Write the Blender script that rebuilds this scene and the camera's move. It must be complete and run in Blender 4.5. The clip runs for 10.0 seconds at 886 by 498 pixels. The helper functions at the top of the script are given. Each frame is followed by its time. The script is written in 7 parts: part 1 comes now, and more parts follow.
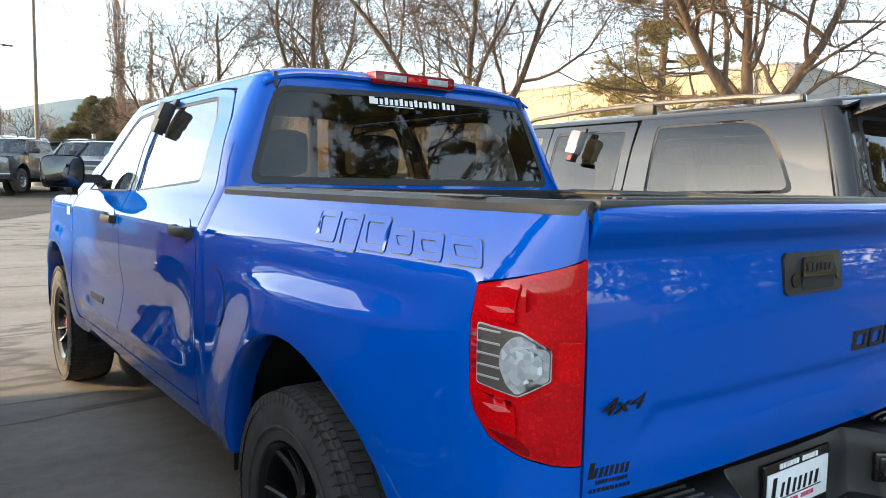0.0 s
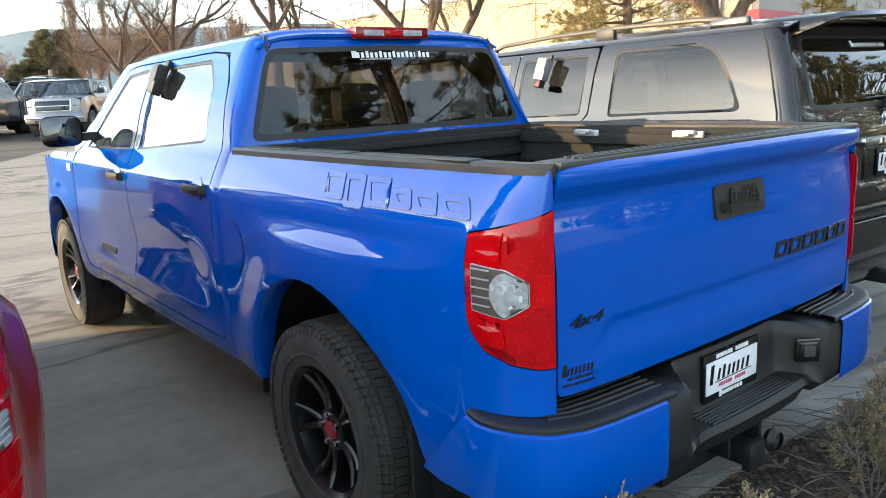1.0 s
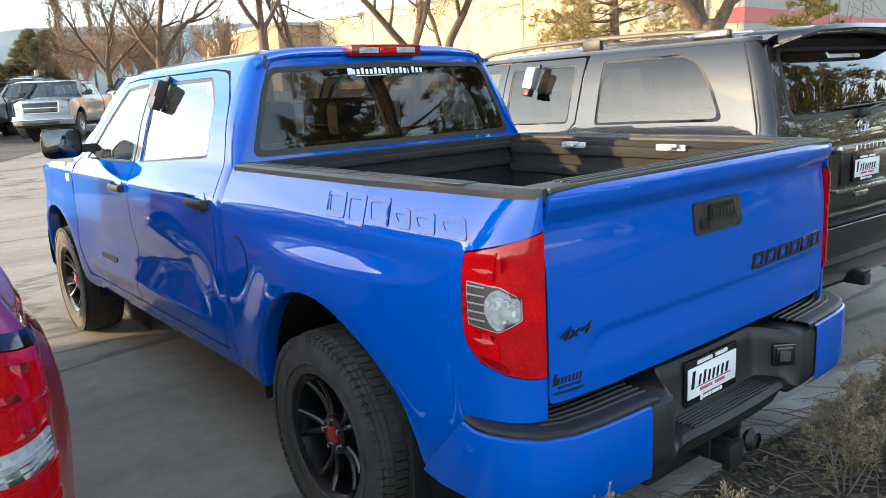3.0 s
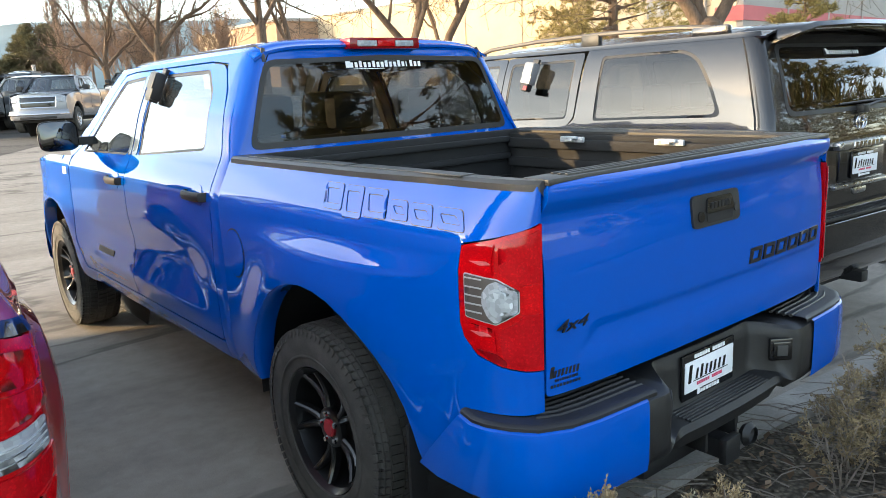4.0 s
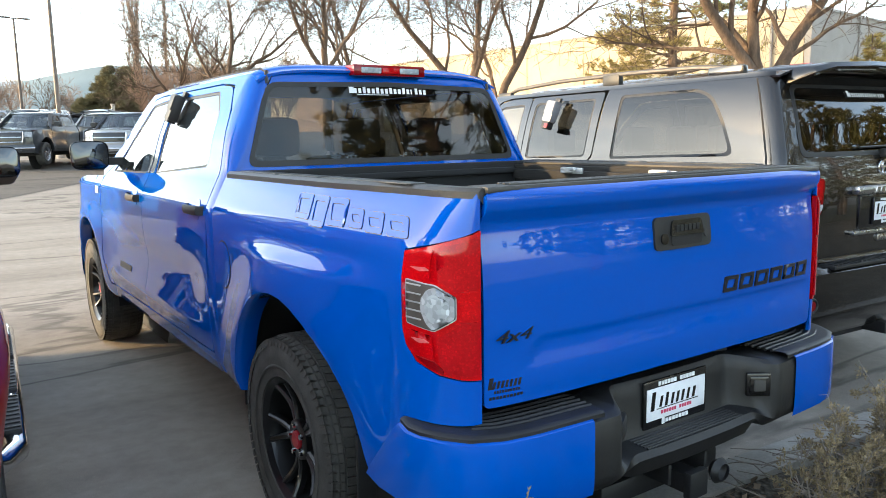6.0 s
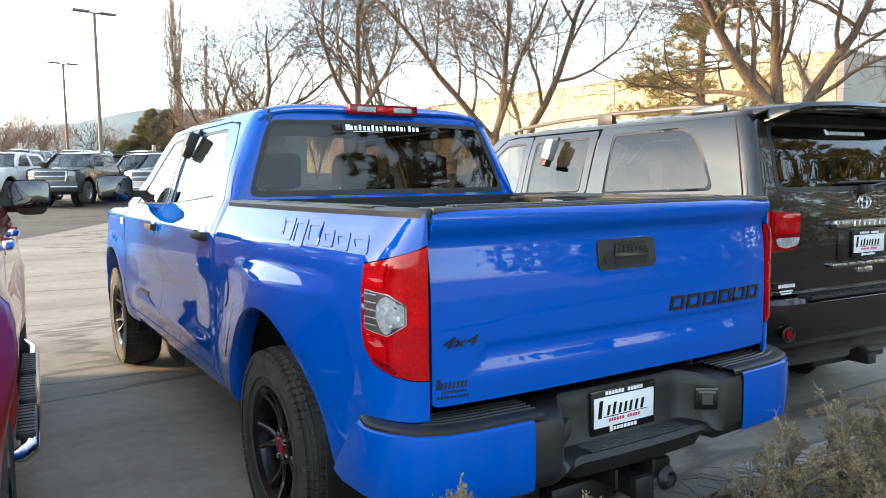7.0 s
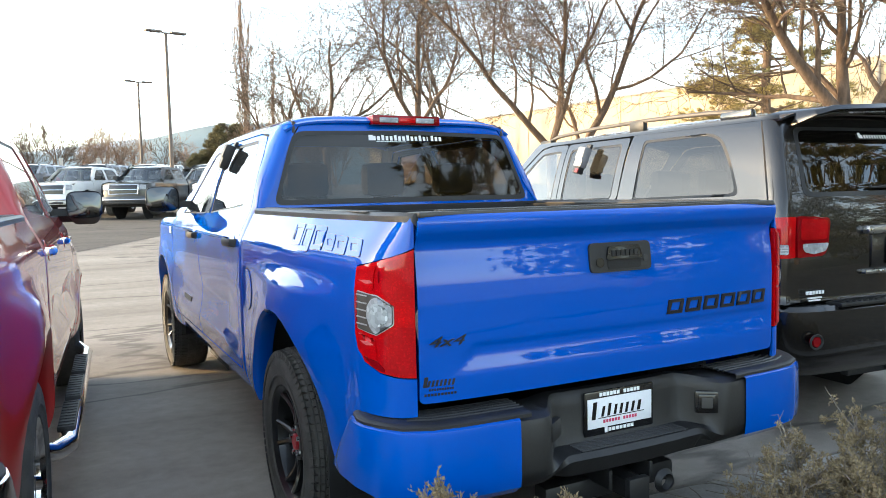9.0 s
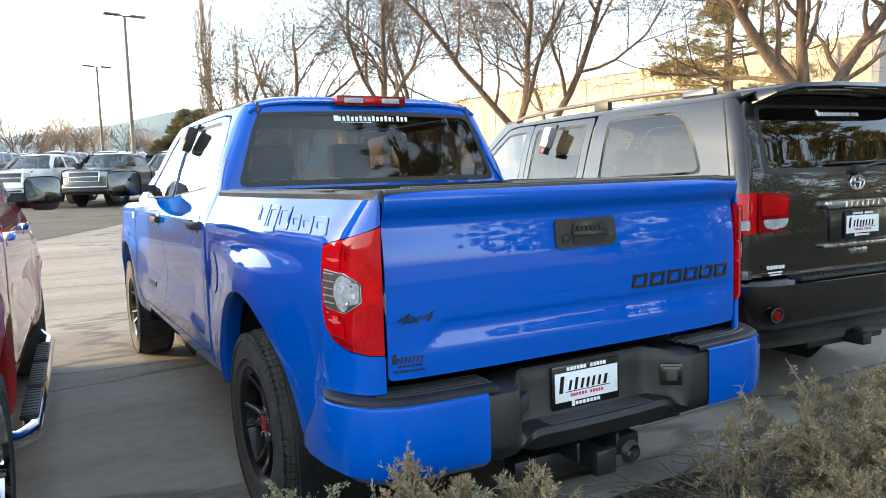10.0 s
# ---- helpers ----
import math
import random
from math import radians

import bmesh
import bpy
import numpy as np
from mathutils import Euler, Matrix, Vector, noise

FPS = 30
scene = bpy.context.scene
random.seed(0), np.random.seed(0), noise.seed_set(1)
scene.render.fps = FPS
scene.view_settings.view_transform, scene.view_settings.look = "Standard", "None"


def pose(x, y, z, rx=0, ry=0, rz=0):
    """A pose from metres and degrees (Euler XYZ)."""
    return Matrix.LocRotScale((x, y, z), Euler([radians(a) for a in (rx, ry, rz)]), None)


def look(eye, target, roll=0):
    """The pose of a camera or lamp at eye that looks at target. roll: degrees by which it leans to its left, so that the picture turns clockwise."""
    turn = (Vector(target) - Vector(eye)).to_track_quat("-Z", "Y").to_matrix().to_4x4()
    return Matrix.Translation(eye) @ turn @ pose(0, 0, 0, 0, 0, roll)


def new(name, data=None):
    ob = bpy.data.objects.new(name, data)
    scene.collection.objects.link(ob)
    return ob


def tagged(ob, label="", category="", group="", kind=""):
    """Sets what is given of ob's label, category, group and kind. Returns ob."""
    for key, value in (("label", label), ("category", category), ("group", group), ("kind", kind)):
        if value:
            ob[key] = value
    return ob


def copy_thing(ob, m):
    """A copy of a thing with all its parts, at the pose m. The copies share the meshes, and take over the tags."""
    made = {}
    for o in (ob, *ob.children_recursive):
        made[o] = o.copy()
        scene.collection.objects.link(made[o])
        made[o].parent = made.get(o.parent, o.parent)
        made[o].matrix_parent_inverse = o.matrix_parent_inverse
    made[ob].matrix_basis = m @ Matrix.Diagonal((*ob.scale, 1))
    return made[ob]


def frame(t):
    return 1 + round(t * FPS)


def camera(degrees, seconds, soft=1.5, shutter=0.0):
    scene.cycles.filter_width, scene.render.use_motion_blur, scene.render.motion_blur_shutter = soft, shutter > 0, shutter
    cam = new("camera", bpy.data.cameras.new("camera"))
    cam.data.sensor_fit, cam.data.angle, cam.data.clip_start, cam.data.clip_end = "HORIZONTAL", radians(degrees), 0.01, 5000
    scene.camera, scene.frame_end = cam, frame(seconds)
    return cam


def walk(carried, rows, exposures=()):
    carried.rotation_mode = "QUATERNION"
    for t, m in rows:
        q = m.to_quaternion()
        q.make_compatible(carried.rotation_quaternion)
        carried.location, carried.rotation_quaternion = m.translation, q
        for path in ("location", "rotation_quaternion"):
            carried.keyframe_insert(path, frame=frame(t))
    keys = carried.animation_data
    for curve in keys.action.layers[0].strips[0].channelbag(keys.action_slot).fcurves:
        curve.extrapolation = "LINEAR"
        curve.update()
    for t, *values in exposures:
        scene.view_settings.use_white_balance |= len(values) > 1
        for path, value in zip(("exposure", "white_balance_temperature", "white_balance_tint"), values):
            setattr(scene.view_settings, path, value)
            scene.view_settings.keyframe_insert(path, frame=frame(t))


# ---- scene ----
cam = camera(61.1, 10.0, soft=0.9)
PATH = [
    (0, (-1.862, -0.813, 1.426), (-0.683, 0.793, 1.246), 1.0),
    (0.5, (-2.032, -0.952, 1.51), (-0.84, 0.618, 1.171), -2.4),
    (1, (-2.117, -1.08, 1.573), (-0.913, 0.464, 1.165), -2.7),
    (1.5, (-2.158, -1.17, 1.624), (-0.954, 0.364, 1.181), -3.2),
    (2, (-2.198, -1.178, 1.654), (-0.992, 0.362, 1.237), -3.4),
    (2.5, (-2.207, -1.164, 1.658), (-0.986, 0.366, 1.245), -3.2),
    (4, (-2.205, -1.16, 1.642), (-0.977, 0.36, 1.218), -2.7),
    (4.5, (-2.189, -1.115, 1.586), (-0.941, 0.405, 1.223), -2.4),
    (5, (-2.169, -1.094, 1.559), (-0.906, 0.425, 1.248), -2.2),
    (5.5, (-2.077, -1.159, 1.55), (-0.851, 0.391, 1.244), -1.7),
    (5.7, (-2.023, -1.239, 1.542), (-0.843, 0.345, 1.23), -1.2),
    (6.8, (-1.951, -1.665, 1.476), (-0.898, 0.023, 1.269), -1.1),
    (7, (-1.931, -1.715, 1.475), (-0.872, -0.028, 1.293), -0.7),
    (7.5, (-1.825, -1.837, 1.454), (-0.789, -0.134, 1.285), -0.3),
    (8, (-1.78, -1.896, 1.443), (-0.811, -0.156, 1.26), -1.1),
    (8.5, (-1.775, -1.909, 1.457), (-0.851, -0.144, 1.292), -1.4),
    (9, (-1.775, -1.917, 1.457), (-0.862, -0.144, 1.305), -1.2),
    (9.5, (-1.771, -1.919, 1.447), (-0.824, -0.166, 1.273), -1.3),
    (10, (-1.772, -1.923, 1.433), (-0.788, -0.192, 1.238), -1.8),
]
walk(cam, [(t, look(eye, target, roll)) for t, eye, target, roll in PATH], [(0.0, 2.50, 6500, 2), (0.5, 2.60, 6500, 2), (1.0, 2.68, 6500, 2), (1.5, 2.70, 6500, 2), (10.0, 2.78, 6500, 2)])

# ---- world, sun ----
SUN_AZ = math.atan2(-0.86, 0.51)          # from +y towards +x
SUN_EL = radians(11.5)
world = bpy.data.worlds.new("sky")
scene.world = world
world.use_nodes = True
wn = world.node_tree
sky = wn.nodes.new("ShaderNodeTexSky")
sky.sky_type = "NISHITA"
sky.sun_disc = False
sky.sun_elevation = SUN_EL
sky.sun_rotation = SUN_AZ
sky.altitude = 1500.0
sky.air_density, sky.dust_density, sky.ozone_density = 1.0, 4.0, 1.0
# a thin broken layer of cloud and haze greys the whole dome
w_geo = wn.nodes.new("ShaderNodeTexCoord")
w_map = wn.nodes.new("ShaderNodeMapping")
w_map.inputs["Scale"].default_value = (1.0, 1.0, 4.5)
wn.links.new(w_geo.outputs["Generated"], w_map.inputs[0])
w_noise = wn.nodes.new("ShaderNodeTexNoise")
for k_, v_ in (("Scale", 3.4), ("Detail", 7.0), ("Roughness", 0.62), ("Distortion", 0.5)):
    w_noise.inputs[k_].default_value = v_
wn.links.new(w_map.outputs[0], w_noise.inputs["Vector"])
w_ramp = wn.nodes.new("ShaderNodeValToRGB")
w_ramp.color_ramp.elements[0].position, w_ramp.color_ramp.elements[0].color = 0.42, (0.25, 0.25, 0.25, 1)
w_ramp.color_ramp.elements[1].position, w_ramp.color_ramp.elements[1].color = 0.62, (0.70, 0.70, 0.70, 1)
wn.links.new(w_noise.outputs["Fac"], w_ramp.inputs[0])
w_grey = wn.nodes.new("ShaderNodeHueSaturation")
w_grey.inputs["Saturation"].default_value, w_grey.inputs["Value"].default_value = 0.30, 1.25
wn.links.new(sky.outputs[0], w_grey.inputs["Color"])
w_tint = wn.nodes.new("ShaderNodeMix")
w_tint.data_type, w_tint.blend_type = "RGBA", "MULTIPLY"
w_tint.inputs[0].default_value = 1.0
w_tint.inputs[7].default_value = (1.02, 0.99, 1.0, 1)
wn.links.new(w_grey.outputs[0], w_tint.inputs[6])
w_mix = wn.nodes.new("ShaderNodeMix")
w_mix.data_type = "RGBA"
wn.links.new(w_ramp.outputs[0], w_mix.inputs[0])
wn.links.new(sky.outputs[0], w_mix.inputs[6])
wn.links.new(w_tint.outputs[2], w_mix.inputs[7])
wn.links.new(w_mix.outputs[2], wn.nodes["Background"].inputs[0])
wn.nodes["Background"].inputs[1].default_value = 0.125
sun_data = bpy.data.lights.new("sun", "SUN")
sun_data.energy, sun_data.angle, sun_data.color = 1.32, radians(0.5), (1.0, 0.65, 0.33)
sun = new("sun", sun_data)
sun_dir = Vector((math.sin(SUN_AZ) * math.cos(SUN_EL), math.cos(SUN_AZ) * math.cos(SUN_EL), math.sin(SUN_EL)))
sun.matrix_world = look(sun_dir * 60, (0, 0, 0))

# ---- materials ----


def mat_base(name):
    m = bpy.data.materials.new(name)
    m.use_nodes = True
    nt = m.node_tree
    return m, nt, nt.nodes["Principled BSDF"]


def node(nt, kind, **props):
    n = nt.nodes.new(kind)
    for k, v in props.items():
        if k in n.inputs:
            n.inputs[k].default_value = v
    return n


def coords(nt, scale=(1, 1, 1)):
    tc = nt.nodes.new("ShaderNodeTexCoord")
    mp = nt.nodes.new("ShaderNodeMapping")
    mp.inputs["Scale"].default_value = scale
    nt.links.new(tc.outputs["Object"], mp.inputs[0])
    return mp.outputs[0]


def noise_node(nt, vec, scale, detail=4.0, rough=0.6):
    n = node(nt, "ShaderNodeTexNoise", Scale=scale, Detail=detail, Roughness=rough)
    nt.links.new(vec, n.inputs["Vector"])
    return n.outputs["Fac"]


def ramp(nt, fac, stops):
    r = nt.nodes.new("ShaderNodeValToRGB")
    els = r.color_ramp.elements
    while len(els) < len(stops):
        els.new(0.5)
    for e, (p, c) in zip(els, stops):
        e.position, e.color = p, (*c, 1) if len(c) == 3 else c
    nt.links.new(fac, r.inputs[0])
    return r.outputs[0]


def mix(nt, fac, a, b, mode="MIX"):
    m = nt.nodes.new("ShaderNodeMix")
    m.data_type, m.blend_type = "RGBA", mode
    for sock, v in ((0, fac), (6, a), (7, b)):
        if isinstance(v, (int, float)):
            m.inputs[sock].default_value = v
        elif isinstance(v, tuple):
            m.inputs[sock].default_value = (*v, 1)
        else:
            nt.links.new(v, m.inputs[sock])
    return m.outputs[2]


def bump(nt, bsdf, height, strength=0.3, dist=0.01):
    b = node(nt, "ShaderNodeBump", Strength=strength, Distance=dist)
    nt.links.new(height, b.inputs["Height"])
    nt.links.new(b.outputs[0], bsdf.inputs["Normal"])
    return b


def plain(name, colour, rough=0.5, metal=0.0, vary=0.12, scale=8.0, bumpy=0.0, coat=0.0, spec=0.5, fine=90.0):
    """A surface with slight tone variation at two scales and a fine grain."""
    m, nt, b = mat_base(name)
    v = coords(nt)
    lo = tuple(c * (1 - vary) for c in colour)
    hi = tuple(min(1, c * (1 + vary)) for c in colour)
    c1 = ramp(nt, noise_node(nt, v, scale), [(0.3, lo), (0.7, hi)])
    c2 = ramp(nt, noise_node(nt, v, fine, 2.0), [(0.35, tuple(c * (1 - vary * 0.6) for c in (1, 1, 1))), (0.65, (1, 1, 1))])
    nt.links.new(mix(nt, 1.0, c1, c2, "MULTIPLY"), b.inputs["Base Color"])
    rr = nt.nodes.new("ShaderNodeMapRange")
    rr.inputs["To Min"].default_value, rr.inputs["To Max"].default_value = max(0, rough - 0.07), min(1, rough + 0.07)
    nt.links.new(noise_node(nt, v, scale * 2), rr.inputs[0])
    nt.links.new(rr.outputs[0], b.inputs["Roughness"])
    b.inputs["Metallic"].default_value = metal
    b.inputs["Coat Weight"].default_value = coat
    b.inputs["Coat Roughness"].default_value = 0.04
    b.inputs["Specular IOR Level"].default_value = spec
    if bumpy:
        bump(nt, b, noise_node(nt, v, fine, 3.0), bumpy, 0.004)
    return m


def car_paint(name, colour, metal=0.0, rough=0.35, dust=0.05, coat=1.0, ior=1.5):
    m, nt, b = mat_base(name)
    v = coords(nt)
    flake = ramp(nt, noise_node(nt, v, 900.0, 1.0), [(0.35, tuple(c * 0.93 for c in colour)), (0.65, tuple(min(1, c * 1.06) for c in colour))])
    film = ramp(nt, noise_node(nt, v, 2.2, 5.0, 0.65), [(0.45, (0, 0, 0)), (0.8, (dust, dust, dust))])
    nt.links.new(mix(nt, film, flake, (0.32, 0.31, 0.30)), b.inputs["Base Color"])
    b.inputs["Metallic"].default_value = metal
    b.inputs["Roughness"].default_value = rough
    b.inputs["Coat Weight"].default_value = coat
    b.inputs["Coat IOR"].default_value = ior
    b.inputs["Specular IOR Level"].default_value = 0.0 if metal == 0 else 0.4
    cr = nt.nodes.new("ShaderNodeMapRange")
    cr.inputs["To Min"].default_value, cr.inputs["To Max"].default_value = 0.006, 0.022
    nt.links.new(noise_node(nt, v, 5.0, 4.0), cr.inputs[0])
    nt.links.new(cr.outputs[0], b.inputs["Coat Roughness"])
    bump(nt, b, noise_node(nt, v, 60.0, 1.0), 0.012, 0.002)
    return m


def glass(name, tint, ior=1.95):
    m = bpy.data.materials.new(name)
    m.use_nodes = True
    nt = m.node_tree
    nt.nodes.remove(nt.nodes["Principled BSDF"])
    out = nt.nodes["Material Output"]
    tr = node(nt, "ShaderNodeBsdfTransparent", Color=(*tint, 1))
    gl = node(nt, "ShaderNodeBsdfGlossy", Color=(1, 1, 1, 1), Roughness=0.01)
    lw_ = node(nt, "ShaderNodeLayerWeight", Blend=0.5)
    r0 = ((ior - 1) / (ior + 1)) ** 2
    pw = nt.nodes.new("ShaderNodeMath")
    pw.operation = "POWER"
    pw.inputs[1].default_value = 4.0
    nt.links.new(lw_.outputs["Facing"], pw.inputs[0])
    fr = nt.nodes.new("ShaderNodeMath")
    fr.operation = "MULTIPLY_ADD"
    fr.inputs[1].default_value, fr.inputs[2].default_value = 1 - r0, r0
    nt.links.new(pw.outputs[0], fr.inputs[0])
    mx = nt.nodes.new("ShaderNodeMixShader")
    nt.links.new(fr.outputs[0], mx.inputs[0])
    nt.links.new(tr.outputs[0], mx.inputs[1])
    nt.links.new(gl.outputs[0], mx.inputs[2])
    nt.links.new(mx.outputs[0], out.inputs[0])
    return m


def lamp_lens(name, colour, rough=0.12, facet=70.0, contrast=0.8):
    """A faceted plastic lamp lens under a smooth glossy skin."""
    m, nt, b = mat_base(name)
    v = coords(nt, (1, 1, 1))
    w = node(nt, "ShaderNodeTexWave", Scale=28.0, Distortion=1.2, Detail=1.0)
    nt.links.new(v, w.inputs["Vector"])
    vor = node(nt, "ShaderNodeTexVoronoi", Scale=facet, Randomness=0.7)
    nt.links.new(v, vor.inputs["Vector"])
    c = ramp(nt, noise_node(nt, v, 9.0, 2.0), [(0.3, tuple(x * 0.75 for x in colour)), (0.65, colour)])
    # cell tones put the facets' glints and dark spots into the colour
    cell = ramp(nt, vor.outputs["Color"], [(0.2, (0.72, 0.72, 0.72)), (0.7, (1, 1, 1)), (0.92, (1.5, 1.5, 1.5))])
    nt.links.new(mix(nt, contrast, c, cell, "MULTIPLY"), b.inputs["Base Color"])
    b.inputs["Roughness"].default_value = rough + 0.25
    b.inputs["Specular IOR Level"].default_value = 0.0
    b.inputs["Coat Weight"].default_value = 1.0
    b.inputs["Coat IOR"].default_value = 1.42
    b.inputs["Coat Roughness"].default_value = 0.015
    bump(nt, b, w.outputs["Fac"], 0.12, 0.003)
    return m


BLUE = car_paint("blue_paint", (0.0, 0.080, 0.465), 0.0, 0.5, 0.001, ior=1.49)
RED = car_paint("red_paint", (0.40, 0.018, 0.018), 0.2, 0.32, 0.04)
GREY = car_paint("grey_paint", (0.040, 0.038, 0.037), 0.85, 0.25, 0.02)
SILVER = car_paint("silver_paint", (0.24, 0.25, 0.28), 0.7, 0.35, 0.06)
WHITE = car_paint("white_paint", (0.74, 0.74, 0.72), 0.0, 0.4, 0.08)
CHARCOAL = car_paint("charcoal_paint", (0.03, 0.034, 0.04), 0.3, 0.35, 0.1)
BROWN = car_paint("brown_paint", (0.06, 0.035, 0.028), 0.3, 0.35, 0.1)
TAN = car_paint("tan_paint", (0.34, 0.29, 0.22), 0.4, 0.4, 0.08)
BLACK_PLASTIC = plain("black_plastic", (0.014, 0.014, 0.015), 0.50, vary=0.25, bumpy=0.15)
CAP_PLASTIC = plain("rail_cap_plastic", (0.050, 0.047, 0.043), 0.42, vary=0.2, bumpy=0.1)
PAD_PLASTIC = plain("step_pad_plastic", (0.015, 0.015, 0.016), 0.52, vary=0.3, bumpy=0.3, fine=160)
GLOSS_BLACK = plain("gloss_black", (0.008, 0.008, 0.009), 0.25, vary=0.2, coat=0.5)
EMBLEM_BLACK = plain("emblem_black", (0.010, 0.010, 0.012), 0.35, vary=0.2)
LINER = plain("bed_liner", (0.012, 0.012, 0.013), 0.75, vary=0.3, bumpy=0.5, fine=220)
DARK = plain("dark_underside", (0.016, 0.015, 0.015), 0.85, vary=0.4)
RUBBER = plain("tyre_rubber", (0.062, 0.058, 0.052), 0.82, vary=0.35, scale=14, bumpy=0.35, fine=240)
RIM_BLACK = plain("black_alloy", (0.015, 0.015, 0.016), 0.32, 0.5, vary=0.2, coat=0.4)
LAMP_SILVER = plain("lamp_silver", (0.55, 0.56, 0.58), 0.3, 0.4, vary=0.15)
CHROME = plain("chrome", (0.80, 0.80, 0.80), 0.10, 1.0, vary=0.05)
ALLOY = plain("alloy", (0.52, 0.52, 0.53), 0.28, 1.0, vary=0.1)
SEAT = plain("seat_fabric", (0.03, 0.03, 0.033), 0.85, vary=0.25, bumpy=0.4)
TRIM_GREY = plain("interior_trim", (0.042, 0.040, 0.038), 0.7, vary=0.2)
SAFE_GREY = plain("safe_grey", (0.26, 0.26, 0.27), 0.4, 0.3, vary=0.15)
CLEAT = plain("cleat_grey", (0.55, 0.56, 0.58), 0.4, 0.3, vary=0.1)
LENS_RED = lamp_lens("red_lens", (0.54, 0.002, 0.006), facet=260.0, contrast=0.6)
LENS_DEEP = lamp_lens("deep_red_lens", (0.24, 0.002, 0.006), facet=260.0, contrast=0.6)
LENS_CLEAR = lamp_lens("clear_lens", (0.40, 0.415, 0.44), facet=70.0, contrast=0.7)
LENS_BOWL = lamp_lens("faceted_bowl", (0.46, 0.50, 0.53), facet=75.0, contrast=0.95)
# pale red for the crescent highlights painted on the lamp blocks
LENS_HIGHLIGHT = lamp_lens("red_lens_highlight", (0.62, 0.12, 0.12), facet=120.0, contrast=0.3)
LENS_WEAVE = lamp_lens("banded_red_lens", (0.46, 0.003, 0.008), facet=220.0, contrast=0.6)
HUB_RED = plain("red_hub_cap", (0.35, 0.02, 0.03), 0.35, vary=0.15)
DECAL = plain("white_decal", (0.82, 0.83, 0.84), 0.6, vary=0.04)
PLATE = plain("plate_white", (0.80, 0.82, 0.86), 0.45, vary=0.05)
PLATE_RED = plain("plate_red", (0.55, 0.05, 0.12), 0.5, vary=0.1)
RAIL_GREY = plain("satin_rail", (0.10, 0.09, 0.08), 0.45, 0.25, vary=0.1)
GLASS_REAR_DOOR = glass("rear_door_glass", (0.30, 0.31, 0.32))
GLASS_SIDE = glass("side_glass", (0.42, 0.45, 0.44))
GLASS_TINT = glass("tinted_glass", (0.20, 0.21, 0.215), 1.47)
GLASS_DARK = glass("privacy_glass", (0.075, 0.08, 0.085), 1.6)
GLASS_FRONT = glass("windshield_glass", (0.72, 0.76, 0.74))
MIRROR = plain("mirror_glass", (0.10, 0.103, 0.107), 0.03, 1.0, vary=0.02)

# ---- building blocks ----


def pchip(xs, ys):
    """A smooth monotone curve through the given points."""
    xs, ys = np.array(xs, float), np.array(ys, float)
    h, d = np.diff(xs), np.diff(ys) / np.diff(xs)
    m = np.zeros(len(xs))
    m[0], m[-1] = d[0], d[-1]
    for i in range(1, len(xs) - 1):
        if d[i - 1] * d[i] > 0:
            w1, w2 = 2 * h[i] + h[i - 1], h[i] + 2 * h[i - 1]
            m[i] = (w1 + w2) / (w1 / d[i - 1] + w2 / d[i])

    def at(x):
        x = min(max(x, xs[0]), xs[-1])
        i = min(int(np.searchsorted(xs, x, "right")) - 1, len(xs) - 2)
        t = (x - xs[i]) / h[i]
        return float((1 + 2 * t) * (1 - t) ** 2 * ys[i] + t * (1 - t) ** 2 * h[i] * m[i] + t * t * (3 - 2 * t) * ys[i + 1] + t * t * (t - 1) * h[i] * m[i + 1])
    return at


def smooth(a, b, x):
    t = min(max((x - a) / (b - a), 0.0), 1.0)
    return t * t * (3 - 2 * t)


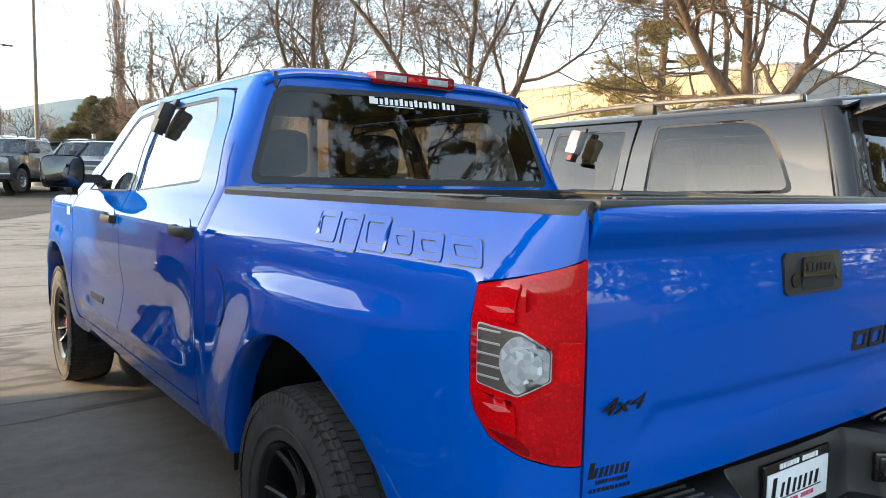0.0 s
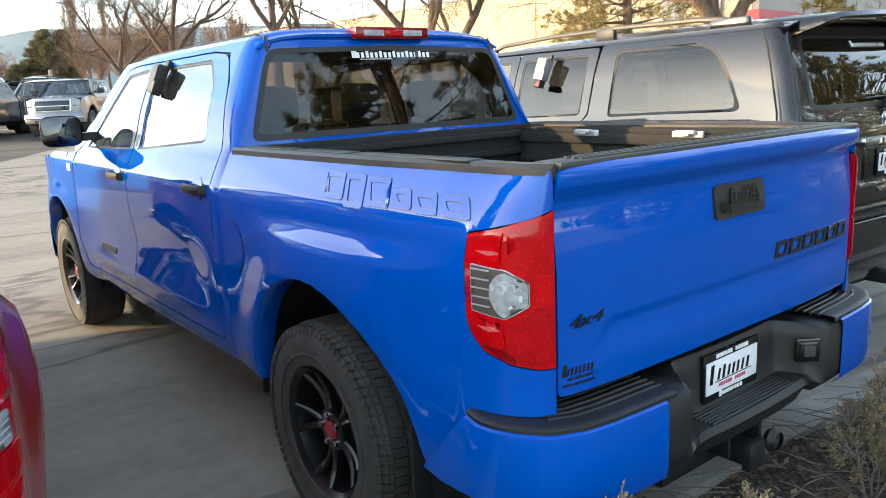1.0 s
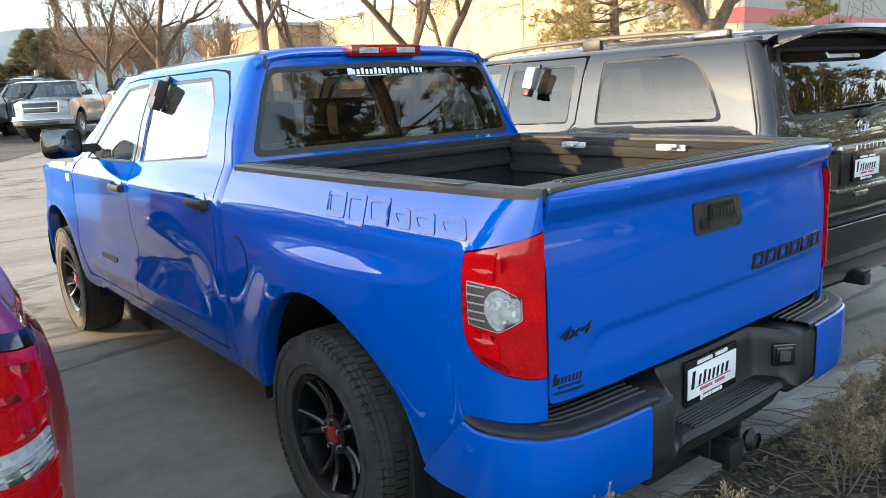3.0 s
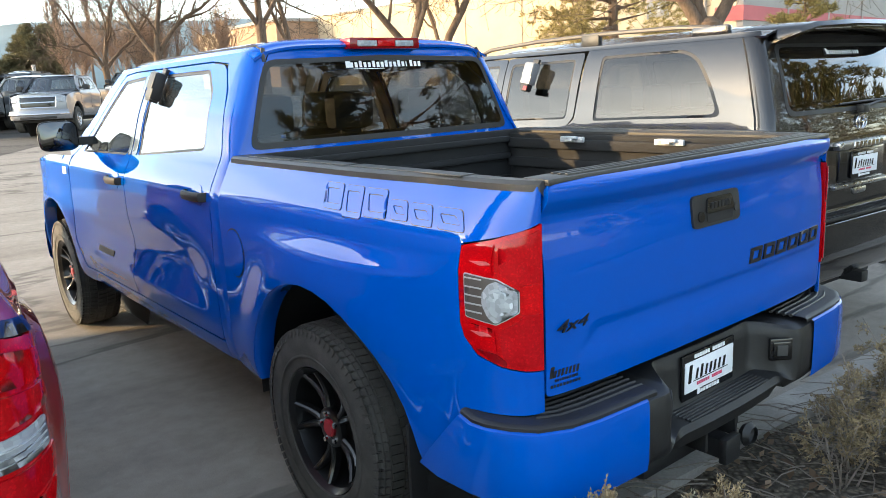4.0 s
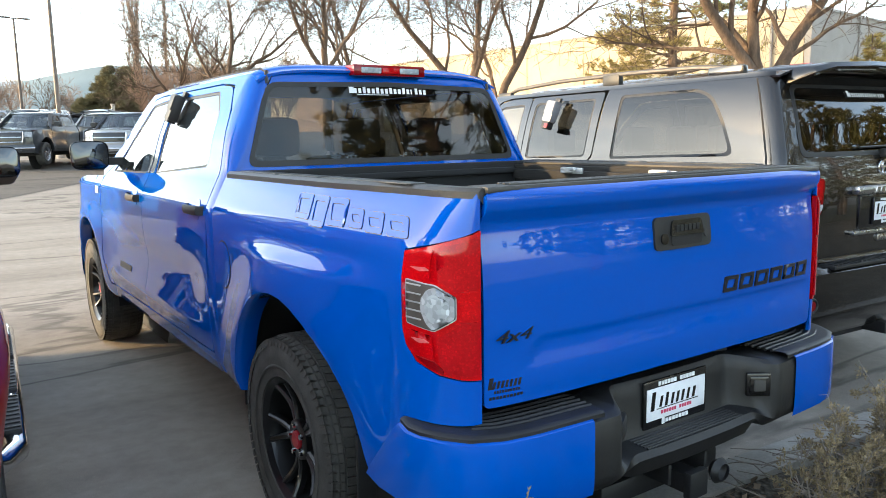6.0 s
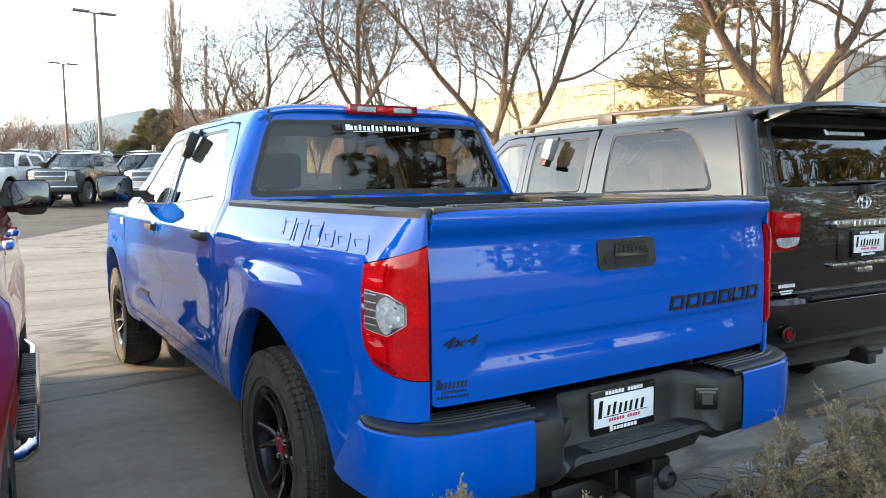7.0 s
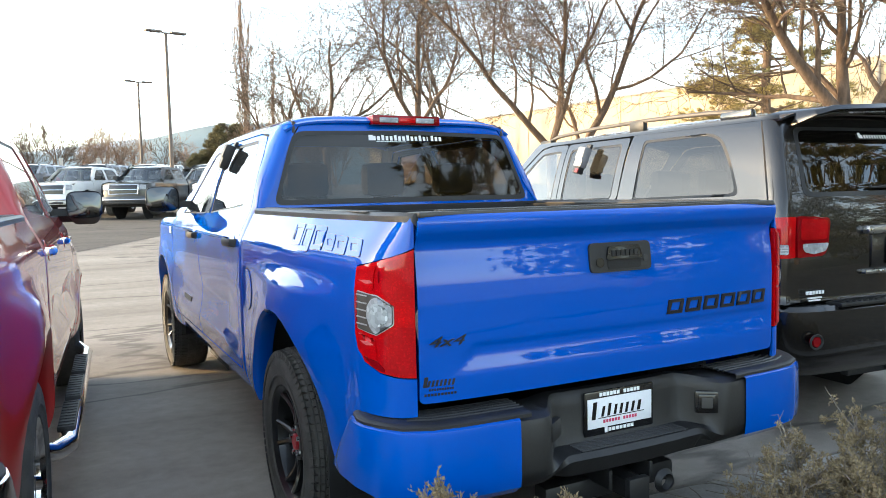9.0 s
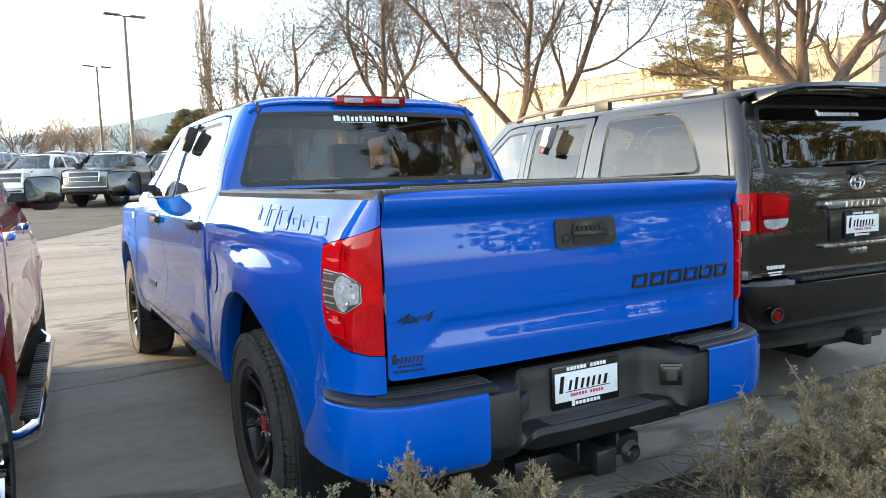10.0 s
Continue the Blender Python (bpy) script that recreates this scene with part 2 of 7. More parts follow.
class Shape:
    """A mesh under construction."""

    def __init__(self):
        self.v, self.f = [], []

    def add(self, verts, faces):
        n = len(self.v)
        self.v += [tuple(p) for p in verts]
        self.f += [tuple(i + n for i in q) for q in faces]

    def box(self, lo, hi, bevel=0.0, m=None):
        """A box with chamfered edges."""
        bm = bmesh.new()
        bmesh.ops.create_cube(bm, size=1.0)
        for vert in bm.verts:
            vert.co = [lo[i] + (vert.co[i] + 0.5) * (hi[i] - lo[i]) for i in range(3)]
        if bevel:
            bmesh.ops.bevel(bm, geom=bm.edges[:], offset=bevel, segments=2, profile=0.6, affect="EDGES")
        if m is not None:
            bmesh.ops.transform(bm, matrix=m, verts=bm.verts)
        bm.verts.index_update()
        self.add([vert.co for vert in bm.verts], [[vert.index for vert in face.verts] for face in bm.faces])
        bm.free()
        return self

    def tube(self, pts, radii, n=8, caps=True):
        pts = [Vector(p) for p in pts]
        if isinstance(radii, (int, float)):
            radii = [radii] * len(pts)
        up = Vector((0.31, 0.17, 0.93))
        rings = []
        for i, p in enumerate(pts):
            d = (pts[min(i + 1, len(pts) - 1)] - pts[max(i - 1, 0)]).normalized()
            a = d.cross(up)
            if a.length < 0.1:
                a = d.cross(Vector((1, 0, 0)))
            a.normalize()
            b = d.cross(a)
            up = -b
            rings.append([p + (a * math.cos(2 * math.pi * k / n) + b * math.sin(2 * math.pi * k / n)) * radii[i] for k in range(n)])
        self.loft(rings, closed=True, caps=caps)
        return self

    def loft(self, rings, closed=False, caps=False):
        n = len(rings[0])
        verts = [p for r in rings for p in r]
        faces = []
        for i in range(len(rings) - 1):
            for k in range(n if closed else n - 1):
                k2 = (k + 1) % n
                faces.append((i * n + k, i * n + k2, (i + 1) * n + k2, (i + 1) * n + k))
        if caps:
            faces.append(tuple(range(n))[::-1])
            faces.append(tuple((len(rings) - 1) * n + k for k in range(n)))
        self.add(verts, faces)
        return self

    def lathe(self, profile, n=48, axis="x", centre=(0, 0, 0)):
        """profile: (along the axis, radius)."""
        rings = []
        for a, r in profile:
            ring = []
            for k in range(n):
                c, s = math.cos(2 * math.pi * k / n) * r, math.sin(2 * math.pi * k / n) * r
                p = (a, c, s) if axis == "x" else ((c, a, s) if axis == "y" else (c, s, a))
                ring.append((p[0] + centre[0], p[1] + centre[1], p[2] + centre[2]))
            rings.append(ring)
        self.loft(rings, closed=True)
        return self

    def prism(self, poly, f, depth):
        """A flat outline (a, b) raised by depth: f(a, b, h) gives the place."""
        n = len(poly)
        self.add([f(a, b, depth) for a, b in poly] + [f(a, b, 0.0) for a, b in poly],
                 [tuple(range(n))] + [(i, i + n, (i + 1) % n + n, (i + 1) % n) for i in range(n)])
        return self

    def moved(self, m):
        self.v = [tuple(m @ Vector(p)) for p in self.v]
        return self

    def mesh(self, name, angle=38):
        me = bpy.data.meshes.new(name)
        me.from_pydata(self.v, [], self.f)
        me.polygons.foreach_set("use_smooth", [True] * len(me.polygons))
        me.set_sharp_from_angle(angle=radians(angle))
        return me


def part(name, shape, material, parent=None, label="", angle=38, fix=True):
    me = shape.mesh(name, angle) if isinstance(shape, Shape) else shape
    if fix and isinstance(shape, Shape):
        bm = bmesh.new()
        bm.from_mesh(me)
        bmesh.ops.recalc_face_normals(bm, faces=bm.faces)
        bm.to_mesh(me)
        bm.free()
    if material is not None:
        me.materials.append(material)
    ob = new(name, me)
    if parent is not None:
        ob.parent = parent
    if label:
        tagged(ob, label)
    return ob


def thing(name, label, category, group="", kind="", at=None):
    ob = new(name)
    ob.empty_display_size = 0.2
    if at is not None:
        ob.matrix_world = at
    return tagged(ob, label, category, group, kind)


def rounded(poly, r, n=5):
    """The outline with its corners rounded; r: one radius or one per corner."""
    out = []
    k = len(poly)
    for i in range(k):
        p0, p1, p2 = (Vector((*poly[(i + j) % k], 0)) for j in (-1, 0, 1))
        rad = r[i] if isinstance(r, (list, tuple)) else r
        a, b = (p0 - p1), (p2 - p1)
        la, lb = a.length, b.length
        if rad <= 0 or la < 1e-6 or lb < 1e-6:
            out.append((p1.x, p1.y))
            continue
        d = min(rad, la * 0.48, lb * 0.48)
        s, e = p1 + a / la * d, p1 + b / lb * d
        for j in range(n + 1):
            t = j / n
            q = s * (1 - t) ** 2 + p1 * 2 * t * (1 - t) + e * t * t
            out.append((q.x, q.y))
    return out


def resample(poly, step):
    out = []
    for i in range(len(poly)):
        a, b = poly[i], poly[(i + 1) % len(poly)]
        n = max(1, int(math.ceil(math.hypot(b[0] - a[0], b[1] - a[1]) / step)))
        out += [(a[0] + (b[0] - a[0]) * j / n, a[1] + (b[1] - a[1]) * j / n) for j in range(n)]
    return out


def inside(poly, pts):
    p = np.array(poly)
    x, y = pts[:, 0], pts[:, 1]
    res = np.zeros(len(pts), bool)
    x0, y0 = p[:, 0], p[:, 1]
    x1, y1 = np.roll(x0, -1), np.roll(y0, -1)
    for a, b, c, d in zip(x0, y0, x1, y1):
        if b != d:
            res ^= ((b > y) != (d > y)) & (x < (c - a) * (y - b) / (d - b) + a)
    return res


def sheet(outline, f, holes=(), step=0.05, thick=0.012, side=1, lift=0.0, back=False):
    """A curved panel: a flat outline with holes, laid over the surface f(a, b), with a rim of its own thickness and true normals."""
    from mathutils.geometry import delaunay_2d_cdt
    loops = [resample(outline, step)] + [resample(h, step) for h in holes]
    pts, edges = [], []
    for lp in loops:
        n = len(pts)
        pts += lp
        edges += [(n + i, n + (i + 1) % len(lp)) for i in range(len(lp))]
    rim = np.array(pts)
    lo, hi = rim.min(0), rim.max(0)
    gx, gy = np.meshgrid(np.arange(lo[0] + step / 2, hi[0], step), np.arange(lo[1] + step / 2, hi[1], step))
    grid = np.stack([gx.ravel(), gy.ravel()], 1)
    if len(grid):
        ok = inside(loops[0], grid)
        for lp in loops[1:]:
            ok &= ~inside(lp, grid)
        grid = grid[ok]
        if len(grid):
            near = np.array([np.min((rim[:, 0] - g[0]) ** 2 + (rim[:, 1] - g[1]) ** 2) for g in grid])
            grid = grid[near > (0.45 * step) ** 2]
            pts += [tuple(g) for g in grid]
    vs, _, tris, *_ = delaunay_2d_cdt([Vector(p) for p in pts], edges, [], 0, 1e-6)
    uv = np.array([(p[0], p[1]) for p in vs])
    cen = np.array([uv[list(t)].mean(0) for t in tris])
    keep = inside(loops[0], cen)
    for lp in loops[1:]:
        keep &= ~inside(lp, cen)
    tris = [tuple(t) for t, k in zip(tris, keep) if k]
    e = 0.004
    place, normal = [], []
    for a, b in uv:
        a, b = float(a), float(b)
        p = Vector(f(a, b))
        n = (Vector(f(a + e, b)) - Vector(f(a - e, b))).cross(Vector(f(a, b + e)) - Vector(f(a, b - e)))
        n = n.normalized() * side
        place.append(p + n * lift)
        normal.append(n)
    faces, norms = [], []
    out = []
    for t in tris:
        p0, p1, p2 = (place[i] for i in t)
        if (p1 - p0).cross(p2 - p0).dot(normal[t[0]]) < 0:
            t = t[::-1]
        out.append(t)
    count = {}
    for t in out:
        for i in range(3):
            k = (t[i], t[(i + 1) % 3])
            count[k] = count.get(k, 0) + 1
    verts = [tuple(p) for p in place]
    for t in out:
        faces.append(t)
        norms += [tuple(normal[i]) for i in t]
    n0 = len(verts)
    verts += [tuple(p - n * thick) for p, n in zip(place, normal)]
    if thick:
        for (i, j) in list(count):
            if (j, i) not in count:
                q = (j, i, i + n0, j + n0)
                w = (Vector(verts[i]) - Vector(verts[j])).cross(Vector(verts[i + n0]) - Vector(verts[j]))
                w = w.normalized() if w.length > 0 else Vector((0, 0, 1))
                faces.append(q)
                norms += [tuple(w)] * 4
        if back:
            for t in out:
                faces.append(tuple(i + n0 for i in t[::-1]))
                norms += [tuple(-normal[i]) for i in t[::-1]]
    me = bpy.data.meshes.new("panel")
    me.from_pydata(verts, [], faces)
    me.polygons.foreach_set("use_smooth", [True] * len(me.polygons))
    me.normals_split_custom_set(norms)
    return me


def circle(cx, cy, r, n=40, ry=None):
    return [(cx + r * math.cos(2 * math.pi * i / n), cy + (ry or r) * math.sin(2 * math.pi * i / n)) for i in range(n)]


def arc(cx, cy, r, a0, a1, n=18):
    return [(cx + r * math.cos(radians(a0 + (a1 - a0) * i / n)), cy + r * math.sin(radians(a0 + (a1 - a0) * i / n))) for i in range(n + 1)]

# ---- wheels ----
WHEELS = {}


def wheel_meshes(style, radius, width):
    key = (style, radius, width)
    if key in WHEELS:
        return WHEELS[key]
    R, W = radius, width / 2
    rr = 0.58 * R
    tyre = Shape()
    core = [(-W * 0.70, rr), (-W * 0.95, rr * 1.06), (-W, R * 0.78), (-W * 0.97, R * 0.89), (-W * 0.88, R * 0.955), (-W * 0.8, R * 0.975)]
    tyre.lathe(core + [(-a, r) for a, r in reversed(core)], 64)
    tyre.lathe([(W * 1.005, R * 0.70), (W * 1.018, R * 0.71), (W * 1.018, R * 0.72), (W * 1.0, R * 0.73)], 64)
    tread = Shape()
    if style == "black":
        blocks = 76
        rows = [(-0.97, -0.66, 0.0), (-0.60, -0.24, 0.4), (-0.19, 0.19, 0.15), (0.24, 0.60, 0.6), (0.66, 0.97, 0.3)]
        for k in range(blocks):
            for a, b, ph in rows:
                th = 2 * math.pi * (k + ph) / blocks
                dt = 2 * math.pi / blocks * 0.42
                sk = 0.25 * dt if a < 0 else -0.25 * dt
                vs = []
                for r in (R * 0.97, R * (0.996 if abs(a + b) < 1.3 else 0.988)):
                    for x, t in ((a, th - dt + sk), (a, th + dt + sk), (b, th + dt - sk), (b, th - dt - sk)):
                        rad = r * (0.955 if abs(x) > 0.9 and r > R * 0.97 else 1.0)
                        vs.append((x * W, rad * math.cos(t), rad * math.sin(t)))
                tread.add(vs, [(4, 5, 6, 7), (0, 1, 5, 4), (1, 2, 6, 5), (2, 3, 7, 6), (3, 0, 4, 7)])
            th = 2 * math.pi * (k + 0.3) / blocks
            tread.add([(W * x, R * r * math.cos(th + d), R * r * math.sin(th + d)) for x, r, d in
                      ((0.985, 0.90, -0.025), (0.985, 0.90, 0.025), (0.93, 0.955, 0.03), (0.93, 0.955, -0.03), (1.005, 0.90, -0.02), (1.005, 0.90, 0.02), (0.955, 0.96, 0.025), (0.955, 0.96, -0.025))],
                     [(4, 5, 6, 7), (0, 1, 5, 4), (1, 2, 6, 5), (3, 0, 4, 7)])
    barrel = Shape().lathe([(-W * 0.7, rr * 0.98), (-W * 0.6, rr * 0.90), (W * 0.3, rr * 0.88), (W * 0.78, rr * 0.95), (W * 0.86, rr * 1.0), (W * 0.92, rr * 1.03), (W * 0.86, rr * 1.05), (W * 0.7, rr * 1.04)], 56)
    disc = Shape().lathe([(-W * 0.2, 0.0001), (-W * 0.2, rr * 0.72), (-W * 0.1, rr * 0.72), (-W * 0.1, 0.0001)], 32)
    spokes = Shape()
    n = 5 if style == "black" else 6
    for k in range(n):
        a0 = 2 * math.pi * k / n + 0.3
        pair = ((-0.17, 0.012), (0.17, 0.012)) if style == "black" else ((0.0, 0.028),)
        for spread, hw in pair:
            rings = []
            for s in range(6):
                t = s / 5
                r = rr * (0.20 + 0.74 * t)
                ang = a0 + spread * (0.55 + 0.75 * t)
                x = W * (0.62 + 0.20 * t * t - 0.10 * math.sin(math.pi * t))
                w = hw * (1.25 - 0.2 * t) * R / 0.405
                d = 0.030
                ca, sa = math.cos(ang), math.sin(ang)
                ring = []
                for u, e in ((-w, -d), (-w * 0.9, -0.006), (-w * 0.45, 0.002), (w * 0.45, 0.002), (w * 0.9, -0.006), (w, -d)):
                    ring.append((x + e, r * ca - u * sa, r * sa + u * ca))
                rings.append(ring)
            spokes.loft(rings, closed=True, caps=True)
    spokes.lathe([(W * 0.45, rr * 0.34), (W * 0.60, rr * 0.33), (W * 0.64, rr * 0.28), (W * 0.62, rr * 0.17), (W * 0.5, rr * 0.16)], 30)
    nuts = Shape()
    for k in range(1):
        a = 0.1
        nuts.lathe([(W * 0.60, 0.0001), (W * 0.60, 0.011), (W * 0.72, 0.010), (W * 0.73, 0.0001)], 8, centre=(0, rr * 0.24 * math.cos(a), rr * 0.24 * math.sin(a)))
    cap = Shape().lathe([(W * 0.45, rr * 0.15), (W * 0.66, rr * 0.15), (W * 0.70, rr * 0.12), (W * 0.70, 0.0001)], 24)
    rim_mat = RIM_BLACK if style == "black" else (CHROME if style == "chrome" else ALLOY)
    meshes = []
    for nm, sh, mt in (("barrel", barrel, rim_mat), ("tyre", tyre, RUBBER), ("tread", tread, RUBBER), ("spokes", spokes, rim_mat), ("brake_disc", disc, DARK), ("wheel_nut", nuts, CHROME), ("hub_cap", cap, HUB_RED if style == "black" else rim_mat)):
        if not sh.v:
            continue
        me = sh.mesh(nm, 32)
        bm = bmesh.new()
        bm.from_mesh(me)
        bmesh.ops.recalc_face_normals(bm, faces=bm.faces)
        bm.to_mesh(me)
        bm.free()
        me.materials.append(mt)
        meshes.append((nm, me))
    WHEELS[key] = meshes
    return meshes


def wheel(parent, x, y, side, style, radius=0.405, width=0.275, turn=0.0, spin=0.0, small=False):
    meshes = wheel_meshes(style, radius, width)
    w = new("wheel", meshes[0][1])
    w.parent = parent
    w.matrix_basis = pose(x, y, radius, 0, 0, turn + (0 if side > 0 else 180)) @ pose(0, 0, 0, spin)
    for nm, me in meshes[1:]:
        if small and nm in ("wheel_nut", "hub_cap"):
            continue
        for k in range(5 if nm == "wheel_nut" else 1):
            o = new(nm, me)
            o.parent = w
            if nm == "tread":
                tagged(o, kind="stuff")
            o.matrix_basis = pose(0, 0, 0, 72 * k)
    return w


# ---- pickup ----
RA, FA, AXZ = 1.17, 4.87, 0.405
ARCH_Y, ARCH_Z, ARCH_R = 1.095, 0.44, 0.552
P_SIDE = pchip([0.42, 0.48, 0.54, 0.62, 0.80, 0.95, 1.08, 1.15, 1.222, 1.240, 1.30, 1.345, 1.375, 1.45, 1.55, 1.66, 1.76, 1.83],
               [0.895, 0.925, 0.945, 0.955, 0.958, 0.957, 0.958, 0.957, 0.9545, 0.9480, 0.9195, 0.8970, 0.881, 0.858, 0.828, 0.782, 0.734, 0.692])
ROOF_X = pchip([0.0, 0.35, 0.52, 0.61, 0.66, 0.692], [1.908, 1.900, 1.886, 1.868, 1.850, 1.828])


def body_x(y, z):
    x = P_SIDE(z)
    fl = 0.0
    for yc, zc, rad in ((ARCH_Y, ARCH_Z, ARCH_R), (FA, 0.42, 0.56)):
        r = math.hypot(y - yc, z - zc)
        fl = max(fl, 0.028 * math.exp(-((max(r, rad) - rad) / 0.15) ** 2))
    x += fl * smooth(1.2, 0.98, z)
    win = smooth(2.0, 2.35, y) * (1 - smooth(3.95, 4.3, y))
    x -= 0.020 * math.exp(-((z - 0.86) / 0.10) ** 2) * win
    x += 0.014 * math.exp(-((z - 0.66) / 0.05) ** 2) * win
    x += 0.034 * smooth(1.172, 1.090, z) * smooth(0.34, 0.86, y) * (1 - smooth(1.02, 1.80, y)) * smooth(0.6, 0.95, z)
    x -= 0.030 * smooth(0.95, 0.4, y)
    x -= 0.05 * smooth(3.2, 4.4, y) * smooth(1.33, 1.6, z)
    x -= 0.13 * smooth(4.95, 5.9, y) ** 1.5
    return x


def side_map(s):
    return lambda y, z: (s * body_x(y, z), y, z)


def bed_map(s):
    def f(u, z):
        if u >= 0.40:
            return (s * body_x(u, z), u, z)
        a = (0.40 - u) / 0.30 * math.pi / 2
        xs = body_x(0.40, z)
        return (s * (0.803 + (xs - 0.803) * math.cos(a)), 0.40 - 0.235 * math.sin(a), z)
    return f


def rear_y(z):
    return 1.895 + 0.075 * (z - 1.38) / 0.40


def cab_map(s):
    def f(u, z):
        y0 = 1.945 + 0.03 * smooth(1.28, 1.40, z) + 0.08 * smooth(1.40, 1.70, z)
        if u >= y0:
            return (s * body_x(u, z), u, z)
        a = (y0 - u) / (y0 - 1.90) * math.pi / 2
        xs = body_x(y0, z)
        k = 0.024 + 0.061 * smooth(1.30, 1.55, z)
        return (s * (xs - k + k * math.cos(a)), y0 - (y0 - rear_y(max(z, 1.2))) * math.sin(a), z)
    return f


def gate_y(x, z):
    prof = GATE_P(z)
    left = -0.73 + 0.9 * (z - 0.86)
    shelf = (0.0105 * smooth(0.948, 0.862, z) - 0.008 * smooth(0.985, 0.950, z)) * smooth(left, left + 0.06, x) * (1 - smooth(0.72, 0.80, x))
    return 0.137 + prof + 0.028 * (abs(x) / 0.8) ** 4 - shelf


GATE_P = pchip([0.78, 0.86, 1.0, 1.10, 1.17, 1.22, 1.262, 1.285, 1.335, 1.346, 1.375, 1.39], [0.004, 0.0, 0.0, 0.0006, 0.0040, 0.0090, 0.0145, 0.0160, -0.012, -0.016, -0.015, 0.01])


def surf(ob_parent, name, outline, f, mat, s=1, holes=(), step=0.05, thick=0.012, lift=0.0, label="", back=False):
    return part(name, sheet(outline, f, holes, step, thick, s, lift, back), mat, ob_parent, label)


LIGHT = [(0.105, 1.282), (0.355, 1.222), (0.366, 1.15), (0.365, 1.005), (0.354, 0.965), (0.318, 0.922), (0.25, 0.896), (0.18, 0.886), (0.105, 0.882)]
REAR_WIN = [(2.18, 1.405), (3.07, 1.350), (3.07, 1.768), (2.34, 1.768), (2.22, 1.66)]
FRONT_WIN = [(3.235, 1.346), (4.12, 1.335), (3.93, 1.55), (3.64, 1.756), (3.235, 1.772)]


def bumper_path():
    half = [(-0.952, 0.47), (-0.968, 0.38), (-0.962, 0.28), (-0.935, 0.18), (-0.885, 0.11), (-0.80, 0.068), (-0.70, 0.052), (-0.60, 0.046), (-0.504, 0.042), (-0.46, 0.038), (-0.42, 0.036), (-0.405, 0.036), (-0.39, 0.035), (-0.375, 0.034), (-0.36, 0.033), (-0.345, 0.032), (-0.33, 0.031), (-0.315, 0.030), (-0.30, 0.029), (-0.285, 0.028), (-0.25, 0.026), (-0.15, 0.02)]
    pts = half + [(0, 0.018)] + [(-x, y) for x, y in reversed(half)]
    out = []
    for i, p in enumerate(pts):
        a, b = Vector((*pts[max(i - 1, 0)], 0)), Vector((*pts[min(i + 1, len(pts) - 1)], 0))
        d = (b - a).normalized()
        out.append((Vector((*p, 0)), Vector((-d.y, d.x, 0))))    # inward normal
    return out


def bumper_section(x):
    outer = [(0.20, 0.735), (0.035, 0.738), (0.008, 0.725), (0.0, 0.70), (0.0, 0.62), (0.0, 0.56), (0.006, 0.53), (0.05, 0.492), (0.18, 0.49)]
    centre = [(0.20, 0.750), (0.160, 0.752), (0.146, 0.735), (0.142, 0.70), (0.140, 0.60), (0.128, 0.574), (0.042, 0.570), (0.026, 0.552), (0.055, 0.492)]
    w = smooth(0.285, 0.405, abs(x))
    return [(a[0] * w + b[0] * (1 - w), a[1] * w + b[1] * (1 - w)) for a, b in zip(outer, centre)]


def end_slant(p, z):
    return smooth(0.15, 0.47, p.y) * ((0.72 - z) * 0.9 - 0.10)


